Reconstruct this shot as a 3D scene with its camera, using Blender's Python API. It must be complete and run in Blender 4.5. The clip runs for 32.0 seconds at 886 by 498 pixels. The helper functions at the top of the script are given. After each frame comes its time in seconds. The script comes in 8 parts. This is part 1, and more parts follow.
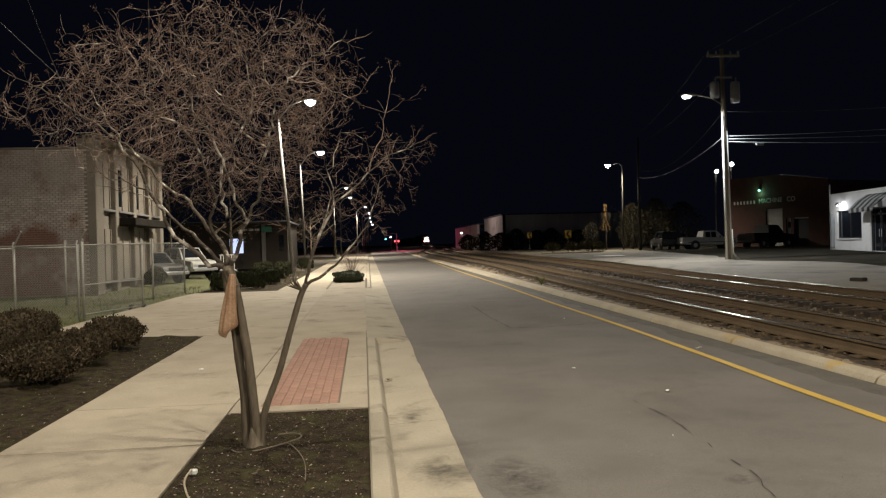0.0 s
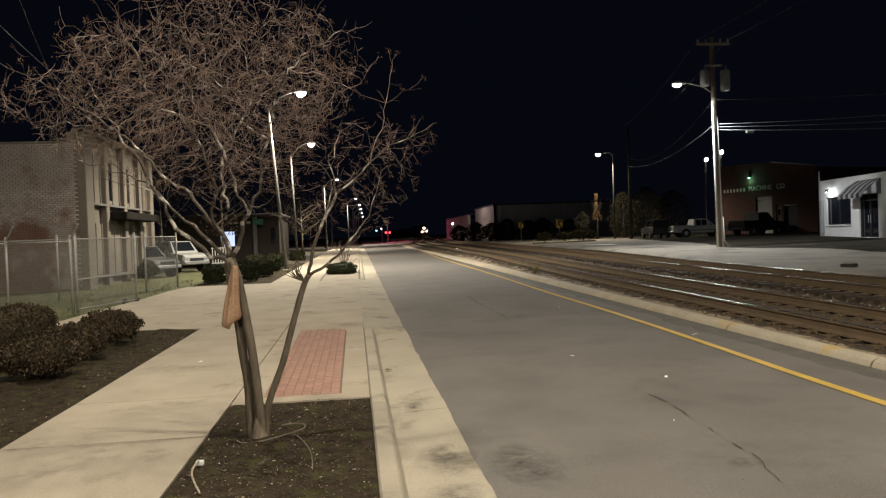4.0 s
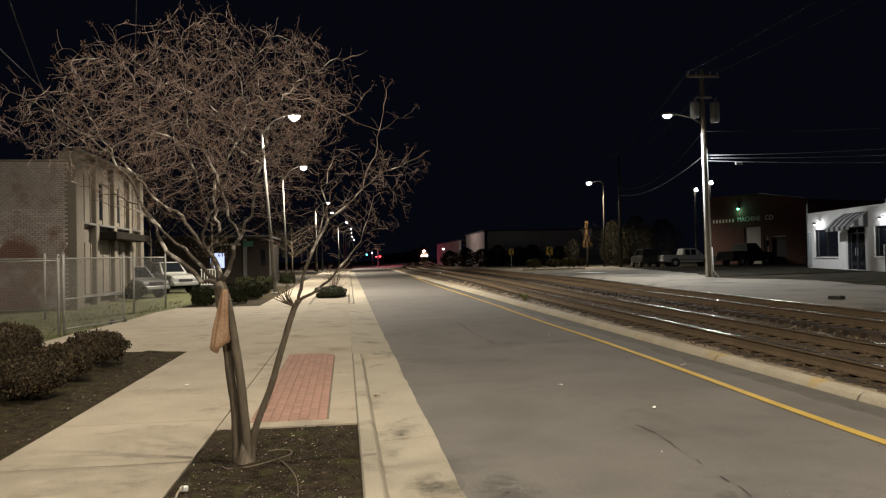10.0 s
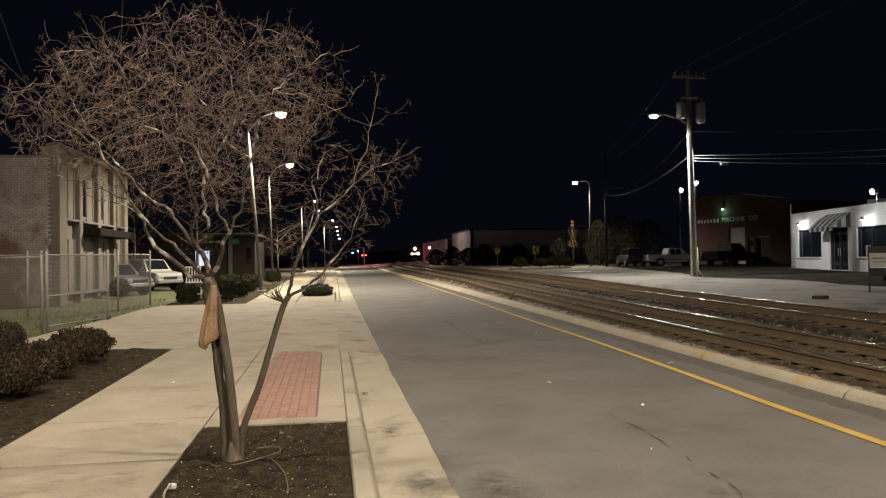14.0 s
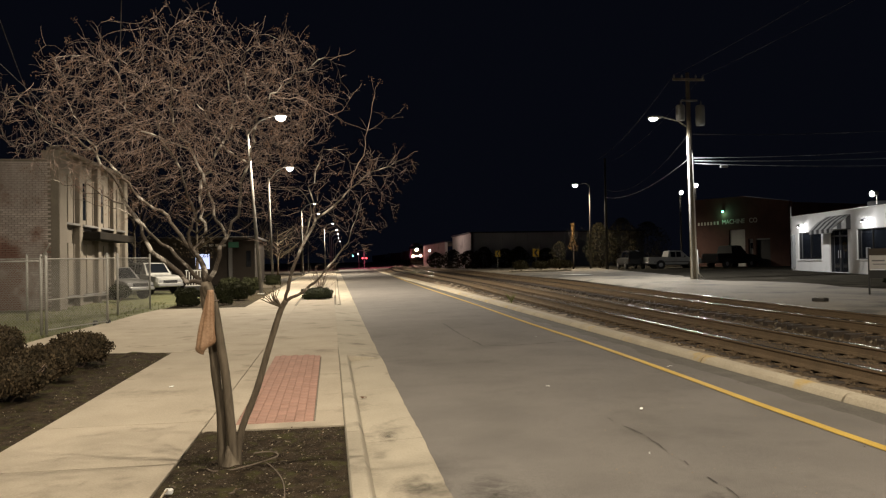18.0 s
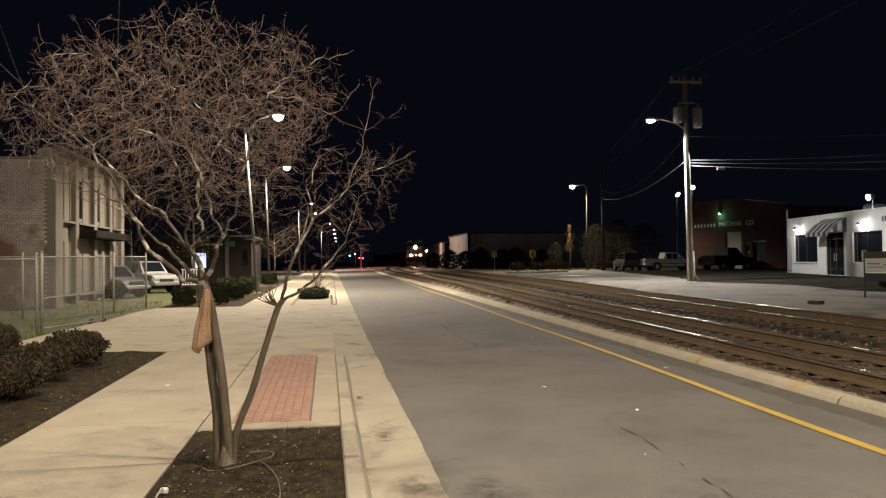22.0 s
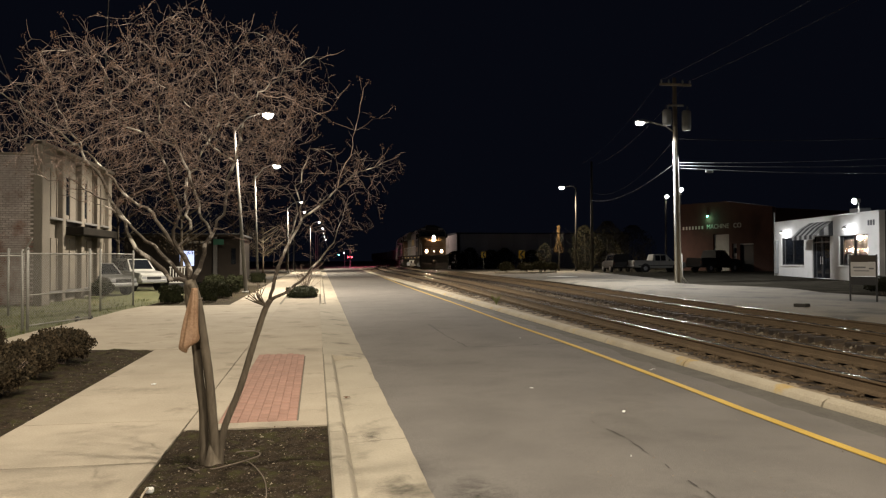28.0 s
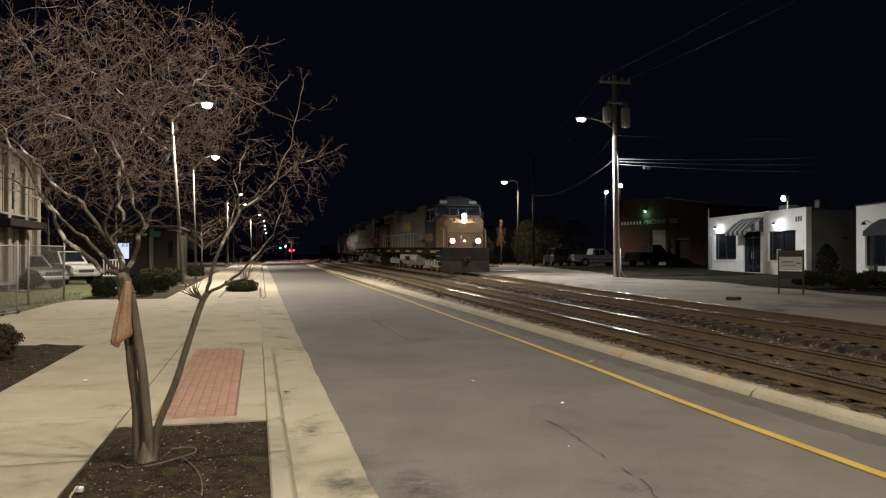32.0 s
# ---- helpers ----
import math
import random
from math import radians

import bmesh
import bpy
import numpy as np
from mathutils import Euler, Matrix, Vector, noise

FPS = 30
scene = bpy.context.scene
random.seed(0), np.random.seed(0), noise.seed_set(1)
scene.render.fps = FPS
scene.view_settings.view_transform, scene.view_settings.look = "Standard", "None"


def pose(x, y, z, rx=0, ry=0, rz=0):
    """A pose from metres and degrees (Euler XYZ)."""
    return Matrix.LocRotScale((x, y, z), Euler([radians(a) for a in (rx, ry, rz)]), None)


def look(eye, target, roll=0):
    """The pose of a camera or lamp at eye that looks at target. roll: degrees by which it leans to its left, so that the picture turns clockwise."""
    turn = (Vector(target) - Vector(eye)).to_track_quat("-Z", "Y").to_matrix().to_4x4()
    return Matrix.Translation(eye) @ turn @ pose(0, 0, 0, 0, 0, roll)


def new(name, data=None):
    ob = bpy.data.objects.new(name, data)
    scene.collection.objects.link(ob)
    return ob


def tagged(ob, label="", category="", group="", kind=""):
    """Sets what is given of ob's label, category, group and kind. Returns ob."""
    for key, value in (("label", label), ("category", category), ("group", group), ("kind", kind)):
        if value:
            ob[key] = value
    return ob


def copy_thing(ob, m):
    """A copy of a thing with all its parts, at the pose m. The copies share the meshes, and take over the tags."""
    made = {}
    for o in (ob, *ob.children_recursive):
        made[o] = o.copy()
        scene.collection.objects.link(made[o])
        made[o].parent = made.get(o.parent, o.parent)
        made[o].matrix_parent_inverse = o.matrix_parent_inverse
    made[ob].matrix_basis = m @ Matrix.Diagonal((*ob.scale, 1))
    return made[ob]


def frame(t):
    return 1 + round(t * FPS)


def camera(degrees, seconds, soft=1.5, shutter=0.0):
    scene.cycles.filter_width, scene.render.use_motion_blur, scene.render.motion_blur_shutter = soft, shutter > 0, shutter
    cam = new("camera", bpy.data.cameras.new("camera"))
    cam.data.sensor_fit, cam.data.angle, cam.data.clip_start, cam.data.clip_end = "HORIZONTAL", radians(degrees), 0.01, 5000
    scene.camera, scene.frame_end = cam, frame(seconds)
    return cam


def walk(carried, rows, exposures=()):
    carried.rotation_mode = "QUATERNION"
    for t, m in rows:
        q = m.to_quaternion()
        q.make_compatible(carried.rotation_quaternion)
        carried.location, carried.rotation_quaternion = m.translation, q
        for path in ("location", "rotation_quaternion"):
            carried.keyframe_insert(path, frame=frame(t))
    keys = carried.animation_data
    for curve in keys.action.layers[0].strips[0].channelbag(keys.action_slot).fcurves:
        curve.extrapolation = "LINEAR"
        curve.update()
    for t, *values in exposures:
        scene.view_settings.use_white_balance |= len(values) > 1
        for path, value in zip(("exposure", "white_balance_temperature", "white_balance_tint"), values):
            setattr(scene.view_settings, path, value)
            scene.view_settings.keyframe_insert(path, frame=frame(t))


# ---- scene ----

# ---- camera: a phone held at eye height, nearly still, panning to the right ----
cam = camera(61.22, 32.0, soft=1.25)
# seconds, x, y, z, yaw to the left, pitch up, clockwise roll of the picture
PATH = [
    (0.0, 0.0, -0.0, 1.65, -6.0, -0.325, -1.522),
    (0.5, -0.001, -0.008, 1.65, -5.99, -0.367, -1.578),
    (1.0, 0.012, -0.019, 1.655, -5.848, -0.514, -1.609),
    (1.5, 0.038, -0.021, 1.647, -5.688, -0.714, -1.613),
    (2.0, -0.012, -0.009, 1.631, -5.662, -0.904, -1.678),
    (2.5, -0.102, -0.011, 1.638, -5.831, -1.121, -1.76),
    (3.0, -0.105, -0.001, 1.641, -6.124, -1.197, -1.867),
    (3.5, -0.096, -0.017, 1.64, -6.445, -1.15, -2.04),
    (5.5, -0.099, 0.002, 1.649, -6.998, -0.397, -2.128),
    (6.0, -0.1, -0.015, 1.653, -7.087, -0.076, -2.144),
    (7.0, -0.082, -0.015, 1.657, -7.45, 0.318, -2.018),
    (8.0, -0.094, -0.017, 1.659, -7.627, 0.451, -1.652),
    (9.0, -0.1, -0.02, 1.66, -7.523, 0.649, -1.345),
    (10.0, -0.102, -0.035, 1.661, -7.476, 0.85, -1.146),
    (11.0, -0.104, -0.038, 1.663, -7.309, 0.992, -0.873),
    (12.0, -0.13, -0.027, 1.653, -7.223, 1.275, -0.635),
    (12.5, -0.151, -0.021, 1.656, -7.482, 1.387, -0.607),
    (13.0, -0.191, -0.016, 1.651, -7.94, 1.373, -0.63),
    (13.5, -0.198, 0.001, 1.642, -8.359, 1.16, -0.737),
    (14.0, -0.142, -0.005, 1.642, -8.551, 0.747, -0.897),
    (14.5, -0.099, -0.01, 1.637, -8.436, 0.265, -1.087),
    (16.5, -0.115, -0.024, 1.644, -8.033, 0.13, -1.185),
    (17.0, -0.118, -0.025, 1.644, -8.198, 0.459, -1.176),
    (18.0, -0.114, -0.005, 1.654, -8.521, 0.959, -1.003),
    (19.0, -0.115, -0.009, 1.654, -8.637, 1.094, -0.754),
    (20.0, -0.113, -0.013, 1.653, -8.756, 1.135, -0.632),
    (21.0, -0.116, -0.002, 1.656, -8.819, 1.175, -0.557),
    (22.0, -0.117, -0.005, 1.653, -8.769, 0.989, -0.655),
    (23.0, -0.117, -0.003, 1.654, -8.599, 0.573, -0.736),
    (24.0, -0.115, -0.009, 1.652, -8.484, 0.356, -0.646),
    (25.0, -0.12, -0.004, 1.657, -8.692, 0.47, -0.389),
    (25.5, -0.117, -0.013, 1.659, -8.858, 0.591, -0.311),
    (27.5, -0.116, -0.012, 1.661, -9.425, 0.937, -0.139),
    (28.0, -0.114, -0.015, 1.663, -9.589, 0.969, -0.171),
    (29.0, -0.111, -0.012, 1.662, -10.157, 0.94, -0.171),
    (29.5, -0.11, -0.01, 1.66, -10.655, 0.883, -0.154),
    (30.0, -0.11, 0.004, 1.655, -11.29, 0.822, -0.18),
    (30.5, -0.108, -0.002, 1.655, -11.98, 0.686, -0.149),
    (31.0, -0.1, -0.01, 1.657, -12.665, 0.535, -0.133),
    (31.5, -0.1, -0.01, 1.654, -13.299, 0.474, -0.06),
    (32.0, -0.097, -0.016, 1.659, -13.933, 0.481, 0.028),
]


def eye_pose(x, y, z, yaw, pitch, roll):
    w, p = radians(yaw), radians(pitch)
    way = Vector((-math.sin(w) * math.cos(p), math.cos(w) * math.cos(p), math.sin(p)))
    eye = Vector((x, y, z))
    return look(eye, eye + way * 10, roll)


# the phone brightens its picture a little while the headlights come near
walk(cam, [(t, eye_pose(*v)) for t, *v in PATH], [(0.0, 0.03, 6500, 10), (3.0, 0.10, 6500, 10), (7.0, 0.07, 6500, 10), (13.0, 0.10, 6700, 11), (20.0, 0.25, 6950, 12), (25.0, 0.28, 6850, 12), (28.5, 0.28, 6650, 11), (30.5, 0.12, 6500, 10), (32.0, 0.02, 6500, 10)])

# ---- night sky and lamps ----
world = bpy.data.worlds.new("night_sky")
scene.world = world
world.use_nodes = True
wn = world.node_tree.nodes
wn["Background"].inputs[0].default_value = (0.010, 0.013, 0.026, 1)
wn["Background"].inputs[1].default_value = 0.155
scene.view_settings.exposure = 0.0

LAMP_WHITE = (1.0, 0.90, 0.72)
LAMP_COOL = (0.92, 0.96, 1.0)


def lamp_light(name, x, y, z, watts, colour, radius=0.15, spot=0, target=None, soft=0.6):
    data = bpy.data.lights.new(name, "SPOT" if spot else "POINT")
    data.energy, data.color, data.shadow_soft_size = watts, colour, radius
    if spot:
        data.spot_size, data.spot_blend = radians(spot), soft
    ob = new(name, data)
    ob.matrix_world = look((x, y, z), target or (x, y + 0.001, 0))
    return ob


# ---- materials ----
def nodes_of(name):
    m = bpy.data.materials.new(name)
    m.use_nodes = True
    nt = m.node_tree
    return m, nt, nt.nodes["Principled BSDF"]


def rgb(c):
    return (c[0], c[1], c[2], 1)


def surface(name, a, b, rough=0.8, metal=0.0, scale=6.0, fine=60.0, bump=0.2, dist=0.01, mix=0.5, c=None, cscale=1.0, cpos=0.6, rand=0.0, coords="Object", stretch=(1, 1, 1), spec=0.5, coat=0.0, island=0.0):
    """Two colours mixed by coarse and fine noise, an optional third in stains, relief from the fine noise."""
    m, nt, bsdf = nodes_of(name)
    N, L = nt.nodes, nt.links
    tc = N.new("ShaderNodeTexCoord")
    mp = N.new("ShaderNodeMapping")
    mp.inputs["Scale"].default_value = stretch
    L.new(tc.outputs[coords], mp.inputs[0])
    n1, n2 = N.new("ShaderNodeTexNoise"), N.new("ShaderNodeTexNoise")
    n1.inputs["Scale"].default_value, n1.inputs["Detail"].default_value = scale, 5
    n2.inputs["Scale"].default_value, n2.inputs["Detail"].default_value = fine, 4
    L.new(mp.outputs[0], n1.inputs["Vector"]), L.new(mp.outputs[0], n2.inputs["Vector"])
    add = N.new("ShaderNodeMath")
    add.operation = "MULTIPLY_ADD"
    add.inputs[1].default_value = 0.5
    L.new(n2.outputs[0], add.inputs[0])
    half = N.new("ShaderNodeMath")
    half.operation = "MULTIPLY"
    half.inputs[1].default_value = 0.5
    L.new(n1.outputs[0], half.inputs[0]), L.new(half.outputs[0], add.inputs[2])
    ramp = N.new("ShaderNodeValToRGB")
    ramp.color_ramp.elements[0].position, ramp.color_ramp.elements[1].position = 0.5 - 0.18, 0.5 + 0.18
    ramp.color_ramp.elements[0].color, ramp.color_ramp.elements[1].color = rgb(a), rgb(b)
    L.new(add.outputs[0], ramp.inputs[0])
    out = ramp.outputs[0]
    if c:
        n3 = N.new("ShaderNodeTexNoise")
        n3.inputs["Scale"].default_value, n3.inputs["Detail"].default_value, n3.inputs["Roughness"].default_value = cscale, 8, 0.65
        L.new(mp.outputs[0], n3.inputs["Vector"])
        r3 = N.new("ShaderNodeValToRGB")
        r3.color_ramp.elements[0].position, r3.color_ramp.elements[1].position = cpos - 0.06, cpos + 0.06
        L.new(n3.outputs[0], r3.inputs[0])
        mx = N.new("ShaderNodeMixRGB")
        mx.inputs[2].default_value = rgb(c)
        L.new(r3.outputs[0], mx.inputs[0]), L.new(out, mx.inputs[1])
        out = mx.outputs[0]
    if rand:
        oi, hs = N.new("ShaderNodeObjectInfo"), N.new("ShaderNodeHueSaturation")
        mr = N.new("ShaderNodeMapRange")
        mr.inputs[3].default_value, mr.inputs[4].default_value = 1 - rand, 1 + rand
        L.new(oi.outputs["Random"], mr.inputs[0]), L.new(mr.outputs[0], hs.inputs["Value"]), L.new(out, hs.inputs["Color"])
        out = hs.outputs[0]
    if island:
        ge, hi = N.new("ShaderNodeNewGeometry"), N.new("ShaderNodeHueSaturation")
        mi = N.new("ShaderNodeMapRange")
        mi.inputs[3].default_value, mi.inputs[4].default_value = 1 - island, 1 + island
        L.new(ge.outputs["Random Per Island"], mi.inputs[0]), L.new(mi.outputs[0], hi.inputs["Value"]), L.new(out, hi.inputs["Color"])
        out = hi.outputs[0]
    L.new(out, bsdf.inputs["Base Color"])
    bsdf.inputs["Roughness"].default_value, bsdf.inputs["Metallic"].default_value = rough, metal
    bsdf.inputs["Specular IOR Level"].default_value = spec
    bsdf.inputs["Coat Weight"].default_value = coat
    if bump:
        bp = N.new("ShaderNodeBump")
        bp.inputs["Strength"].default_value, bp.inputs["Distance"].default_value = bump, dist
        L.new(n2.outputs[0], bp.inputs["Height"]), L.new(bp.outputs[0], bsdf.inputs["Normal"])
    return m


def glow(name, colour, strength):
    m, nt, bsdf = nodes_of(name)
    bsdf.inputs["Base Color"].default_value = rgb(colour)
    bsdf.inputs["Emission Color"].default_value = rgb(colour)
    bsdf.inputs["Emission Strength"].default_value = strength
    return m


def plain(name, colour, rough=0.5, metal=0.0, coat=0.0):
    return surface(name, [v * 0.85 for v in colour], [min(1, v * 1.12) for v in colour], rough, metal, 3, 40, 0.05, 0.003, coat=coat)


M = {}
M["asphalt"] = surface("asphalt", (0.088, 0.080, 0.073), (0.172, 0.157, 0.144), 0.85, scale=0.9, fine=85, bump=0.7, dist=0.012, c=(0.098, 0.089, 0.081), cscale=0.45, cpos=0.58)
M["crack_dark"] = surface("open_asphalt_crack", (0.020, 0.018, 0.016), (0.045, 0.041, 0.036), 0.95)
M["seam"] = surface("grey_joint_sand", (0.10, 0.086, 0.066), (0.165, 0.142, 0.11), 0.95)
M["concrete"] = surface("pavement_concrete", (0.27, 0.232, 0.182), (0.385, 0.335, 0.265), 0.88, scale=1.4, fine=55, bump=0.15, dist=0.006, c=(0.21, 0.178, 0.138), cscale=1.1, cpos=0.62, rand=0.06, spec=0.25)
M["gutter"] = surface("gutter_concrete", (0.27, 0.24, 0.19), (0.36, 0.32, 0.255), 0.85, scale=1.2, fine=45, bump=0.15, dist=0.006, c=(0.17, 0.15, 0.12), cscale=1.0, cpos=0.61, rand=0.06, spec=0.25)
M["kerb"] = surface("old_kerb_concrete", (0.29, 0.25, 0.19), (0.43, 0.38, 0.295), 0.9, scale=1.5, fine=40, bump=0.3, dist=0.01, c=(0.42, 0.28, 0.07), cscale=1.1, cpos=0.64, rand=0.06)
M["paver"] = surface("red_clay_paver", (0.235, 0.130, 0.098), (0.315, 0.185, 0.143), 0.85, scale=8, fine=60, bump=0.2, dist=0.004, rand=0.10)
M["mulch"] = surface("dark_soil_mulch", (0.008, 0.006, 0.004), (0.074, 0.054, 0.036), 0.95, scale=9, fine=95, bump=1.0, dist=0.03, c=(0.058, 0.054, 0.022), cscale=5, cpos=0.56, spec=0.1)
M["pale_chip"] = surface("pale_wood_chip", (0.20, 0.16, 0.115), (0.42, 0.36, 0.28), 0.9, scale=9, fine=40, bump=0.2)
M["paver_sand"] = surface("reddish_joint_sand", (0.215, 0.13, 0.10), (0.30, 0.19, 0.148), 0.95, scale=4, fine=50, bump=0.2)
M["chip"] = surface("bark_chip", (0.012, 0.009, 0.006), (0.13, 0.098, 0.068), 0.9, scale=11, fine=40, bump=0.2)
M["yellow"] = surface("yellow_road_paint", (0.38, 0.245, 0.042), (0.54, 0.365, 0.075), 0.7, scale=1.5, fine=60, bump=0.15, dist=0.004)
M["ballast"] = surface("brown_ballast", (0.026, 0.016, 0.007), (0.108, 0.069, 0.034), 0.95, scale=3.0, fine=26, bump=1.0, dist=0.05)
M["grit"] = surface("dusty_gravel_grit", (0.125, 0.094, 0.06), (0.33, 0.262, 0.182), 0.95, scale=2.5, fine=22, bump=0.6, dist=0.04, c=(0.085, 0.062, 0.038), cscale=1.6, cpos=0.58)
M["hedge_dark"] = surface("dark_clipped_hedge_leaf", (0.006, 0.007, 0.004), (0.022, 0.022, 0.012), 0.9, scale=3, fine=10, bump=0, spec=0.1)
M["loco_cab"] = surface("dark_dusty_cab_paint", (0.012, 0.012, 0.012), (0.026, 0.025, 0.024), 0.75, scale=0.8, fine=14, bump=0.06, spec=0.2)
M["stone"] = surface("ballast_stone", (0.034, 0.023, 0.012), (0.12, 0.083, 0.048), 0.9, scale=3, fine=20, bump=0.3, coords="Object")
M["pale_stone"] = surface("pale_ballast_stone", (0.075, 0.060, 0.040), (0.21, 0.178, 0.13), 0.9, scale=3, fine=20, bump=0.3, coords="Object")
M["tie"] = surface("creosoted_timber", (0.012, 0.008, 0.005), (0.042, 0.028, 0.018), 0.9, scale=2, fine=30, bump=0.5, dist=0.01, stretch=(1, 6, 6), rand=0.25)
M["rail_side"] = surface("rusty_rail_steel", (0.066, 0.044, 0.023), (0.125, 0.084, 0.047), 0.85, 0.0, scale=3, fine=40, bump=0.2)
M["rail_top"] = surface("polished_rail_head", (0.34, 0.325, 0.29), (0.48, 0.455, 0.415), 0.25, 1.0, scale=1, fine=20, bump=0.03)
M["soil"] = surface("dry_ground", (0.045, 0.036, 0.024), (0.10, 0.08, 0.055), 0.95, scale=0.4, fine=8, bump=0.5, dist=0.03)
M["grass"] = surface("short_grass_ground", (0.045, 0.050, 0.018), (0.12, 0.125, 0.048), 0.95, scale=1.2, fine=30, bump=0.6, dist=0.03, c=(0.13, 0.105, 0.05), cscale=0.8, cpos=0.6)
M["blade"] = surface("grass_blade", (0.07, 0.085, 0.025), (0.17, 0.175, 0.065), 0.9, scale=2, fine=10, bump=0)
M["lot"] = surface("worn_lot_concrete", (0.155, 0.132, 0.098), (0.25, 0.217, 0.165), 0.9, scale=0.5, fine=24, bump=0.3, dist=0.015, c=(0.085, 0.076, 0.06), cscale=0.3, cpos=0.57)
M["tarmac"] = surface("dark_lot_tarmac", (0.020, 0.018, 0.014), (0.054, 0.048, 0.037), 0.95, scale=0.6, fine=40, bump=0.3, spec=0.0, c=(0.065, 0.057, 0.045), cscale=0.35, cpos=0.62)
M["bark"] = surface("smooth_grey_brown_bark", (0.050, 0.038, 0.026), (0.155, 0.124, 0.088), 0.85, scale=5, fine=34, bump=0.6, dist=0.008, c=(0.185, 0.155, 0.115), cscale=2.6, cpos=0.60, stretch=(1, 1, 0.22))
M["limb_bark"] = surface("pale_peeled_limb_bark", (0.024, 0.017, 0.012), (0.088, 0.067, 0.049), 0.85, scale=9, fine=50, bump=0.8, dist=0.008, c=(0.56, 0.51, 0.45), cscale=7, cpos=0.585, rand=0.3)
M["twig"] = surface("bare_twig_bark", (0.080, 0.055, 0.044), (0.23, 0.168, 0.142), 0.85, scale=5, fine=30, bump=0.1, island=0.6)
M["dead_leaf"] = surface("dry_brown_leaf", (0.08, 0.042, 0.026), (0.18, 0.105, 0.066), 0.9, scale=3, fine=10, bump=0)
M["bush"] = surface("dark_evergreen_leaf", (0.014, 0.012, 0.006), (0.070, 0.049, 0.028), 0.8, scale=3, fine=10, bump=0, spec=0.2, island=0.65)
M["hedge_leaf"] = surface("dark_hedge_leaf", (0.009, 0.011, 0.005), (0.034, 0.036, 0.016), 0.9, scale=3, fine=10, bump=0, spec=0.12, island=0.5)
M["bush_dry"] = surface("dry_olive_leaf", (0.040, 0.035, 0.015), (0.095, 0.083, 0.042), 0.9, scale=3, fine=10, bump=0, spec=0.1, island=0.35)
M["twig_dark"] = surface("dark_tree_bark", (0.022, 0.018, 0.013), (0.050, 0.041, 0.031), 0.9, scale=5, fine=30, bump=0.3)
M["bush_dim"] = surface("dim_brown_green_leaf", (0.020, 0.017, 0.009), (0.042, 0.035, 0.019), 0.9, scale=3, fine=10, bump=0, spec=0.1, island=0.25)
M["bush_green"] = surface("green_shrub_leaf", (0.014, 0.020, 0.007), (0.042, 0.052, 0.020), 0.8, scale=3, fine=10, bump=0)
M["orange_leaf"] = surface("orange_autumn_leaf", (0.075, 0.038, 0.010), (0.15, 0.082, 0.022), 0.9, scale=3, fine=10, bump=0)
M["sack"] = surface("orange_brown_sack_plastic", (0.23, 0.125, 0.068), (0.43, 0.275, 0.17), 0.55, scale=9, fine=60, bump=0.5, dist=0.004)
M["sack"].node_tree.nodes["Principled BSDF"].inputs["Alpha"].default_value = 0.82  # open weave
M["hose"] = plain("pale_rubber_hose", (0.13, 0.10, 0.075), 0.7)
M["galv"] = surface("galvanised_steel", (0.20, 0.195, 0.18), (0.33, 0.32, 0.295), 0.6, 0.2, scale=4, fine=30, bump=0.05)
M["mesh_wire"] = surface("fence_wire", (0.17, 0.165, 0.155), (0.25, 0.245, 0.23), 0.6, 0.2, bump=0)
M["wood_pole"] = surface("weathered_pole_timber", (0.16, 0.135, 0.10), (0.30, 0.26, 0.20), 0.9, scale=2, fine=20, bump=0.5, stretch=(8, 8, 0.4))
M["dark_pole"] = surface("dark_weathered_pole", (0.020, 0.018, 0.015), (0.045, 0.040, 0.034), 0.9, scale=2, fine=20, bump=0.4, stretch=(8, 8, 0.4))
M["alu"] = surface("brushed_aluminium_pole", (0.085, 0.082, 0.075), (0.135, 0.13, 0.12), 0.65, 0.2, scale=2, fine=30, bump=0.04)
M["conduit"] = plain("white_conduit", (0.55, 0.54, 0.50), 0.6)
M["tank_grey"] = plain("grey_transformer_paint", (0.24, 0.25, 0.25), 0.5)
M["black"] = plain("black_paint", (0.012, 0.012, 0.013), 0.5)
M["cable"] = plain("black_cable", (0.03, 0.03, 0.032), 0.6)
M["bare_cable"] = plain("bare_wire", (0.30, 0.30, 0.30), 0.4, 0.7)
M["rubber"] = plain("tyre_rubber", (0.018, 0.018, 0.019), 0.85)
M["rim"] = plain("steel_rim", (0.45, 0.45, 0.46), 0.35, 0.8)
M["car_white"] = plain("white_car_paint", (0.38, 0.38, 0.365), 0.35, 0, 0.5)
M["car_black"] = plain("black_car_paint", (0.015, 0.016, 0.018), 0.3, 0, 0.7)
M["car_grey"] = plain("dull_grey_car_paint", (0.10, 0.10, 0.098), 0.5, 0, 0.2)
M["car_black"] = plain("dusty_black_car_paint", (0.005, 0.005, 0.006), 0.5, 0, 0.1)
M["stucco"] = surface("white_painted_stucco", (0.58, 0.57, 0.55), (0.70, 0.69, 0.67), 0.85, scale=1.0, fine=50, bump=0.2, dist=0.005, c=(0.55, 0.54, 0.52), cscale=0.7, cpos=0.66)
# grey render set darker; the gloom of the shop lane is in its tone
M["side_wall"] = surface("darkened_grey_render", (0.085, 0.082, 0.080), (0.145, 0.142, 0.137), 0.9, scale=0.8, fine=30, bump=0.3, c=(0.10, 0.098, 0.095), cscale=0.6, cpos=0.6)
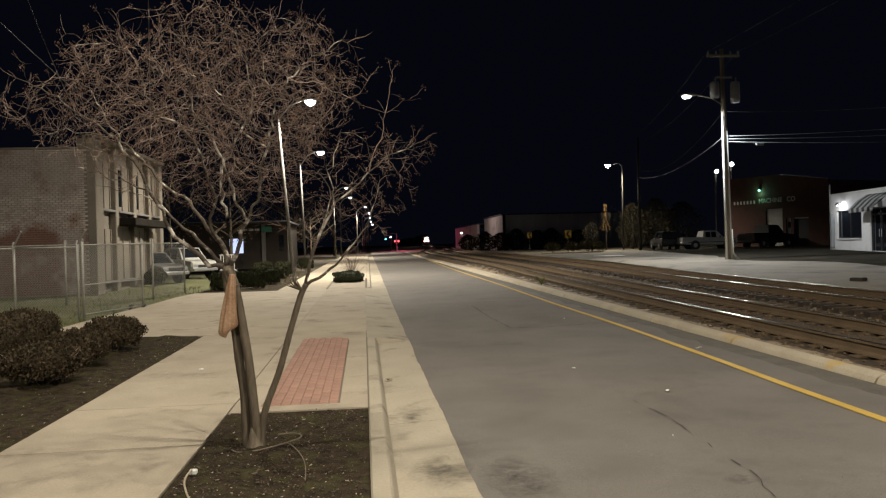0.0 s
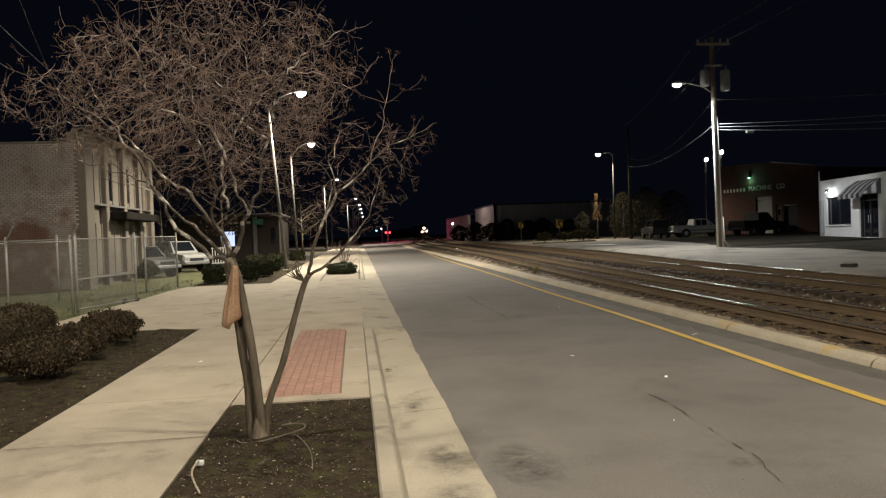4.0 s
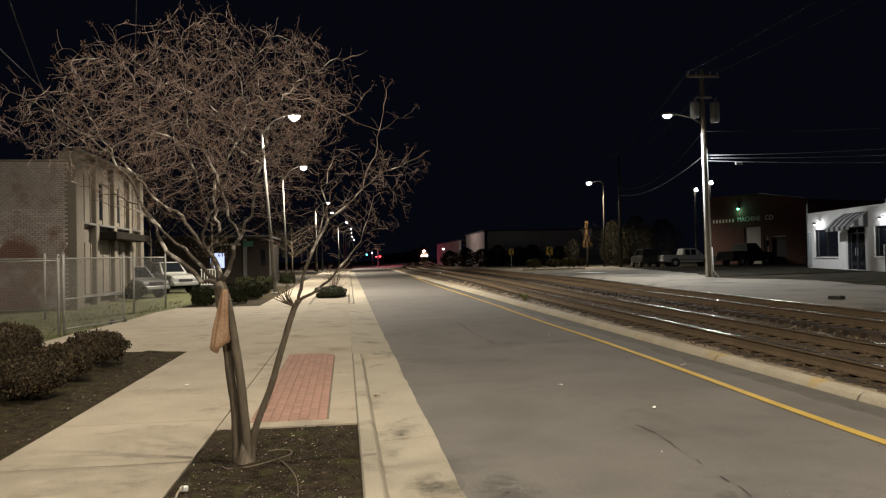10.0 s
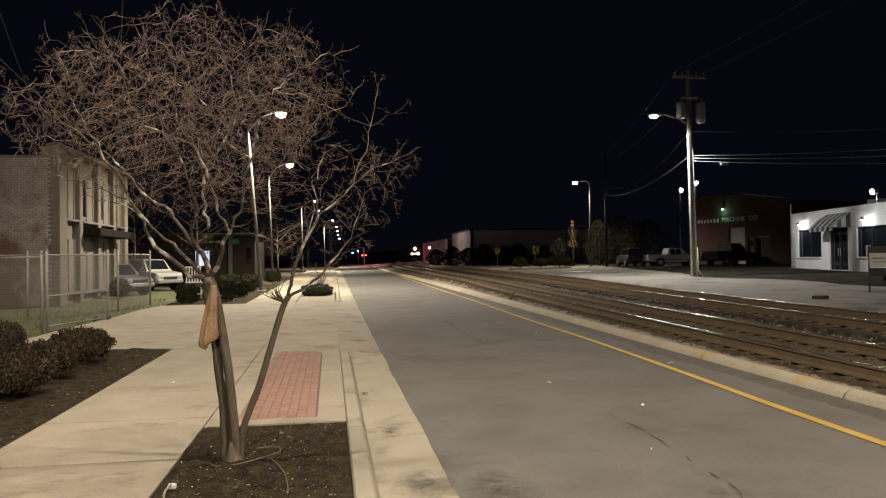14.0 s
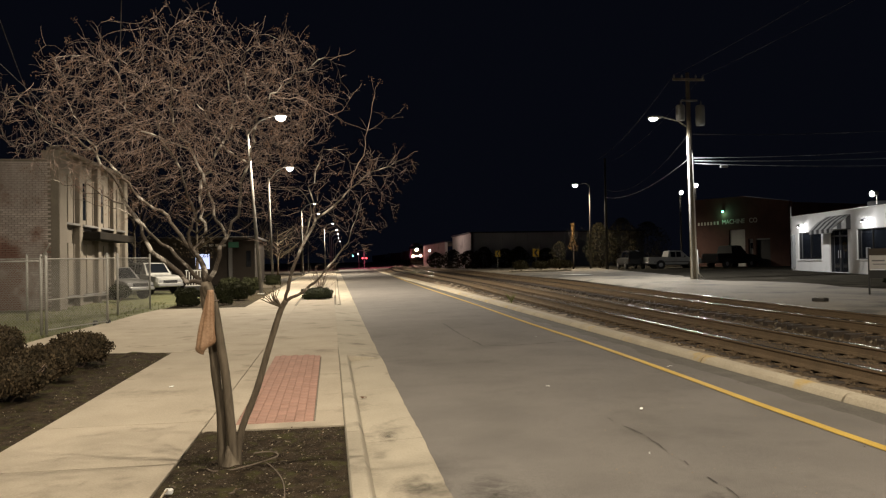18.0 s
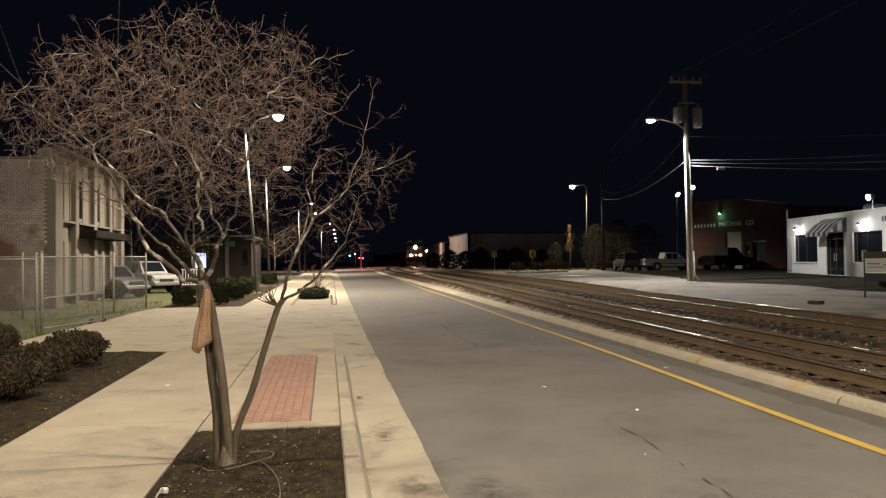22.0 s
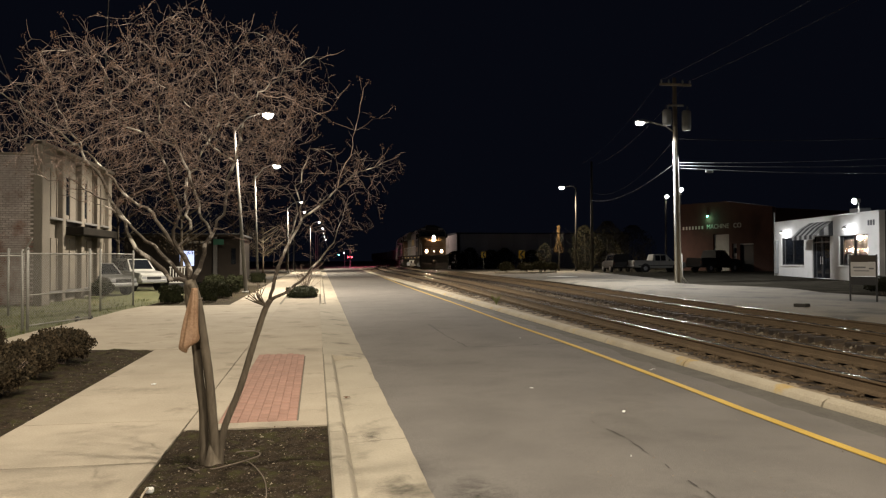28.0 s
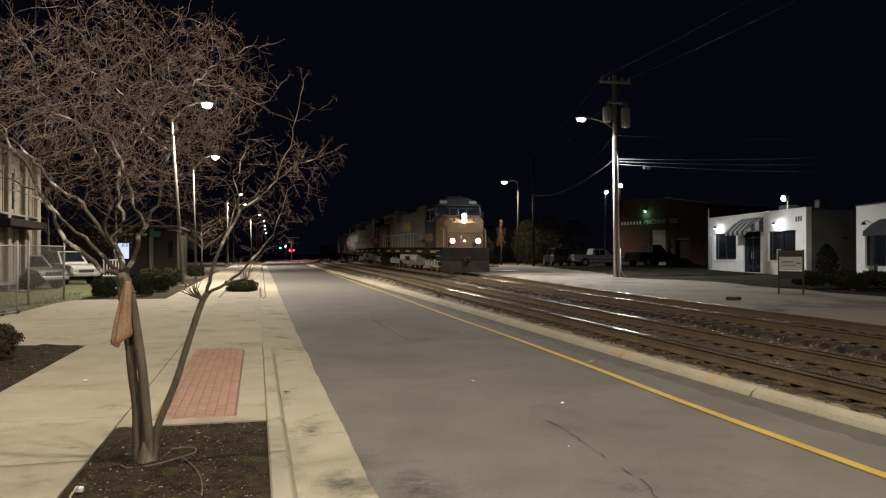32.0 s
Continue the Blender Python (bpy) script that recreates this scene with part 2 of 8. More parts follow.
M["mill_brick"] = surface("dark_red_brick", (0.052, 0.020, 0.014), (0.092, 0.037, 0.026), 0.9, scale=1.5, fine=30, bump=0.3, rand=0.10)
M["joint"] = surface("painted_over_joint", (0.15, 0.125, 0.11), (0.26, 0.222, 0.20), 0.95, scale=2, fine=40, bump=0.4)
M["brown_wall"] = surface("dark_brown_shop_wall", (0.016, 0.012, 0.009), (0.032, 0.024, 0.018), 0.9, scale=1.5, fine=30, bump=0.3)
M["paint_brick"] = surface("worn_whitewashed_brick", (0.26, 0.222, 0.205), (0.39, 0.342, 0.32), 0.9, scale=1.6, fine=9, bump=0.3, c=(0.175, 0.095, 0.075), cscale=0.6, cpos=0.57, rand=0.14, coords="Object")
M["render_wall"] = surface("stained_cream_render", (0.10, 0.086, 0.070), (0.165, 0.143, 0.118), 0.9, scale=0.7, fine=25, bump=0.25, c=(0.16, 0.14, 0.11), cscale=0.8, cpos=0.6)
M["ware"] = surface("grey_warehouse_metal", (0.36, 0.36, 0.38), (0.48, 0.475, 0.50), 0.7, scale=0.3, fine=12, bump=0.2, stretch=(1, 1, 0.2))
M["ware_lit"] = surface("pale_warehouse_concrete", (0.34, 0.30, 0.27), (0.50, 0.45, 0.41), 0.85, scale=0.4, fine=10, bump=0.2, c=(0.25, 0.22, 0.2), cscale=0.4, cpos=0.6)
M["roof_dark"] = plain("dark_roofing", (0.03, 0.03, 0.032), 0.9)
M["awn_black"] = surface("black_awning_cloth", (0.012, 0.012, 0.013), (0.03, 0.03, 0.031), 0.85, fine=60)
# white cloth darkened: the unlit awning top is put into its colour
M["awn_white"] = surface("shaded_white_awning_cloth", (0.20, 0.197, 0.19), (0.28, 0.276, 0.265), 0.85, fine=60)
M["sign_white"] = plain("dull_white_sign_panel", (0.34, 0.33, 0.32), 0.6)
M["sign_head"] = plain("dark_brown_header_board", (0.028, 0.020, 0.014), 0.7)
M["sign_panel"] = plain("grey_sign_panel", (0.15, 0.15, 0.155), 0.5)
M["sign_text"] = plain("dark_grey_lettering", (0.09, 0.09, 0.10), 0.6)
M["letter_pale"] = plain("pale_painted_lettering", (0.72, 0.69, 0.62), 0.8)
M["traffic_yellow"] = plain("yellow_sign_sheet", (0.62, 0.40, 0.03), 0.5)
M["street_green"] = plain("green_sign_sheet", (0.01, 0.10, 0.06), 0.6)
M["pad_pale"] = surface("pale_lit_concrete", (0.62, 0.60, 0.55), (0.80, 0.78, 0.72), 0.55, scale=2, fine=30, bump=0.1)
M["door_white"] = plain("pale_painted_door", (0.42, 0.41, 0.39), 0.6)
M["loco_grey"] = surface("dusty_grey_engine_paint", (0.055, 0.056, 0.050), (0.105, 0.106, 0.094), 0.55, scale=0.8, fine=14, bump=0.06, c=(0.06, 0.056, 0.047), cscale=0.6, cpos=0.6)
M["loco_blue"] = surface("dark_blue_engine_paint", (0.02, 0.026, 0.042), (0.042, 0.05, 0.07), 0.5, scale=0.8, fine=14, bump=0.05)
M["loco_yellow"] = surface("yellow_engine_nose_paint", (0.068, 0.037, 0.012), (0.110, 0.062, 0.019), 0.6, scale=0.8, fine=14, bump=0.06, c=(0.12, 0.06, 0.02), cscale=0.7, cpos=0.64)
M["tank_pale"] = surface("pale_dusty_tank_paint", (0.20, 0.185, 0.155), (0.34, 0.32, 0.27), 0.8, scale=1.2, fine=18, bump=0.1, c=(0.10, 0.09, 0.075), cscale=0.9, cpos=0.6)
M["loco_mark"] = surface("worn_yellow_marking", (0.22, 0.16, 0.05), (0.36, 0.27, 0.09), 0.7, scale=2, fine=20, bump=0.05)
M["loco_under"] = surface("grimy_underframe", (0.007, 0.006, 0.005), (0.020, 0.017, 0.014), 0.95, scale=1.5, fine=20, bump=0.3, spec=0.1)
M["car_side"] = surface("dark_freight_car_paint", (0.07, 0.066, 0.063), (0.15, 0.14, 0.13), 0.7, scale=0.7, fine=12, bump=0.15)
M["tank_car"] = surface("grey_tank_car_paint", (0.16, 0.165, 0.165), (0.26, 0.265, 0.26), 0.55, scale=0.6, fine=12, bump=0.08)
M["litter"] = plain("white_paper_scrap", (0.65, 0.65, 0.63), 0.8)
M["drain"] = plain("dark_iron", (0.03, 0.028, 0.026), 0.7, 0.4)


def glass_mat(name, tint, rough=0.05):
    m, nt, bsdf = nodes_of(name)
    bsdf.inputs["Base Color"].default_value = rgb(tint)
    bsdf.inputs["Roughness"].default_value = rough
    bsdf.inputs["Specular IOR Level"].default_value = 0.8
    return m


M["glass"] = glass_mat("dark_window_glass", (0.010, 0.012, 0.016))
M["lens_white"] = glow("lit_lamp_lens", (1.0, 0.95, 0.86), 60)
M["lens_far"] = glow("lit_distant_lens", (1.0, 0.95, 0.86), 40)
M["lens_green"] = glow("green_lit_lens", (0.15, 1.0, 0.55), 14)
M["lens_cyan"] = glow("blue_green_signal_lens", (0.1, 0.85, 0.9), 14)
M["lens_red"] = glow("red_lit_lens", (1.0, 0.05, 0.06), 10)
M["headlight"] = glow("warm_headlamp", (1.0, 0.74, 0.52), 1300)
M["ditchlight"] = glow("warm_ditch_lamp", (1.0, 0.66, 0.45), 600)
M["marker"] = glow("small_marker_lens", (1.0, 0.9, 0.8), 8)


def blot_mat(name, colour, strength):
    """A dark blot that fades out towards its edge, broken up by noise."""
    m, nt, bsdf = nodes_of(name)
    N, L = nt.nodes, nt.links
    tc, gr, mp = N.new("ShaderNodeTexCoord"), N.new("ShaderNodeTexGradient"), N.new("ShaderNodeMapping")
    gr.gradient_type = "SPHERICAL"
    mp.inputs["Location"].default_value, mp.inputs["Scale"].default_value = (-1, -1, 0), (2, 2, 0)
    L.new(tc.outputs["Generated"], mp.inputs[0]), L.new(mp.outputs[0], gr.inputs[0])
    ns, mu, ra = N.new("ShaderNodeTexNoise"), N.new("ShaderNodeMath"), N.new("ShaderNodeMapRange")
    ns.inputs["Scale"].default_value, ns.inputs["Detail"].default_value, ns.inputs["Roughness"].default_value = 7, 8, 0.7
    L.new(tc.outputs["Object"], ns.inputs["Vector"])
    ra.inputs[1].default_value, ra.inputs[2].default_value = 0.36, 0.66
    L.new(ns.outputs[0], ra.inputs[0])
    mu.operation = "MULTIPLY"
    L.new(gr.outputs["Fac"], mu.inputs[0]), L.new(ra.outputs[0], mu.inputs[1])
    st_ = N.new("ShaderNodeMath")
    st_.operation, st_.use_clamp = "MULTIPLY", True
    st_.inputs[1].default_value = strength
    L.new(mu.outputs[0], st_.inputs[0]), L.new(st_.outputs[0], bsdf.inputs["Alpha"])
    bsdf.inputs["Base Color"].default_value, bsdf.inputs["Roughness"].default_value = rgb(colour), 0.85
    return m


M["soft_blot"] = blot_mat("soft_dark_blot", (0.045, 0.040, 0.033), 0.75)
M["road_stain"] = surface("dark_road_stain", (0.064, 0.058, 0.050), (0.122, 0.111, 0.097), 0.9, scale=2.5, fine=40, bump=0.4)
M["screen"] = glow("bluish_lit_window", (0.55, 0.65, 1.0), 1.1)


# ---- mesh building ----
class Shape:
    """Vertices and faces of one mesh, gathered from simple solids."""

    def __init__(self):
        self.v, self.f = [], []

    def add(self, verts, faces):
        o = len(self.v)
        self.v.extend(tuple(p) for p in verts)
        self.f.extend(tuple(i + o for i in q) for q in faces)
        return self

    def box(self, c, s, bevel=0.0, turn=None):
        """A box with chamfered edges, c its centre and s its size; turn: a 3 x 3 matrix."""
        h = [d / 2 for d in s]
        b = min(bevel, *(d * 0.45 for d in h))
        if b <= 0:
            vs = [Vector((x * h[0], y * h[1], z * h[2])) for x in (-1, 1) for y in (-1, 1) for z in (-1, 1)]
            fs = [(0, 1, 3, 2), (4, 6, 7, 5), (0, 4, 5, 1), (2, 3, 7, 6), (0, 2, 6, 4), (1, 5, 7, 3)]
        else:
            vs, idx = [], {}
            for x in (-1, 1):
                for y in (-1, 1):
                    for z in (-1, 1):
                        for k in range(3):
                            p = [x * (h[0] - b), y * (h[1] - b), z * (h[2] - b)]
                            p[k] = (x, y, z)[k] * h[k]
                            idx[x, y, z, k] = len(vs)
                            vs.append(Vector(p))
            I = lambda x, y, z, k: idx[x, y, z, k]
            fs = []
            for s1 in (-1, 1):
                q = [(-1, -1), (1, -1), (1, 1), (-1, 1)]
                if s1 < 0:
                    q = q[::-1]
                fs.append(tuple(I(s1, a, d, 0) for a, d in q))
                fs.append(tuple(I(d, s1, a, 1) for a, d in q))
                fs.append(tuple(I(a, d, s1, 2) for a, d in q))
            for a in (-1, 1):
                for d in (-1, 1):
                    fs.append((I(-1, a, d, 1), I(1, a, d, 1), I(1, a, d, 2), I(-1, a, d, 2)))
                    fs.append((I(a, -1, d, 0), I(a, 1, d, 0), I(a, 1, d, 2), I(a, -1, d, 2)))
                    fs.append((I(a, d, -1, 0), I(a, d, 1, 0), I(a, d, 1, 1), I(a, d, -1, 1)))
            for x in (-1, 1):
                for y in (-1, 1):
                    for z in (-1, 1):
                        fs.append((I(x, y, z, 0), I(x, y, z, 1), I(x, y, z, 2)))
        if turn is not None:
            vs = [turn @ p for p in vs]
        c = Vector(c)
        return self.add([p + c for p in vs], fs)

    def tube(self, pts, radii, n=8, caps=True):
        """A tapered tube along points."""
        pts = [Vector(p) for p in pts]
        if not hasattr(radii, "__len__"):
            radii = [radii] * len(pts)
        o, last = len(self.v), len(pts) - 1
        up = Vector((0.31, 0.17, 0.93))
        for i, p in enumerate(pts):
            d = (pts[min(i + 1, last)] - pts[max(i - 1, 0)]).normalized()
            a = d.cross(up)
            if a.length < 0.05:
                a = d.cross(Vector((1, 0, 0)))
            a.normalize()
            b = d.cross(a)
            for k in range(n):
                w = 2 * math.pi * k / n
                self.v.append(tuple(p + (a * math.cos(w) + b * math.sin(w)) * radii[i]))
        for i in range(last):
            for k in range(n):
                j = (k + 1) % n
                self.f.append((o + i * n + k, o + i * n + j, o + (i + 1) * n + j, o + (i + 1) * n + k))
        if caps:
            self.f.append(tuple(o + k for k in range(n))[::-1])
            self.f.append(tuple(o + last * n + k for k in range(n)))
        return self

    def loft(self, rings, close=True):
        """Rings of equal point counts joined along; capped."""
        o, n = len(self.v), len(rings[0])
        for r in rings:
            self.v.extend(tuple(p) for p in r)
        for i in range(len(rings) - 1):
            for k in range(n):
                j = (k + 1) % n
                self.f.append((o + i * n + k, o + i * n + j, o + (i + 1) * n + j, o + (i + 1) * n + k))
        if close:
            self.f.append(tuple(o + k for k in range(n))[::-1])
            self.f.append(tuple(o + (len(rings) - 1) * n + k for k in range(n)))
        return self

    def prism(self, poly, lo, hi):
        """A flat polygon raised from lo to hi; each may be a height or a function of x and y."""
        f = lambda h, x, y: h(x, y) if callable(h) else h
        n = len(poly)
        vs = [(x, y, f(lo, x, y)) for x, y in poly] + [(x, y, f(hi, x, y)) for x, y in poly]
        fs = [tuple(range(n))[::-1], tuple(range(n, 2 * n))] + [(i, (i + 1) % n, n + (i + 1) % n, n + i) for i in range(n)]
        return self.add(vs, fs)

    def mesh(self, name, mat, smooth=False):
        me = bpy.data.meshes.new(name)
        me.from_pydata(self.v, [], self.f)
        bm = bmesh.new()
        bm.from_mesh(me)
        bmesh.ops.recalc_face_normals(bm, faces=bm.faces)
        bm.to_mesh(me)
        bm.free()
        me.materials.append(M[mat])
        if smooth:
            me.polygons.foreach_set("use_smooth", [True] * len(me.polygons))
        return me


def part(name, shape, mat, parent, label="", smooth=False, kind=""):
    me = shape if isinstance(shape, bpy.types.Mesh) else shape.mesh(name, mat, smooth)
    ob = new(name, me)
    ob.parent = parent
    return tagged(ob, label=label, kind=kind)


def piece(name, me, parent, x, y, z, rz=0.0):
    ob = new(name, me)
    ob.parent = parent
    ob.matrix_basis = pose(x, y, z, 0, 0, rz)
    return ob


def thing(name, label, category, x=0, y=0, z=0, rz=0, group="", kind=""):
    ob = new(name)
    ob.matrix_basis = pose(x, y, z, 0, 0, rz)
    ob.empty_display_size = 0.2
    return tagged(ob, label, category, group, kind)


def solid(name, shape, mat, label, category, kind="structure", smooth=False):
    ob = new(name, shape.mesh(name, mat, smooth))
    return tagged(ob, label, category, "", kind)


def lerp_table(rows, v):
    """Smooth (monotone) interpolation in rows of (v, value)."""
    if v <= rows[0][0]:
        a, b = rows[0], rows[1]
        return a[1] + (v - a[0]) * (b[1] - a[1]) / (b[0] - a[0])
    if v >= rows[-1][0]:
        a, b = rows[-2], rows[-1]
        return b[1] + (v - b[0]) * (b[1] - a[1]) / (b[0] - a[0])
    for i in range(len(rows) - 1):
        if v <= rows[i + 1][0]:
            break
    sl = [(rows[k + 1][1] - rows[k][1]) / (rows[k + 1][0] - rows[k][0]) for k in range(len(rows) - 1)]
    m0 = sl[i] if i == 0 else (sl[i - 1] + sl[i]) / 2
    m1 = sl[i] if i == len(sl) - 1 else (sl[i] + sl[i + 1]) / 2
    (x0, y0), (x1, y1) = rows[i], rows[i + 1]
    h = x1 - x0
    t = (v - x0) / h
    return (2 * t ** 3 - 3 * t ** 2 + 1) * y0 + (t ** 3 - 2 * t ** 2 + t) * h * m0 + (-2 * t ** 3 + 3 * t ** 2) * y1 + (t ** 3 - t ** 2) * h * m1


# ---- the lie of the land: the street runs along y, the tracks beside it ----
FAR_TRACK = [(-80, 10.9), (0, 11.5), (10, 11.62), (20, 11.77), (30, 12.0), (38, 12.28), (45, 12.5), (53, 12.44), (60, 12.45), (80, 12.6), (100, 13.2), (125, 14.8), (152, 17.4), (215, 23.7), (278, 27.0), (340, 27.6), (600, 22.0)]
YELLOW = [(-25, 4.1), (4, 4.6), (6.5, 4.65), (10.5, 4.82), (14.3, 4.93), (19, 4.97), (27.5, 5.16), (46, 5.42), (68, 5.95), (105, 7.1), (140, 8.2)]
SPACING = 4.1


def street_z(y):
    return 0.0043 * max(0.0, min(y, 70.0) - 8) + 0.002 * max(0.0, y - 70)


def rail_z(y):
    return 0.19 + 0.0088 * (min(max(y, -20), 70.0) - 10) + 0.003 * max(0.0, y - 70)


def far_x(y):
    return lerp_table(FAR_TRACK, y)


def near_x(y):
    return far_x(y) - SPACING


def gutter_x(y):
    return 0.77 + 0.0045 * max(0.0, y - 18)


def yellow_x(y):
    return lerp_table(YELLOW, y)


def kerb_x(y):
    return 5.66 + 0.005 * (y - 8) + 0.00012 * max(0, y - 40) ** 2


def kerb_width(y):
    return 0.28 + 0.010 * min(max(0.0, y - 9), 30)


def lot_z(x, y):
    return 0.21 + 0.012 * (min(max(y, 0), 46) - 20) + 0.01 * (min(max(x, 14), 40) - 16)


def blend(a, b, t):
    t = min(1.0, max(0.0, t))
    t = t * t * (3 - 2 * t)
    return a + (b - a) * t


def ground_z(x, y):
    """The bare ground: a little under street and lot, the bed of the ballast under the tracks."""
    if x < kerb_x(y) + 0.2:
        return street_z(y) - 0.26
    bed = rail_z(y) - 0.42
    if x < kerb_x(y) + 1.2:
        return blend(street_z(y) - 0.26, bed, (x - kerb_x(y) - 0.2) / 1.0)
    edge = far_x(y) + 1.9
    if x < edge:
        return bed
    return blend(bed, lot_z(x, y) - 0.06, (x - edge) / 1.0)


def strip(left, right, ys, top, thick):
    """A ribbon between two lines over y, of a thickness."""
    s = Shape()
    rings = []
    for y in ys:
        a, b = left(y), right(y)
        za, zb = top(a, y), top(b, y)
        rings.append([(a, y, za), (b, y, zb), (b, y, zb - thick), (a, y, za - thick)])
    return s.loft(rings)


def steps(a, b, d):
    n = max(1, round((b - a) / d))
    return [a + (b - a) * i / n for i in range(n + 1)]


YS = steps(-25, 20, 1.5) + steps(22, 120, 4)[0:] + steps(130, 600, 20)

# ground sheet out to the horizon
gs = Shape()
gx = [-900, -300, -120, -60, -30, -16, -10, -5, -1, 3, 5.4, 5.9, 6.4, 6.9, 7.4, 9, 11, 13, 14, 14.4, 14.9, 15.6, 17, 20, 26, 34, 44, 60, 120, 300, 900]
gy = [-400, -120, -50, -25, -12, -4] + steps(0, 60, 3) + steps(66, 130, 8) + [145, 160, 180, 200, 230, 260, 300, 350, 420, 520, 700, 1100, 1800]
for y in gy:
    sh = max(0.0, far_x(min(y, 600)) - 12.4) if y > 80 else 0
    for x in gx:
        xx = x + sh * (1 if 5 < x < 60 else 0)
        gs.v.append((xx, y, ground_z(xx, y)))
w = len(gx)
for j in range(len(gy) - 1):
    for i in range(w - 1):
        gs.f.append((j * w + i, j * w + i + 1, (j + 1) * w + i + 1, (j + 1) * w + i))
solid("ground", gs, "soil", "bare dry earth ground under street and lots", "ground")

# street: crowned asphalt between gutter and kerb
rd = Shape()
cols = [0, 0.15, 0.4, 0.7, 1.0]
RY = steps(-25, 0, 1.5) + steps(0.2, 40, 0.2) + steps(42, 120, 4) + steps(130, 600, 20)
for y in RY:
    a, b = gutter_x(y), kerb_x(y) + 0.05
    for c in cols:
        x = a + (b - a) * c
        fray = 0.022 * noise.noise(Vector((1.7, y * 1.1, 0.3))) + 0.014 * noise.noise(Vector((4.1, y * 4.5, 0.3))) - 0.012
        rd.v.append((x + (fray if c == 0 and y < 40 else 0), y, street_z(y) - 0.092 + 0.045 * math.sin(math.pi * min(1, c * 0.75)) + (0.012 if c == 1 else 0)))
n = len(cols)
for j in range(len(RY) - 1):
    for i in range(n - 1):
        rd.f.append((j * n + i, j * n + i + 1, (j + 1) * n + i + 1, (j + 1) * n + i))
road = solid("road", rd, "asphalt", "worn grey asphalt street with cracks", "road", smooth=True)


def road_z(x, y):
    a, b = gutter_x(y), kerb_x(y) + 0.05
    c = (x - a) / (b - a)
    return street_z(y) - 0.092 + 0.045 * math.sin(math.pi * min(1, max(0, c) * 0.75)) + 0.012 * max(0, (c - 0.7) / 0.3)


solid("road_line", strip(lambda y: yellow_x(y) - 0.055, lambda y: yellow_x(y) + 0.055, [y for y in YS if y < 130], lambda x, y: road_z(x, y) + 0.009, 0.006), "yellow", "worn yellow painted edge line on the asphalt", "road marking")


def crack(pts, width, rng, gaps=0.16):
    """An uneven crack through points on the road."""
    s = Shape()
    line = []
    for (x0, y0), (x1, y1) in zip(pts, pts[1:]):
        k = max(3, int(math.hypot(x1 - x0, y1 - y0) / 0.12))
        for i in range(k):
            t = i / k
            line.append((x0 + (x1 - x0) * t + rng.uniform(-0.022, 0.022), y0 + (y1 - y0) * t + rng.uniform(-0.02, 0.02)))
    for i in range(len(line) - 1):
        (x0, y0), (x1, y1) = line[i], line[i + 1]
        if rng.random() < gaps:
            continue
        d = Vector((x1 - x0, y1 - y0)).normalized() * width * rng.uniform(0.35, 1.0)
        nx, ny = -d.y / 2, d.x / 2
        z0, z1 = road_z(x0, y0) + 0.007, road_z(x1, y1) + 0.007
        s.add([(x0 + nx, y0 + ny, z0), (x0 - nx, y0 - ny, z0), (x1 - nx, y1 - ny, z1), (x1 + nx, y1 + ny, z1)], [(0, 1, 2, 3)])
    return s


rng = random.Random(4)
solid("road_crack", crack([(2.62, 4.6), (2.75, 5.2), (2.77, 5.8), (2.80, 6.4), (2.83, 6.9), (2.80, 7.8)], 0.014, rng, 0.34), "crack_dark", "dark uneven crack along the asphalt", "crack")
solid("road_crack", crack([(2.83, 14.5), (2.77, 17.1), (2.82, 19.8)], 0.034, rng), "crack_dark", "long thin crack along the asphalt", "crack")
solid("road_crack", crack([(2.83, 14.5), (3.4, 14.4), (4.65, 14.65), (5.6, 14.72)], 0.045, rng), "crack_dark", "thin crack reaching across to the kerb", "crack")


def blot(x, y, rx, ry, zf, seed):
    """A ragged flat blot."""
    pts_ = []
    for k in range(26):
        w_ = 2 * math.pi * k / 26
        q = 1 + 0.45 * noise.noise(Vector((math.cos(w_) * 1.6, math.sin(w_) * 1.6, seed))) + 0.25 * noise.noise(Vector((math.cos(w_) * 6, math.sin(w_) * 6, seed)))
        pts_.append((x + rx * q * math.cos(w_), y + ry * q * math.sin(w_)))
    s = Shape()
    s.v = [(px, py, zf(px, py)) for px, py in pts_]
    s.f = [tuple(range(26))]
    return s


gut_z = lambda x, y: street_z(y) - 0.125 + 0.031 * (x - 0.19) / 0.58 + 0.005
# branch shadows on the gutter, painted as fading dark blots
for x_, y_, rx_, ry_, sd in ((0.55, 5.75, 0.26, 0.42, 2.0), (0.42, 7.6, 0.12, 0.3, 5.0), (0.5, 4.9, 0.25, 0.3, 6.0)):
    solid("gutter_stain", blot(x_, y_, rx_, ry_, gut_z, sd), "soft_blot", "painted branch shadow on the gutter concrete", "stain")
# two soft dark blots on the asphalt near the gutter
for x_, y_, rx_, ry_, sd in ((1.1, 5.5, 0.32, 0.55, 3.0), (2.6, 5.0, 0.16, 0.13, 9.0)):
    solid("road_stain", blot(x_, y_, rx_, ry_, lambda x, y: road_z(x, y) + 0.004, sd), "soft_blot", "soft dark blot on the asphalt", "stain")

# gutter pans and upright kerb on the pavement side, with a dropped stretch at the drive
DROP0, DROP1 = 13.2, 27.4
gut = tagged(new("gutter"), "pale concrete kerb and gutter along the street", "gutter", "", "structure")
kerb_profile = [(0.0, -0.02), (0.0, -0.2), (0.20, -0.2), (0.20, -0.125), (0.155, -0.02), (0.135, 0.0), (0.015, 0.0)]


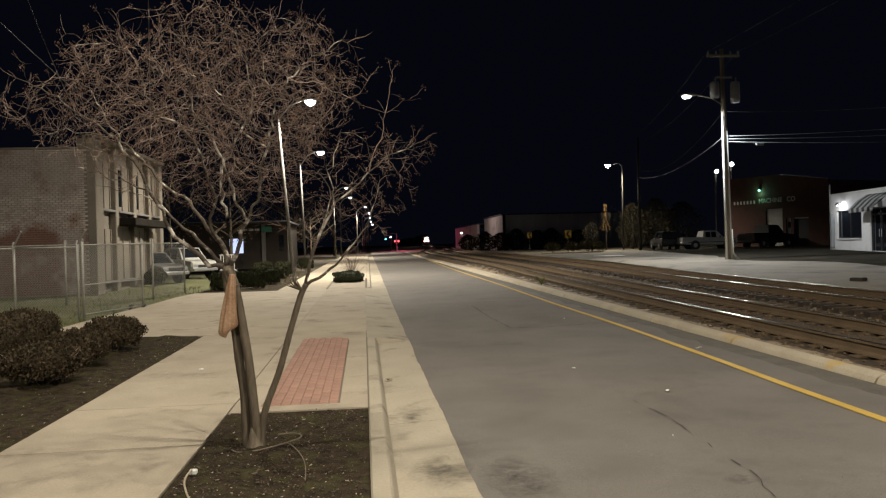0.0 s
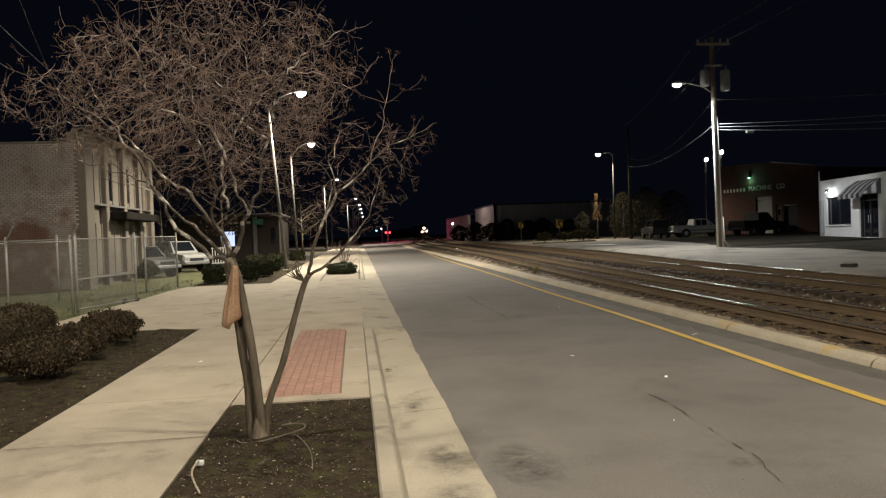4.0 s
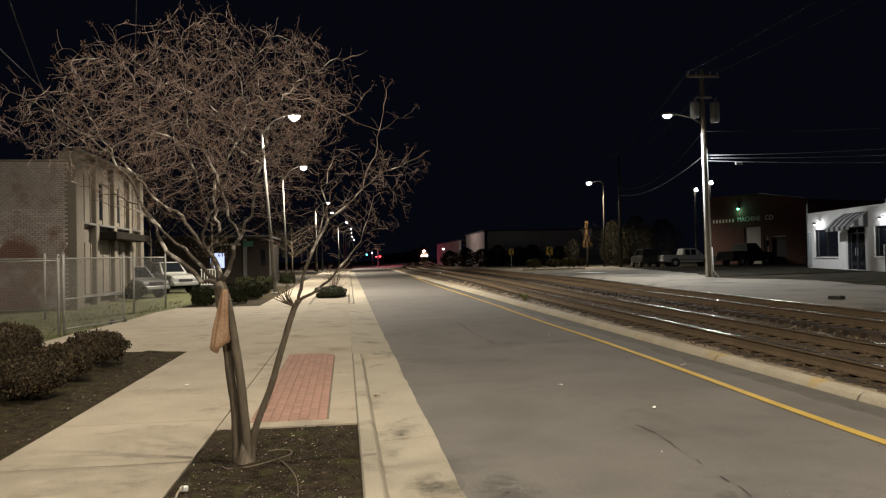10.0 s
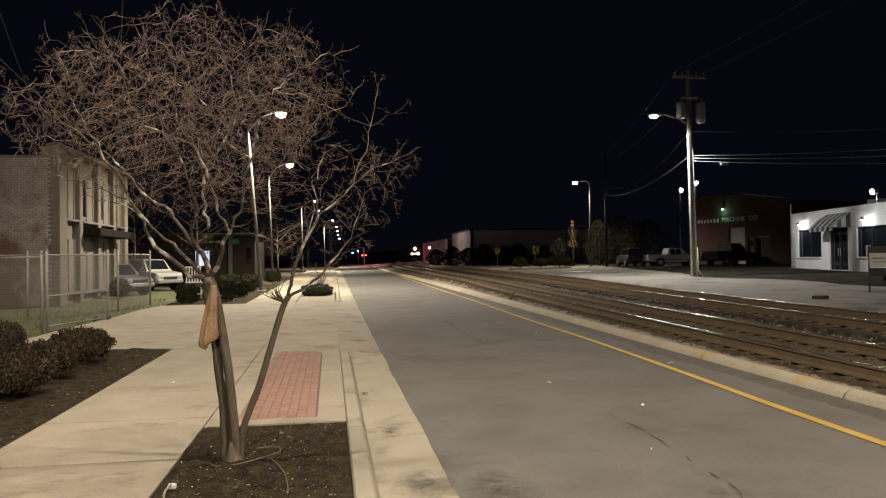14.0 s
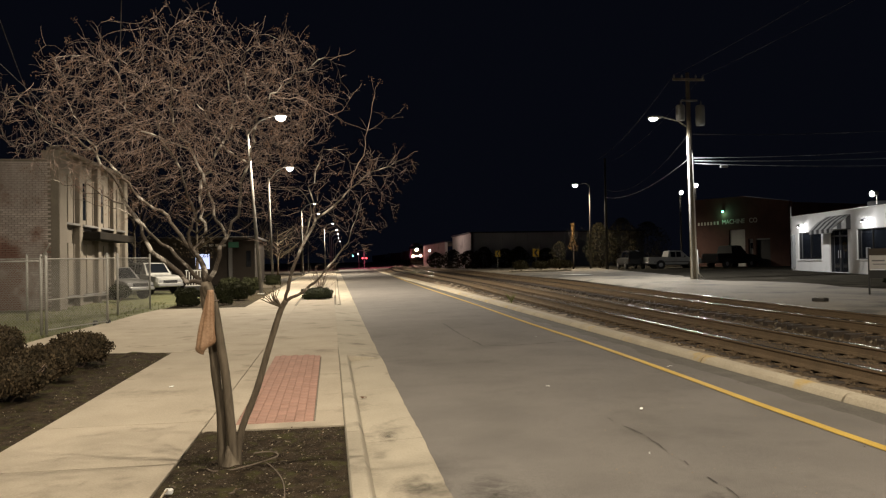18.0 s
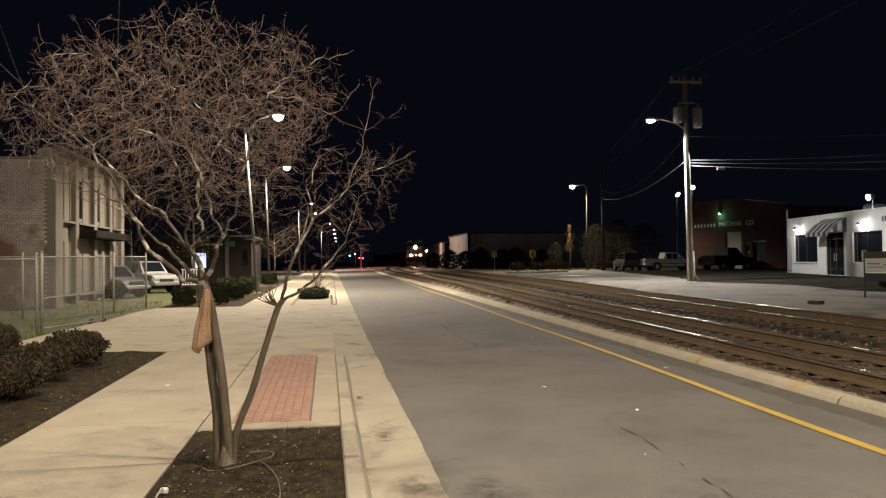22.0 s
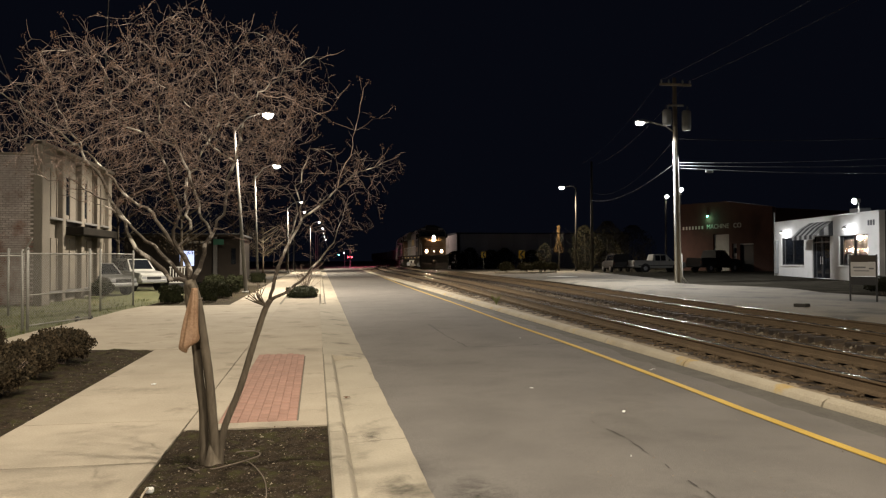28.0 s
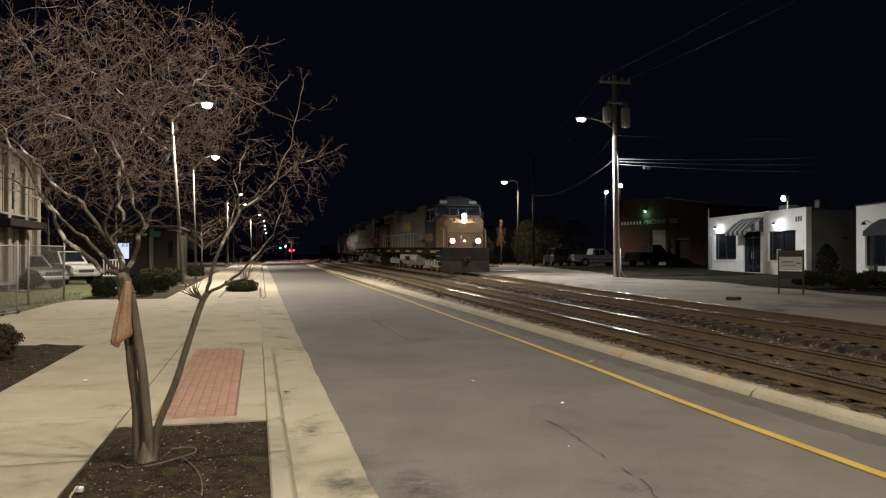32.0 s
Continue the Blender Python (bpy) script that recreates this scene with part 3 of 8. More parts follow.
def kerb_rings(y0, y1, full):
    out = []
    for y in (y0, y1):
        k = gutter_x(y) - 0.77
        out.append([(k + px, y, street_z(y) + pz * (1 if full or pz < -0.15 else 1)) for px, pz in kerb_profile])
    return out


y = -20.0
while y < 110:
    ln = 3.05
    a, b = y + 0.006, y + ln - 0.006
    mid = (a + b) / 2
    pan = Shape()
    k0, k1 = gutter_x(a) - 0.77, gutter_x(b) - 0.77
    dropped = DROP0 - 1 < mid < DROP1 + 1
    x_in = -0.0 if dropped else 0.19
    pan.loft([[(0.001 if dropped else k + x_in, yy, street_z(yy) - (0.004 if dropped else 0.125)), (k + 0.77, yy, street_z(yy) - 0.094), (k + 0.77, yy, street_z(yy) - 0.25), (0.001 if dropped else k + x_in, yy, street_z(yy) - 0.25)] for k, yy in ((k0, a), (k1, b))])
    part("gutter_slab", pan, "gutter", gut)
    if not dropped:
        part("kerb_stone", Shape().loft(kerb_rings(a, b, True)), "gutter", gut, smooth=False)
    y += ln

# the kerb on the track side, in long cast lengths
kb = tagged(new("kerb"), "weathered concrete kerb with faded yellow paint beside the tracks", "kerb", "", "structure")
y = -22.46
while y < 130:
    ln = 3.37 if y < 60 else 6.74
    rings = []
    for yy in [y + 0.018, y + ln / 2, y + ln - 0.018]:
        k, z, kw = kerb_x(yy), street_z(yy), kerb_width(yy)
        rings.append([(k + px, yy, z + pz) for px, pz in [(0.0, -0.25), (0.008, -0.08), (0.025, -0.02), (0.05, 0.022), (0.085, 0.046), (0.13, 0.057), (kw - 0.07, 0.058), (kw - 0.02, 0.042), (kw, 0.01), (kw + 0.02, -0.25)]])
    part("kerb_stone", Shape().loft(rings), "kerb", kb)
    y += ln

# dust and grit gathered along the kerb
gr = Shape()
gy = steps(3, 60, 0.25)
for y in gy:
    w_ = 0.34 + 0.16 * noise.noise(Vector((3.1, y * 0.9, 0.4))) + 0.10 * noise.noise(Vector((1.1, y * 3.7, 0.9)))
    for d, h in ((0.04, 0.006), (-w_ * 0.5, 0.005), (-w_, -0.002)):
        x = kerb_x(y) + d
        gr.v.append((x, y, road_z(x, y) + h))
for j in range(len(gy) - 1):
    for i in range(2):
        gr.f.append((j * 3 + i, j * 3 + i + 1, j * 3 + i + 4, j * 3 + i + 3))
solid("kerb_grit", gr, "road_stain", "dark grit gathered on the asphalt along the kerb", "dirt")

# ---- pavement ----
walkway = tagged(new("pavement"), "pale concrete pavement slabs beside the street", "pavement", "", "structure")


def slab(poly, mat="concrete", top=0.0, thick=0.12, gap=0.007, name="slab", parent=walkway):
    cx, cy = sum(p[0] for p in poly) / len(poly), sum(p[1] for p in poly) / len(poly)
    shr = [(x + (gap if x < cx else -gap), y + (gap if y < cy else -gap)) for x, y in poly]
    return part(name, Shape().prism(shr, lambda x, y: street_z(y) + top - thick, lambda x, y: street_z(y) + top), mat, parent)


def rect(x0, y0, x1, y1):
    return [(x0, y0), (x1, y0), (x1, y1), (x0, y1)]


joints = [-12.15, -10.45, -8.75, -7.05, -5.35, -3.65, -1.95, -0.25, 1.45, 3.15, 4.85, 6.55, 8.26, 9.96, 11.66, 13.3, 14.7]
for a, b in zip(joints, joints[1:]):
    slab(rect(-3.1, a, -1.42, b))
# the strip round the pavers
part("slab", Shape().prism([(-1.413, 7.767), (-0.007, 7.767), (-0.007, 14.693), (-1.413, 14.693), (-1.413, 8.02), (-1.12, 8.02), (-1.12, 13.66), (-0.60, 13.66), (-0.45, 13.62), (-0.36, 13.50), (-0.302, 13.30), (-0.302, 8.02), (-1.413, 8.016)], lambda x, y: street_z(y) - 0.12, lambda x, y: street_z(y)), "concrete", walkway)
# the wide drive
for a, b in ((14.7, 18.6), (18.6, 23.2), (23.2, 27.4)):
    slab(rect(-1.42, a, 0.003, b), gap=0.0025)
slab([(-6.7, 15.0), (-1.42, 14.7), (-1.42, 19.6), (-6.7, 19.2)], gap=0.004)
slab([(-6.7, 19.2), (-1.42, 19.6), (-1.42, 24.4), (-6.5, 23.6)], gap=0.004)
slab([(-6.5, 23.6), (-1.42, 24.4), (-1.42, 28.6), (-6.3, 28.6), (-6.5, 26.5)], gap=0.004)
slab(rect(-1.42, 27.4, 0.0, 32.6))
for a, b in zip([28.6, 31.0, 33.4, 36.6, 40, 43.4, 46.8, 50.2, 53.6, 57, 62, 67, 72, 78, 84, 92, 100, 110], [31.0, 33.4, 36.6, 40, 43.4, 46.8, 50.2, 53.6, 57, 62, 67, 72, 78, 84, 92, 100, 110, 125]):
    slab(rect(-3.3, a, -1.5, b))
    if a > 36:
        slab(rect(-1.5, a, 0.0 + 0.0045 * max(0, a - 18), b))
slab(rect(-0.2, 32.6, 0.0, 36.6))

# base under the slabs keeps joints dark
solid("pavement_bed", strip(lambda y: -3.09, lambda y: -1.44, steps(-20, 7.8, 5), lambda x, y: street_z(y) - 0.012, 0.06), "seam", "dark sand bed under the slabs", "ground")
solid("pavement_bed", strip(lambda y: -3.09, lambda y: 0.04, steps(7.8, 125, 5), lambda x, y: street_z(y) - 0.012, 0.06), "seam", "dark sand bed under the slabs", "ground")
solid("drive_bed", Shape().prism([(-6.6, 15.1), (-1.5, 15.0), (-1.5, 28.5), (-6.2, 28.5), (-6.4, 23.6)], lambda x, y: street_z(y) - 0.13, lambda x, y: street_z(y) - 0.012), "seam", "dark sand bed under the drive", "ground")

# red pavers laid in running bond, with a rounded far corner
pave = tagged(new("brick_strip"), "strip of red clay pavers set into the concrete", "brick paving", "", "structure")
PB = 0.1
paver_mesh = Shape().box((0, 0, -0.03), (PB - 0.0045, 0.2 - 0.005, 0.06), 0.005).mesh("paver", "paver")
half_mesh = Shape().box((0, 0, -0.03), (PB - 0.0045, 0.1 - 0.005, 0.06), 0.005).mesh("half_paver", "paver")
for i in range(8):
    x = -1.12 + PB * (i + 0.5)
    y, first = 8.03, i % 2 == 1
    end = 13.64 - (0.0 if i < 6 else 0.05 if i == 6 else 0.25)
    while y < end - 0.05:
        ln = 0.1 if first else 0.2
        first = False
        piece("brick", half_mesh if ln < 0.15 else paver_mesh, pave, x, y + ln / 2, street_z(y) + 0.001 + 0.003 * rng.random())
        y += ln
part("edge_joint", Shape().box((-0.311, 10.67, street_z(10.67) - 0.03), (0.016, 5.26, 0.04)), "seam", pave, "thin dark joint along the pavers")
part("paver_bed", Shape().prism(rect(-1.12, 8.02, -0.32, 13.66), lambda x, y: street_z(y) - 0.1, lambda x, y: street_z(y) - 0.005), "paver_sand", pave)

# ---- planting beds ----


def lumpy(poly, zf, step, amp, seed):
    """A bumpy sheet of soil inside a rectangle (x0, y0, x1, y1)."""
    x0, y0, x1, y1 = poly
    nx, ny = max(2, int((x1 - x0) / step)), max(2, int((y1 - y0) / step))
    s = Shape()
    for j in range(ny + 1):
        for i in range(nx + 1):
            x, y = x0 + (x1 - x0) * i / nx, y0 + (y1 - y0) * j / ny
            e = 0.0 if i in (0, nx) or j in (0, ny) else 1.0
            s.v.append((x, y, zf(x, y) + e * amp * noise.noise(Vector((x * 2.3, y * 2.3, seed))) + e * amp * 0.55 * noise.noise(Vector((x * 8, y * 8, seed))) + e * amp * 0.4 * noise.noise(Vector((x * 21, y * 21, seed)))))
    for j in range(ny):
        for i in range(nx):
            a = j * (nx + 1) + i
            s.f.append((a, a + 1, a + nx + 2, a + nx + 1))
    return s


solid("tree_bed", lumpy((-1.415, -6, -0.005, 7.75), lambda x, y: street_z(y) - 0.012, 0.05, 0.035, 2.0), "mulch", "dark mulched soil bed around the young tree", "planting bed", smooth=True)
solid("shrub_bed", lumpy((-9.5, -4, -3.11, 14.85), lambda x, y: street_z(y) - 0.012 + 0.02 * (-3.1 - x), 0.10, 0.05, 5.0), "mulch", "dark soil bed with low shrubs beside the pavement", "planting bed", smooth=True)
chips, pale = Shape(), Shape()
rng = random.Random(11)
for i in range(6000):
    if i < 3600:
        x, y = rng.uniform(-1.38, -0.03), rng.uniform(3.2, 7.7)
    else:
        x, y = -3.15 - 2.4 * rng.random() ** 1.6, rng.uniform(5.5, 14.6)
    r = rng.uniform(0.002, 0.007) * (1.8 if rng.random() < 0.04 else 1)
    t = Euler((rng.uniform(-0.5, 0.5), rng.uniform(-0.5, 0.5), rng.uniform(0, 3))).to_matrix()
    (chips if i % 14 else pale).box((x, y, street_z(y) - 0.012 + 0.03 * noise.noise(Vector((x * 2.3, y * 2.3, 2.0))) + 0.008 + (0.02 * (-3.1 - x) + 0.015 if x < -3 else 0)), (r * (1.9 if i % 6 else 4), r * 1.3, r * 0.8), 0, t)
solid("pale_pebbles", pale, "pale_chip", "scattered pale wood chips and pebbles on the soil", "mulch", "stuff")
solid("bark_chips", chips, "chip", "scattered dark bark chips on the soil", "mulch", "stuff")

lf_, lp_ = Shape(), Shape()
for i in range(420):
    if i < 120:
        x, y = rng.uniform(-1.38, -0.03), rng.uniform(4.0, 7.7)
    else:
        x, y = -3.15 - 2.6 * rng.random() ** 1.4, rng.uniform(6.5, 14.7)
    r = rng.uniform(0.006, 0.018)
    z = street_z(y) + 0.012 + (0.02 * (-3.1 - x) + 0.015 if x < -3 else 0.006)
    t = Euler((rng.uniform(-0.35, 0.35), rng.uniform(-0.35, 0.35), rng.uniform(0, 6))).to_matrix()
    c_ = Vector((x, y, z))
    (lf_ if i % 4 else lp_).add([c_ + t @ Vector((-r, 0, 0)), c_ + t @ Vector((0, -r * 0.5, r * 0.3)), c_ + t @ Vector((r, 0, 0.002)), c_ + t @ Vector((0, r * 0.5, r * 0.25))], [(0, 1, 2), (0, 2, 3)])
solid("leaf_litter", lf_, "dead_leaf", "scattered dry brown leaves on the dark soil", "leaves", "stuff")
solid("leaf_litter", lp_, "pale_chip", "scattered pale dry leaves on the dark soil", "leaves", "stuff")

# grass behind the fence
solid("grass", lumpy((-30, 14.9, -4.36, 50), lambda x, y: street_z(y) - 0.10 + 0.0 * x, 0.8, 0.05, 8.0), "grass", "short patchy lawn around the brick building", "grass", smooth=True)
gb = Shape()
rng = random.Random(33)
for i in range(9000):
    x, y = rng.uniform(-14, -4.5), 15.2 + 20 * rng.random() ** 1.4
    if x > -6.8 and 15 < y < 28.8:
        continue
    if noise.noise(Vector((x * 0.9, y * 0.9, 4.0))) < -0.12:
        continue
    z = street_z(y) - 0.11 + 0.05 * noise.noise(Vector((x * 2.3, y * 2.3, 8.0)))
    h, a_ = rng.uniform(0.05, 0.14), rng.uniform(0, 6.28)
    dx, dy = 0.012 * math.cos(a_), 0.012 * math.sin(a_)
    gb.add([(x - dx, y - dy, z), (x + dx, y + dy, z), (x + rng.uniform(-0.04, 0.04), y + rng.uniform(-0.04, 0.04), z + h)], [(0, 1, 2)])
solid("grass_blades", gb, "blade", "patchy yellow-green lawn blades by the fence", "grass", "stuff")

# ---- railway ----
BY = [y for y in steps(-30, 60, 2) + steps(66, 160, 6) + steps(170, 600, 15)]


# height of the ballast against the rail head, across a track
NEAR_BED = [(-2.0, -0.40), (-1.75, -0.31), (-1.5, -0.255), (-1.3, -0.225), (-1.0, -0.215), (-0.82, -0.225), (-0.66, -0.225), (-0.3, -0.195), (0.0, -0.205), (0.3, -0.195), (0.66, -0.225), (0.82, -0.235), (1.0, -0.24), (1.3, -0.28), (1.55, -0.33), (2.05, -0.37)]
FAR_BED = [(-2.0, -0.385), (-1.75, -0.37), (-1.5, -0.345), (-1.3, -0.305), (-1.0, -0.235), (-0.82, -0.225), (-0.66, -0.225), (-0.3, -0.20), (0.0, -0.21), (0.3, -0.20), (0.66, -0.225), (0.82, -0.225), (1.0, -0.215), (1.35, -0.24), (1.75, -0.27), (2.05, -0.34)]
TIE_STEP = 0.5


def ballast_bed(cx, prof, seed):
    """Ballast heaped between the sleepers, sunken where they lie."""
    s = Shape()
    ys = steps(-20, 2, 0.5) + steps(2.125, 38, 0.125) + steps(38.5, 60, 0.5) + steps(63, 120, 3) + steps(130, 600, 15)
    for y in ys:
        q = 0.026 if y < 60 else 0
        heap = -0.022 * math.cos(2 * math.pi * y / TIE_STEP) if 2 < y < 38 else 0
        for p, z in prof:
            k = min(1.0, max(0.25, (abs(p) - 0.8) / 0.4)) if abs(p) < 1.7 else 0.0
            s.v.append((cx(y) + p, y, rail_z(y) + z + heap * k + q * noise.noise(Vector((p * 3, y * 3, seed))) + q * 0.8 * noise.noise(Vector((p * 9, y * 9, seed)))))
    n = len(prof)
    for j in range(len(ys) - 1):
        for i in range(n - 1):
            s.f.append((j * n + i, j * n + i + 1, (j + 1) * n + i + 1, (j + 1) * n + i))
    return s


RAIL = [(-0.076, -0.186), (0.076, -0.186), (0.076, -0.172), (0.020, -0.150), (0.010, -0.135), (0.010, -0.055), (0.020, -0.044), (0.036, -0.036), (0.037, -0.004), (-0.037, -0.004), (-0.036, -0.036), (-0.020, -0.044), (-0.010, -0.055), (-0.010, -0.135), (-0.020, -0.150), (-0.076, -0.172)]
tie_mesh = Shape().box((0, 0, -0.09), (2.6, 0.23, 0.18), 0.014).mesh("sleeper", "tie")


def track(name, cx, prof, label, seed):
    th = tagged(new(name), label, "railway track", "", "structure")
    part("ballast", ballast_bed(cx, prof, seed), "ballast", th, "brown dusty ballast", smooth=True)
    for off in (-0.7525, 0.7525):
        side, top = [], []
        for y in BY:
            x, z = cx(y) + off, rail_z(y)
            side.append([(x + a, y, z + b) for a, b in RAIL])
            top.append([(x - 0.034, y, z - 0.004), (x - 0.028, y, z), (x + 0.028, y, z), (x + 0.034, y, z - 0.004)])
        r = part("rail", Shape().loft(side), "rail_side", th, "rusty steel rail")
        part("rail_head", Shape().loft(top), "rail_top", r, "polished running surface")
    y, k = -6.0, 0
    rng = random.Random(seed)
    far, plates = Shape(), Shape()
    while y < 150:
        x = cx(y)
        slant = -math.atan((cx(y + 1) - cx(y - 1)) / 2)
        ang = math.degrees(slant) + rng.uniform(-1.2, 1.2)
        if k < 150:
            piece("sleeper", tie_mesh, th, x + rng.uniform(-0.07, 0.07), y, rail_z(y) - 0.201 - rng.random() * 0.012, ang)
            if 3 < y < 40:
                for off in (-0.7525, 0.7525):
                    for d in (-0.14, 0.14):
                        plates.box((x + off + d, y, rail_z(y) - 0.196), (0.13, 0.19, 0.022), 0)
                        plates.box((x + off + d * 0.72, y + 0.05, rail_z(y) - 0.178), (0.035, 0.03, 0.03), 0)
        else:
            far.box((x, y, rail_z(y) - 0.29), (2.6, 0.23, 0.18))
        y += TIE_STEP
        k += 1
    part("far_sleepers", far, "tie", th, kind="stuff")
    part("tie_plates", plates, "rail_side", th, "rusty tie plates and spikes", kind="stuff")
    return th


track("railway_track", near_x, NEAR_BED, "single railway track on brown ballast beside the kerb", 3)
track("railway_track", far_x, FAR_BED, "second railway track carrying the freight train", 7)
# stones lying loose
rng = random.Random(21)


def loose_stones(shape, cx, prof, n, lo, hi, big, reach=45):
    for i in range(n):
        y = 3 + reach * rng.random() ** 1.5
        p = rng.uniform(lo, hi)
        if abs(abs(p) - 0.7525) < 0.09:
            continue
        r = rng.uniform(0.010, big)
        t = Euler((rng.uniform(0, 3), rng.uniform(0, 3), rng.uniform(0, 3))).to_matrix()
        heap = -0.022 * math.cos(2 * math.pi * y / TIE_STEP) if abs(p) > 0.9 else 0
        shape.box((cx(y) + p, y, rail_z(y) + lerp_table(prof, p) + heap + r * 0.35), (r * 2, r * 1.6, r * 1.3), 0, t)


st, ps = Shape(), Shape()
loose_stones(st, near_x, NEAR_BED, 6000, -1.9, 2.0, 0.021)
loose_stones(st, far_x, FAR_BED, 4000, -2.0, 2.0, 0.021)
loose_stones(ps, far_x, FAR_BED, 1800, -1.95, -1.1, 0.026)
loose_stones(ps, near_x, NEAR_BED, 1100, 1.25, 2.0, 0.024)
loose_stones(ps, near_x, NEAR_BED, 800, -2.0, -1.5, 0.022, 25)
solid("ballast_stones", st, "stone", "loose brown stones on the ballast", "ballast", "stuff")
solid("ballast_stones", ps, "pale_stone", "loose pale grey stones between the tracks", "ballast", "stuff")
# dry weeds and gravel verge between kerb and track
vg = Shape()
ys = steps(-20, 2, 0.4) + steps(2.12, 30, 0.12) + steps(30.4, 60, 0.4) + steps(62, 130, 3)
for y in ys:
    for i in range(6):
        k_ = kerb_x(y) + kerb_width(y) - 0.02
        x = k_ + i * (near_x(y) - 1.16 - k_) / 5
        z0, z1 = street_z(y) + 0.025, rail_z(y) - 0.212
        vg.v.append((x, y, z0 + (z1 - z0) * i / 5 + (0.012 + 0.005 * i) * noise.noise(Vector((x * 4, y * 4, 3))) + 0.014 * noise.noise(Vector((x * 11, y * 11, 3)))))
for j in range(len(ys) - 1):
    for i in range(5):
        vg.f.append((j * 6 + i, j * 6 + i + 1, (j + 1) * 6 + i + 1, (j + 1) * 6 + i))
solid("verge", vg, "grit", "dusty gravel verge between kerb and track", "verge", smooth=True)

# ---- the lot across the tracks ----
lt = Shape()
ly = steps(-20, 60, 4) + steps(66, 140, 8)
lx = [0.0, 0.4, 1.5, 3, 5, 8, 12, 18, 26, 40, 60]
for y in ly:
    e = far_x(y) + 2.05
    for d in lx:
        lt.v.append((e + d, y, lot_z(e + d, y) - (0.10 if d == 0 else 0)))
for j in range(len(ly) - 1):
    for i in range(len(lx) - 1):
        a, k = j * len(lx) + i, len(lx)
        lt.f.append((a, a + 1, a + k + 1, a + k))
solid("parking_lot", lt, "lot", "worn pale concrete lot across the tracks", "parking lot", smooth=True)
# darker tarmac apron before the shops
ap = Shape()
EDGE = [(14, 20.4), (18, 20.5), (26, 20.6), (32.5, 21.0), (36, 19.6), (42, 20.6), (60, 24.4), (80, 29.0)]
AX = [0, 0.4, 1, 2, 4, 7, 11, 16, 24]
ay = steps(14, 80, 0.8)
for y in ay:
    e = lerp_table(EDGE, y) + 0.5 * noise.noise(Vector((0.3, y * 0.45, 2))) + 0.2 * noise.noise(Vector((0.3, y * 1.9, 2)))
    for d in AX:
        ap.v.append((e + d, y, lot_z(e + d, y) + (0.012 if d else 0.002)))
for j in range(len(ay) - 1):
    for i in range(len(AX) - 1):
        k = j * len(AX) + i
        ap.f.append((k, k + 1, k + 1 + len(AX), k + len(AX)))
solid("lot_apron", ap, "tarmac", "dark tarmac apron in front of the shops", "parking lot")
dr = thing("drain_grate", "dark iron drain box in the pale lot", "drain", 14.9, 21.3, lot_z(14.9, 21.3) + 0.001, -60)
part("frame", Shape().box((0, 0, 0.05), (0.38, 0.34, 0.10), 0.015), "drain", dr)
for i in range(5):
    part("bar", Shape().box((-0.13 + i * 0.065, 0, 0.108), (0.03, 0.28, 0.02), 0.004), "galv", dr)
# lamplit concrete pad: its brightness is put into the pale colour
pp = thing("steel_plate", "concrete pad on the lot, lamplight put into its pale colour", "plate", 17.0, 50.8, lot_z(17.0, 50.8) + 0.03, -72)
part("plate", Shape().box((0, 0, 0.012), (2.0, 1.2, 0.024), 0.006), "pad_pale", pp)


# ---- street lamps and poles ----
def street_lamp(x, y, z, hx, hy, hz, tx, ty, tz, label, watts, pole_mat="alu", colour=LAMP_WHITE, lit=True, r=0.10, lens="lens_white", cone=154, soft=0.4, size=0.2, bowl=1.0):
    """A pole from its foot (x, y, z) to its top, a bracket arm and a cobra head at (hx, hy, hz)."""
    th = thing("street_lamp", label, "street lamp", x, y, z, 0, "lamps along the street")
    o = Vector((x, y, z))
    foot, top, head = Vector((0, 0, 0)), Vector((tx, ty, tz)) - o, Vector((hx, hy, hz)) - o
    part("pole", Shape().tube([foot, foot.lerp(top, 0.5), top], [r, r * 0.8, r * 0.6], 12), pole_mat, th, smooth=True)
    part("base_plate", Shape().box((0, 0, 0.03), (0.4, 0.4, 0.06), 0.01), "galv", th)
    d = (head - top)
    d.z = 0
    u = d.normalized()
    end = head - u * 0.45 + Vector((0, 0, 0.06))
    mid = top.lerp(end, 0.5) + Vector((0, 0, 0.12))
    part("arm", Shape().tube([top - Vector((0, 0, 0.25)), top + u * 0.25 + Vector((0, 0, 0.05)), mid, end], 0.035, 8), "galv", th, smooth=True)
    ang = math.atan2(u.y, u.x)
    turn = Euler((0, 0, ang)).to_matrix()
    hd = Shape()
    rings = []
    for s, wd, hg in ((-0.45, 0.05, 0.05), (-0.30, 0.11, 0.09), (0.0, 0.17, 0.12), (0.22, 0.15, 0.10), (0.32, 0.08, 0.05)):
        rings.append([head + turn @ Vector((s, wd * math.cos(k * math.pi / 5), 0.04 + hg * math.sin(k * math.pi / 5) * (1 if k < 6 else 0.15))) for k in range(10)])
    hp = part("head", hd.loft(rings), "tank_grey", th, smooth=True)
    lensr = []
    for s, wd in ((-0.28, 0.03), (-0.22, 0.15), (-0.02, 0.24), (0.18, 0.15), (0.25, 0.03)):
        lensr.append([head + turn @ Vector((s * bowl, bowl * wd * math.cos(k * math.pi / 5), 0.02 - 1.1 * bowl * wd * abs(math.sin(k * math.pi / 5)) * (1 if k >= 5 else 0.0))) for k in range(10)])
    part("lens", Shape().loft(lensr), lens if lit else "glass", hp, "glowing bowl lens", smooth=True)
    if watts:
        lamp_light("street_lamp_light", hx, hy, hz - 0.28 - size, watts, colour, size, cone, soft=soft)
    return th


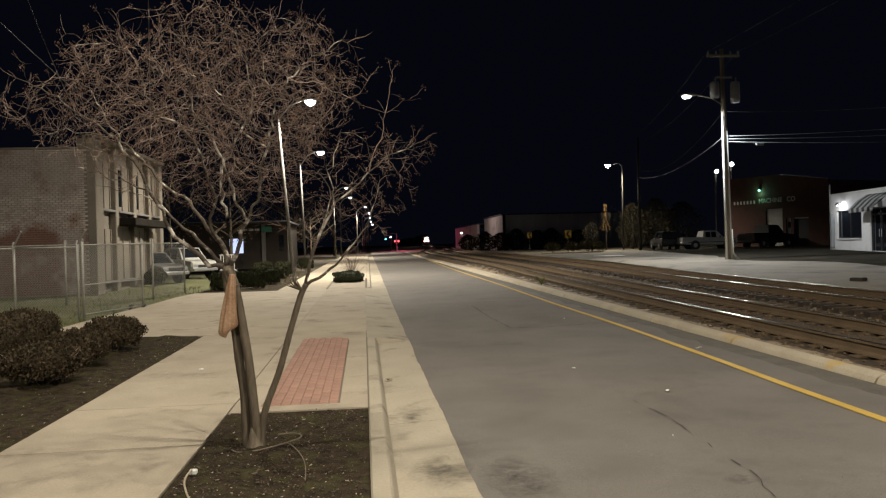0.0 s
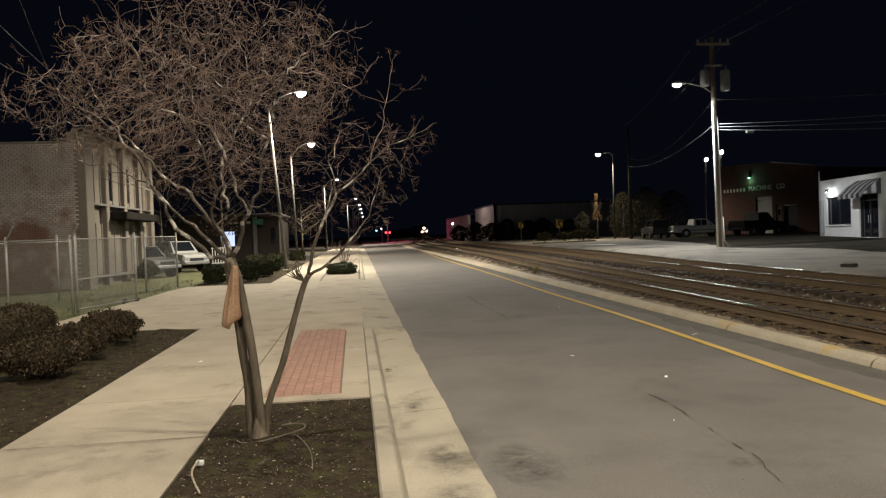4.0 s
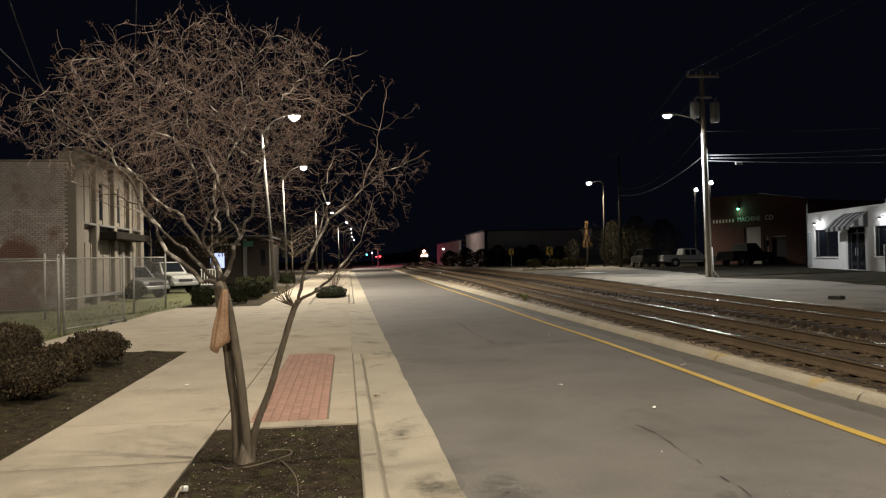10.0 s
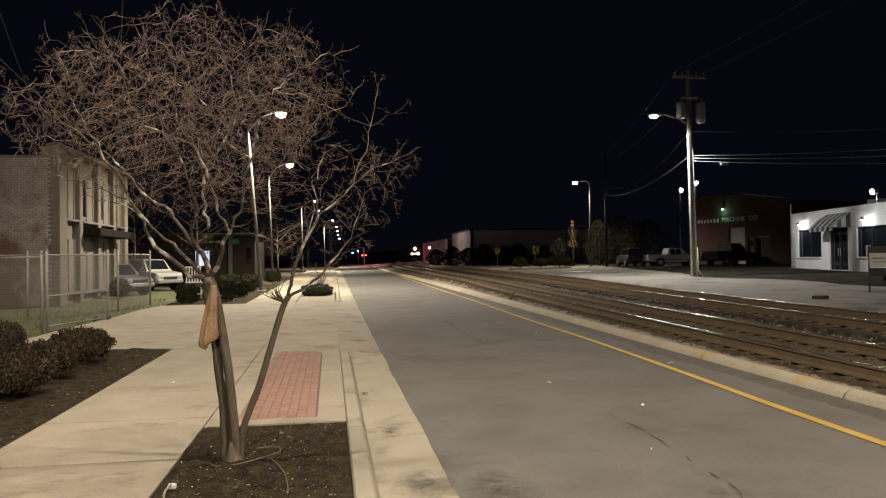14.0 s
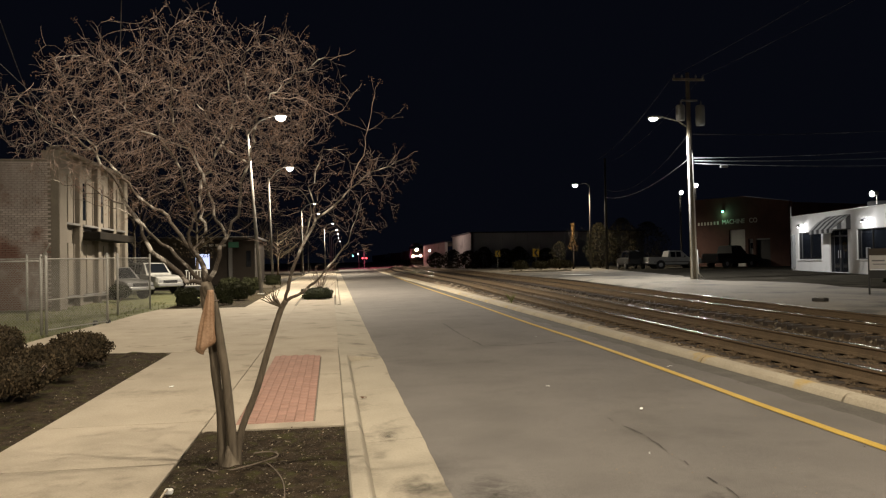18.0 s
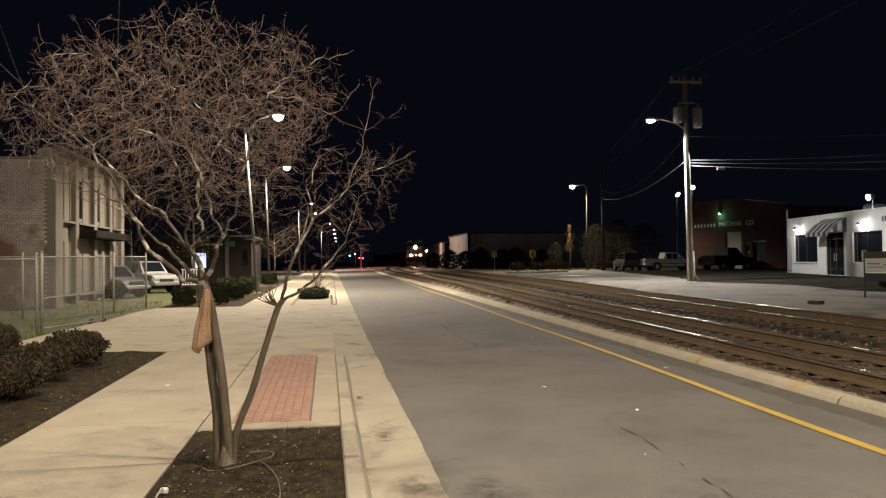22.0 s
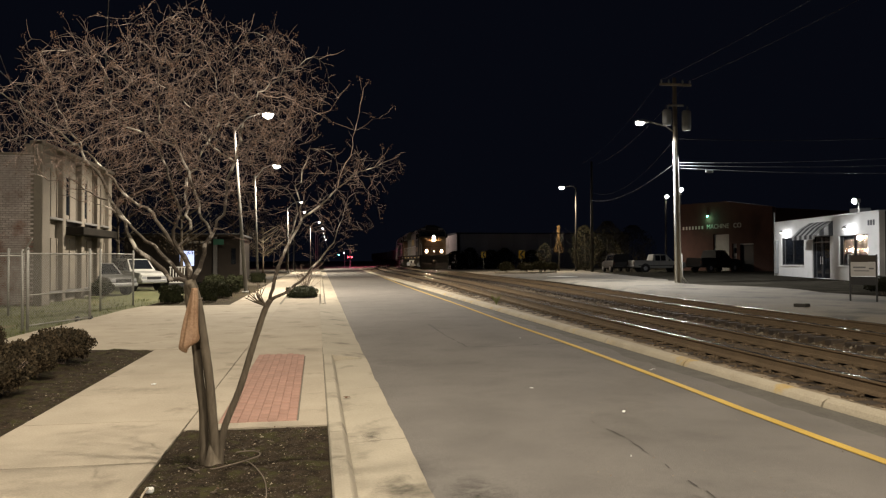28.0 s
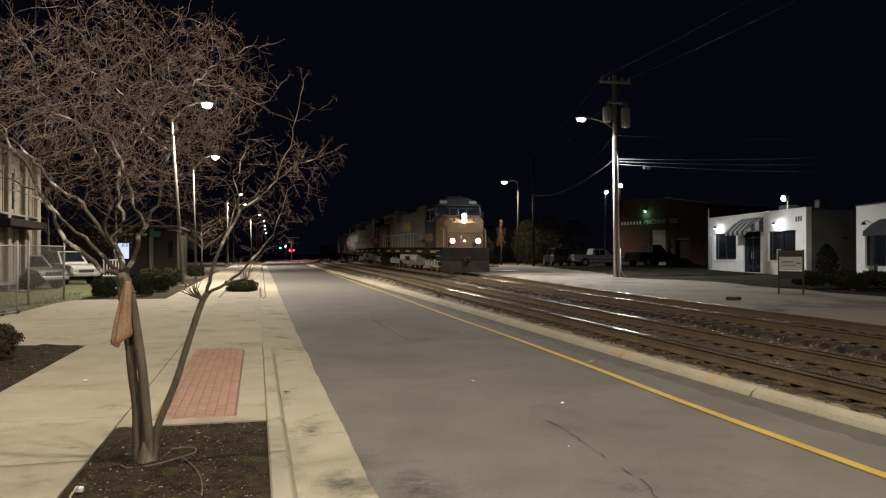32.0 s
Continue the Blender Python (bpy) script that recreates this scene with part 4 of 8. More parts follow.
W_STREET = 7400
street_lamp(-3.65, 39.2, street_z(39), -2.54, 39.1, 9.21, -4.25, 39.3, 8.53, "tall slim metal street lamp, lit white, beside the pavement", W_STREET * 1.45)
street_lamp(-4.62, 59.8, street_z(60), -3.19, 59.7, 9.18, -4.85, 59.87, 8.42, "slim metal street lamp, lit white, farther along the pavement", W_STREET)
street_lamp(-3.6, 95.8, street_z(95), -2.05, 95.8, 9.18, -3.7, 95.8, 8.5, "distant metal street lamp, lit, over the pavement", W_STREET * 1.5, lens="lens_far", bowl=0.62)
street_lamp(-1.2, 143.8, street_z(140), 0.36, 143.8, 9.22, -1.3, 143.8, 8.5, "distant metal street lamp, lit, over the pavement", W_STREET * 1.5, lens="lens_far", bowl=0.62)
for i, (lx_, ly_) in enumerate(((-1.9, 115), (1.3, 170), (1.7, 195), (2.2, 225), (3.0, 260))):
    street_lamp(lx_ - 1.6, ly_, street_z(ly_), lx_, ly_, 9.2, lx_ - 1.6, ly_, 8.5, "distant metal street lamp, lit, over the pavement", 0, lens="lens_far", bowl=0.62)
# the lamp beside the shrub bed lights tree, pavement and street
street_lamp(-5.6, 5.4, 0.05, -1.1, 6.0, 9.3, -5.6, 5.4, 8.7, "metal street lamp beside the shrub bed, lighting the tree", 3500, cone=172, soft=0.16, size=0.12)
# unseen lamp added behind the viewpoint to fill pavement and stems
street_lamp(-3.6, -9.5, -0.05, -1.6, -9.4, 9.3, -3.6, -9.5, 8.7, "unseen street lamp added back along the street as fill light", 4200, cone=172, soft=0.16)
# another added lamp out of view, brightening fence, lawn and wall
street_lamp(-10.6, 18.6, 0.0, -6.6, 19.4, 10.2, -10.6, 18.6, 9.6, "unseen street lamp added to light lawn and brick wall", 1900, cone=172, soft=0.16)
# across the tracks
street_lamp(26.2, 73.7, lot_z(26, 73), 24.76, 73.86, 9.26, 26.26, 73.71, 9.3, "tall street lamp, lit, on a grey pole in the lot", 4800, "dark_pole")


def wood_pole(name, label, x, y, z, top, r=0.16, lean=(0, 0), mat="wood_pole"):
    th = thing(name, label, "utility pole", x, y, z)
    t = Vector((lean[0], lean[1], top - z))
    part("pole", Shape().tube([(0, 0, -0.05), t * 0.5, t], [r * 1.2, r, r * 0.75], 14), mat, th, "weathered round timber", smooth=True)
    return th, t


up, tp = wood_pole("utility_pole", "tall timber utility pole with transformers, conduit and a lit lamp", 19.45, 38.4, lot_z(19.4, 38.4), 11.75, 0.145, (-0.12, 0))
z0 = lot_z(19.4, 38.4)
part("cross_arm", Shape().box((-0.12, -0.14, 11.35 - z0), (1.85, 0.10, 0.13), 0.01), "wood_pole", up)
part("bracket_arm", Shape().box((-0.10, -0.14, 10.2 - z0), (0.9, 0.08, 0.10), 0.01), "galv", up)
for dx in (-0.95, -0.5, 0.3, 0.72):
    ins = Shape().tube([(dx, -0.14, 11.41 - z0), (dx, -0.14, 11.50 - z0), (dx, -0.14, 11.62 - z0)], [0.03, 0.06, 0.03], 8)
    part("insulator", ins, "tank_grey", up, "brown glazed insulator")
for dx in (-0.62, 0.52):
    can = part("transformer", Shape().tube([(dx, -0.12, 8.85 - z0 + 0.25 * (dx < 0)), (dx, -0.12, 9.0 - z0 + 0.25 * (dx < 0)), (dx, -0.12, 9.85 - z0), (dx, -0.12, 9.95 - z0)], [0.22, 0.25, 0.25, 0.20], 16), "tank_grey", up, "grey pole transformer can", smooth=True)
    part("bushing", Shape().tube([(dx + 0.05, -0.12, 9.95 - z0), (dx + 0.05, -0.12, 10.2 - z0)], [0.05, 0.03], 8), "tank_grey", can)
part("conduit", Shape().tube([(-0.17, -0.17, 0.0), (-0.20, -0.16, 3.5), (-0.25, -0.15, 8.2 - z0)], 0.055, 8), "conduit", up, "white conduit up the pole", smooth=True)
part("conduit", Shape().tube([(0.10, -0.19, 0.0), (0.03, -0.17, 4.5), (-0.02, -0.15, 7.0)], 0.04, 8), "conduit", up, "white conduit up the pole", smooth=True)
part("guy_guard", Shape().tube([(0.42, -0.25, 0.0), (0.16, -0.2, 0.35), (0.12, -0.2, 1.6)], 0.045, 8), "conduit", up, "bent pale pipe at the foot", smooth=True)
part("lamp_arm", Shape().tube([(-0.15, 0, 8.75 - z0), (-0.7, 0, 9.1 - z0), (-1.7, 0, 9.32 - z0)], 0.035, 8), "galv", up, smooth=True)
lh = part("lamp_head", Shape().loft([[(-1.6 - s, wd * math.cos(k * math.pi / 5), 9.30 - z0 + hg * math.sin(k * math.pi / 5)) for k in range(10)] for s, wd, hg in ((0, 0.05, 0.05), (0.2, 0.13, 0.1), (0.6, 0.17, 0.11), (0.85, 0.06, 0.04))]), "tank_grey", up, smooth=True)
part("lens", Shape().loft([[(-1.6 - s, wd * math.cos(k * math.pi / 5), 9.22 - z0 - 0.8 * wd * abs(math.sin(k * math.pi / 5)) * (k >= 5)) for k in range(10)] for s, wd in ((0.3, 0.03), (0.38, 0.14), (0.55, 0.17), (0.72, 0.12), (0.78, 0.03))]), "lens_white", lh, "glowing bowl lens", smooth=True)
lamp_light("utility_pole_light", 17.3, 38.4, 8.8, 5000, LAMP_COOL, 0.20, 160, soft=0.4)
# added out of view for road and tracks; oversized source softens its shadows
street_lamp(15.6, -6.0, lot_z(15.6, -6), 12.6, -6.0, 9.2, 15.6, -6.0, 8.8, "unseen street lamp added across the tracks, a broad fill light", 8500, "wood_pole", LAMP_WHITE, cone=172, soft=0.16, size=0.9)
wood_pole("utility_pole", "slim dark timber utility pole beyond the lot", 26.4, 69.6, lot_z(26, 69), 11.4, 0.13, mat="dark_pole")


def cable(a, b, sag, r, label="", mat="cable", n=18):
    a, b = Vector(a), Vector(b)
    pts = []
    for i in range(n + 1):
        t = i / n
        pts.append(a.lerp(b, t) - Vector((0, 0, 4 * sag * t * (1 - t))))
    ob = new("overhead_cable", Shape().tube(pts, r, 5).mesh("overhead_cable", mat, True))
    return tagged(ob, label or "thin overhead cable sagging from the utility pole", "cable", "overhead cables", "")


PT = (19.4, 38.35)
cable((19.45, 38.2, 7.05), (52, 26, 9.6), 1.0, 0.014, "bare pale service cable sagging from the utility pole", "bare_cable")
cable((19.45, 38.2, 6.9), (55, 24, 8.9), 1.1, 0.013, "bare pale service cable sagging from the utility pole", "bare_cable")
cable((19.45, 38.2, 6.75), (58, 20, 8.6), 1.5, 0.011, "bare pale service cable sagging from the utility pole", "bare_cable")
cable((19.45, 38.2, 8.35), (50, 30, 10.2), 0.9, 0.015, "thin dark cable sagging from the utility pole")
cable((19.3, 38.5, 7.0), (26.4, 69.6, 7.6), 0.7, 0.016, "bare pale service cable sagging between the poles", "bare_cable")
cable((19.3, 38.5, 8.3), (26.4, 69.6, 8.4), 1.2, 0.008, "thin dark cable sagging between the poles")
for dx in (-0.95, 0.72):
    cable((19.4 + dx, 38.3, 11.55), (26.4 + dx, 69.6, 11.2), 0.6, 0.006)
    cable((19.4 + dx, 38.3, 11.55), (14.0 + dx, -20, 11.8), 1.0, 0.007)
sp = thing("cable_splice", "small pale splice box hanging on the cable", "cable box", 20.95, 37.66, 6.53)
part("box", Shape().box((0, 0, 0), (0.42, 0.14, 0.14), 0.02), "tank_grey", sp)
for a, b, c in (((-6.5, 8, 7.2), (-9.5, 33, 6.6), 0.4), ((-3.2, 4.4, 7.4), (-11.0, 31, 6.9), 0.5), ((-1.2, 4.6, 6.6), (-10.8, 40, 7.3), 0.4)):
    cable(a, b, c, 0.010, "thin overhead cable above the tree")

# ---- the young tree ----
def colonise(start, blobs, step, reach, kill, rng, vase=None, limit=400):
    """Branches that grow towards points scattered through a crown. Returns nodes and each node's parent."""
    pts = []
    for (cx, cy, cz), (sx, sy, sz), n in blobs:
        k = 0
        while k < n:
            v = Vector((rng.uniform(-1, 1), rng.uniform(-1, 1), rng.uniform(-1, 1)))
            if v.length > 1 or v.length < 0.25 * rng.random():
                continue
            lump = 1 + 0.3 * noise.noise(Vector((v.x * 2.1 + cx, v.y * 2.1, v.z * 2.1)))
            p = (cx + sx * v.x * lump, cy + sy * v.y * lump, cz + sz * v.z * lump)
            if vase and not vase[2] - vase[3] * (p[2] - 1.55) < p[0] < vase[0] + vase[1] * (p[2] - 1.55):
                continue
            pts.append(p)
            k += 1
    A = np.array(pts)
    nodes, parent = [np.array(s[0]) for s in start], [s[1] for s in start]
    P = np.array(nodes)
    d2 = ((A[:, None, :] - P[None]) ** 2).sum(2)
    near, dist = d2.argmin(1), np.sqrt(d2.min(1))
    alive = np.ones(len(A), bool)
    grown = {}
    for _ in range(limit):
        use = alive & (dist < reach)
        if not use.any():
            break
        first = len(nodes)
        for n in np.unique(near[use]):
            v = A[use & (near == n)] - nodes[n]
            v = (v / np.linalg.norm(v, axis=1)[:, None]).sum(0)
            v = v / (np.linalg.norm(v) + 1e-9) + np.array([rng.uniform(-0.24, 0.24), rng.uniform(-0.24, 0.24), rng.uniform(-0.2, 0.26)])
            if parent[n] >= 0:
                way = nodes[n] - nodes[parent[n]]
                v += 0.55 * way / (np.linalg.norm(way) + 1e-9)
            v /= np.linalg.norm(v)
            if grown.get(n, 0) > 3:
                continue
            grown[n] = grown.get(n, 0) + 1
            nodes.append(nodes[n] + v * step)
            parent.append(int(n))
        if len(nodes) == first:
            break
        for m in range(first, len(nodes)):
            d = np.linalg.norm(A - nodes[m], axis=1)
            closer = d < dist
            near[closer], dist[closer] = m, d[closer]
        alive &= dist > kill
    return nodes, parent


def branch_chains(nodes, parent, tip, power):
    """Radii by the pipe rule, and the runs of nodes from fork to fork."""
    n = len(nodes)
    kids = [[] for _ in range(n)]
    for i, p in enumerate(parent):
        if p >= 0:
            kids[p].append(i)
    load = [0.0] * n
    for i in range(n - 1, -1, -1):
        load[i] = sum(load[k] for k in kids[i]) if kids[i] else 1.0
    rad = [tip * v ** power for v in load]
    chains = []
    todo = [(0, None)]
    while todo:
        s, before = todo.pop()
        run = [before, s] if before is not None else [s]
        c = s
        while kids[c]:
            order = sorted(kids[c], key=lambda k: -load[k])
            for o in order[1:]:
                todo.append((o, c))
            c = order[0]
            run.append(c)
        if len(run) > 1:
            chains.append(run)
    return rad, chains


def limb_path(pts, r0, r1, k=6):
    """Points along a smooth line through the given ones."""
    out = []
    pts = [Vector(p) for p in pts]
    for i in range(len(pts) - 1):
        p0, p1, p2, p3 = pts[max(i - 1, 0)], pts[i], pts[i + 1], pts[min(i + 2, len(pts) - 1)]
        for j in range(k):
            t = j / k
            out.append(0.5 * ((2 * p1) + (p2 - p0) * t + (2 * p0 - 5 * p1 + 4 * p2 - p3) * t * t + (3 * p1 - p0 - 3 * p2 + p3) * t ** 3))
    out.append(pts[-1])
    n = len(out) - 1
    return out, [r0 + (r1 - r0) * i / n for i in range(n + 1)]


TX, TY = -0.94, 6.38
tree = thing("young_tree", "bare multi-stemmed young tree with brown seed heads", "tree", TX, TY, street_z(6) - 0.03)
rng = random.Random(12)
trunk, trunk2, twigs, leaves = Shape(), Shape(), Shape(), Shape()
T = lambda x, y, z: Vector((x - TX, y - TY, z - street_z(6) + 0.03))


def stem(shape, line, r0, r1, n=14, burl=0.06):
    """A stem with swellings and flats along it."""
    p, r = limb_path(line, r0, r1, 8)
    shape.tube(p, [v * (1 + burl * noise.noise(q * 9) + 0.5 * burl * noise.noise(q * 27)) for v, q in zip(r, p)], n)
    return p


stem(trunk, [T(-1.005, 6.43, -0.04), T(-1.03, 6.45, 0.03), T(-1.04, 6.46, 0.44), T(-1.07, 6.46, 0.68), T(-1.10, 6.47, 0.96), T(-1.15, 6.47, 1.32), T(-1.17, 6.48, 1.48)], 0.039, 0.034)
stem(trunk, [T(-0.92, 6.39, -0.04), T(-0.93, 6.40, 0.02), T(-0.96, 6.41, 0.40), T(-0.99, 6.41, 0.73), T(-1.04, 6.42, 1.08), T(-1.09, 6.43, 1.37), T(-1.14, 6.43, 1.49)], 0.040, 0.034)
trunk.tube([T(-0.955, 6.40, -0.06), T(-0.955, 6.40, 0.0), T(-0.955, 6.40, 0.05), T(-0.96, 6.41, 0.20)], [0.10, 0.075, 0.055, 0.02], 14)
trunk.tube([T(-1.13, 6.46, 1.36), T(-1.13, 6.46, 1.44), T(-1.15, 6.46, 1.52)], [0.03, 0.052, 0.042], 14)
stem(trunk2, [T(-0.88, 6.42, -0.04), T(-0.90, 6.42, 0.02), T(-0.87, 6.42, 0.28), T(-0.74, 6.41, 0.62), T(-0.64, 6.40, 0.95), T(-0.54, 6.39, 1.26), T(-0.49, 6.38, 1.35)], 0.031, 0.024)
# a burst of cut shoots on the side stem
knot = T(-0.53, 6.36, 1.30)
heads = Shape()
for k in range(9):
    w_ = 0.35 + 1.35 * k / 8 + rng.uniform(-0.12, 0.12)
    ln = rng.uniform(0.11, 0.19)
    m_ = knot + Vector((-0.55 * ln * math.cos(w_ * 0.7), rng.uniform(-0.03, 0.03), 0.40 * ln * math.sin(w_) + 0.01))
    e_ = knot + Vector((-ln * math.cos(w_) - 0.01, rng.uniform(-0.06, 0.05), ln * math.sin(w_) * 0.95 + 0.02))
    trunk2.tube([knot, m_, e_], [0.008, 0.0055, 0.0028], 5)
    for q in (0.45, 0.75):
        b_ = m_.lerp(e_, q)
        f_ = b_ + Vector((rng.uniform(-0.035, 0.02), rng.uniform(-0.03, 0.03), rng.uniform(0.01, 0.05)))
        trunk2.tube([b_, f_], [0.0028, 0.0016], 4)
        if k % 2:
            heads.tube([f_ - Vector((0, 0, 0.007)), f_, f_ + Vector((0, 0, 0.007))], [0.003, 0.007, 0.003], 5)
part("trunk", trunk, "bark", tree, "twin grey-brown stems grown together", smooth=True)
part("side_stem", trunk2, "bark", tree, "slender leaning stem", smooth=True)
part("seed_heads", heads, "chip", tree, "dry dark seed heads on the cut shoots", kind="stuff")


def crown(start, blobs, step, reach, kill, tip, power, rng, cap, vase=None):
    """Thick runs become branches of their own, the fine ones twigs, and the ends carry dry seed heads."""
    nodes, parent = colonise(start, blobs, step, reach, kill, rng, vase)
    rad, chains = branch_chains(nodes, parent, tip, power)
    wild = lambda k: Vector((rng.uniform(-k, k), rng.uniform(-k, k), rng.uniform(-k, k)))
    for run in chains:
        rr = [max(min(cap, rad[k]), start[k][2] if k < len(start) else 0) for k in run]
        rr[0] = min(rr[0], rr[1] * 1.25)
        pts_ = [Vector(nodes[k]) for k in run]
        rr = [r * (1 + 0.22 * noise.noise(p * 13)) for r, p in zip(rr, pts_)]
        if max(rr) > 0.0055:
            part("branch", Shape().tube(pts_, rr, 8), "limb_bark", tree, smooth=True)
        else:
            twigs.tube(pts_, rr, 4 if max(rr) > 0.003 else 3, False)
        # fine side shoots along the thin end of the run, each a bent spray
        thin = [k for k in range(1, len(pts_)) if rr[k] < 0.004]
        for k in thin:
            d = (pts_[k] - pts_[k - 1]).normalized()
            for _ in range(rng.choice((0, 1, 1, 1)) + (2 if k == len(pts_) - 1 else 0)):
                v = (d * 0.9 + wild(0.75) + Vector((0, 0, 0.15))).normalized()
                line, q = [pts_[k]], pts_[k]
                for _ in range(rng.randint(2, 4)):
                    v = (v + wild(0.38)).normalized()
                    q = q + v * rng.uniform(0.025, 0.055)
                    line.append(q)
                twigs.tube(line, [0.0014 - 0.0007 * i / len(line) for i in range(len(line))], 3, False)
                if rng.random() < 0.42:
                    for _ in range(rng.randint(5, 14)):
                        c_ = q + wild(0.024)
                        s = rng.uniform(0.002, 0.005)
                        leaves.box(c_, (s, s * rng.uniform(0.6, 2.0), s * 0.6), 0, Euler((rng.uniform(0, 6), rng.uniform(0, 6), rng.uniform(0, 6))).to_matrix())


def seeds(lines, step):
    """First nodes of the crown: short limbs laid out from the fork, each line from the end or start of an earlier one."""
    out = [(tuple(lines[0][1][0]), -1, lines[0][2])]
    for root, line, r0, r1 in lines:
        last, whole, gone = root, sum((b - a).length for a, b in zip(line, line[1:])), 0.0
        for p0, p1 in zip(line, line[1:]):
            p0, p1 = Vector(p0), Vector(p1)
            n = max(1, round((p1 - p0).length / step))
            for i in range(1, n + 1):
                jit = Vector((rng.uniform(-1, 1), rng.uniform(-1, 1), rng.uniform(-1, 1))) * 0.006
                gone += (p1 - p0).length / n
                out.append((tuple(p0.lerp(p1, i / n) + jit), last, r0 + (r1 - r0) * gone / whole))
                last = len(out) - 1
    return out


f0 = T(-1.15, 6.46, 1.50)
def fork(nodes, line, r0, r1):
    """Lets a limb leave the nearest node of those that stand already."""
    at = min(range(len(nodes)), key=lambda k: (Vector(nodes[k][0]) - line[0]).length)
    whole, gone = sum((b - a).length for a, b in zip(line, line[1:])), 0.0
    for p0, p1 in zip(line, line[1:]):
        n = max(1, round((p1 - p0).length / 0.07))
        for i in range(1, n + 1):
            gone += (p1 - p0).length / n
            nodes.append((tuple(p0.lerp(p1, i / n) + Vector((rng.uniform(-1, 1), rng.uniform(-1, 1), rng.uniform(-1, 1))) * 0.019), at, r0 + (r1 - r0) * gone / whole))
            at = len(nodes) - 1


FK = [(tuple(f0), -1, 0.03)]
fork(FK, [f0, T(-1.29, 6.45, 1.54), T(-1.40, 6.44, 1.64), T(-1.53, 6.43, 1.74), T(-1.60, 6.42, 1.82), T(-1.63, 6.41, 1.92), T(-1.69, 6.40, 2.05), T(-1.74, 6.39, 2.16), T(-1.80, 6.37, 2.28), T(-1.86, 6.36, 2.39), T(-1.95, 6.35, 2.51), T(-2.01, 6.34, 2.60), T(-2.15, 6.33, 2.71), T(-2.32, 6.32, 2.84), T(-2.53, 6.31, 2.98), T(-2.77, 6.30, 3.10)], 0.02, 0.0022)
fork(FK, [f0, T(-1.22, 6.50, 1.55), T(-1.35, 6.53, 1.69), T(-1.52, 6.57, 1.85), T(-1.66, 6.61, 1.99), T(-1.75, 6.64, 2.09), T(-1.86, 6.68, 2.18), T(-1.99, 6.71, 2.26), T(-2.20, 6.75, 2.38)], 0.019, 0.0035)
fork(FK, [f0, T(-1.16, 6.47, 1.60), T(-1.21, 6.49, 1.72), T(-1.24, 6.50, 1.81)], 0.026, 0.021)
fork(FK, [T(-1.24, 6.50, 1.81), T(-1.29, 6.49, 1.86), T(-1.26, 6.47, 1.97), T(-1.23, 6.46, 2.08), T(-1.26, 6.45, 2.17), T(-1.30, 6.43, 2.29), T(-1.32, 6.42, 2.37), T(-1.36, 6.40, 2.51), T(-1.43, 6.39, 2.65), T(-1.50, 6.38, 2.79), T(-1.54, 6.36, 2.95), T(-1.63, 6.35, 3.13)], 0.015, 0.0035)
fork(FK, [T(-1.24, 6.50, 1.81), T(-1.19, 6.52, 1.85), T(-1.17, 6.53, 1.95), T(-1.18, 6.55, 2.06), T(-1.20, 6.57, 2.18), T(-1.22, 6.58, 2.27), T(-1.19, 6.60, 2.37), T(-1.13, 6.62, 2.46), T(-1.09, 6.63, 2.55), T(-1.04, 6.65, 2.69), T(-0.94, 6.67, 2.86), T(-0.92, 6.68, 2.97), T(-0.95, 6.70, 3.13), T(-0.97, 6.72, 3.23), T(-1.02, 6.73, 3.37), T(-1.09, 6.75, 3.58)], 0.016, 0.003)
fork(FK, [T(-1.21, 6.50, 1.73), T(-1.33, 6.54, 1.84), T(-1.40, 6.57, 1.96), T(-1.48, 6.60, 2.06), T(-1.64, 6.64, 2.20), T(-1.76, 6.67, 2.31), T(-1.89, 6.71, 2.44), T(-1.99, 6.75, 2.54), T(-2.11, 6.78, 2.68), T(-2.24, 6.81, 2.87), T(-2.36, 6.85, 3.09)], 0.018, 0.003)
fork(FK, [f0, T(-1.09, 6.44, 1.55), T(-1.06, 6.42, 1.66), T(-1.02, 6.41, 1.75), T(-0.99, 6.39, 1.85), T(-0.98, 6.38, 1.90)], 0.021, 0.017)
fork(FK, [T(-0.98, 6.38, 1.90), T(-1.02, 6.36, 1.97), T(-1.05, 6.34, 2.07), T(-1.07, 6.32, 2.15), T(-1.08, 6.30, 2.23), T(-1.10, 6.28, 2.31), T(-1.12, 6.27, 2.39), T(-1.17, 6.25, 2.48), T(-1.21, 6.23, 2.57), T(-1.29, 6.21, 2.69), T(-1.35, 6.19, 2.80), T(-1.36, 6.17, 2.92), T(-1.36, 6.15, 3.13)], 0.013, 0.005)
fork(FK, [T(-0.98, 6.38, 1.90), T(-0.93, 6.37, 1.96), T(-0.88, 6.37, 2.06), T(-0.86, 6.36, 2.15), T(-0.85, 6.36, 2.28), T(-0.84, 6.35, 2.35), T(-0.80, 6.34, 2.41), T(-0.78, 6.34, 2.47), T(-0.74, 6.33, 2.66), T(-0.69, 6.32, 2.87), T(-0.59, 6.32, 3.05), T(-0.44, 6.31, 3.19), T(-0.19, 6.31, 3.34), T(-0.02, 6.30, 3.39)], 0.013, 0.003)
fork(FK, [T(-0.78, 6.38, 2.48), T(-0.82, 6.30, 2.51), T(-0.86, 6.23, 2.55), T(-0.93, 6.15, 2.60), T(-1.03, 6.08, 2.73), T(-1.12, 6.00, 2.90)], 0.007, 0.003)
fork(FK, [T(-0.69, 6.34, 2.88), T(-0.78, 6.30, 3.13), T(-0.82, 6.27, 3.27), T(-0.78, 6.24, 3.38), T(-0.67, 6.20, 3.50)], 0.006, 0.002)
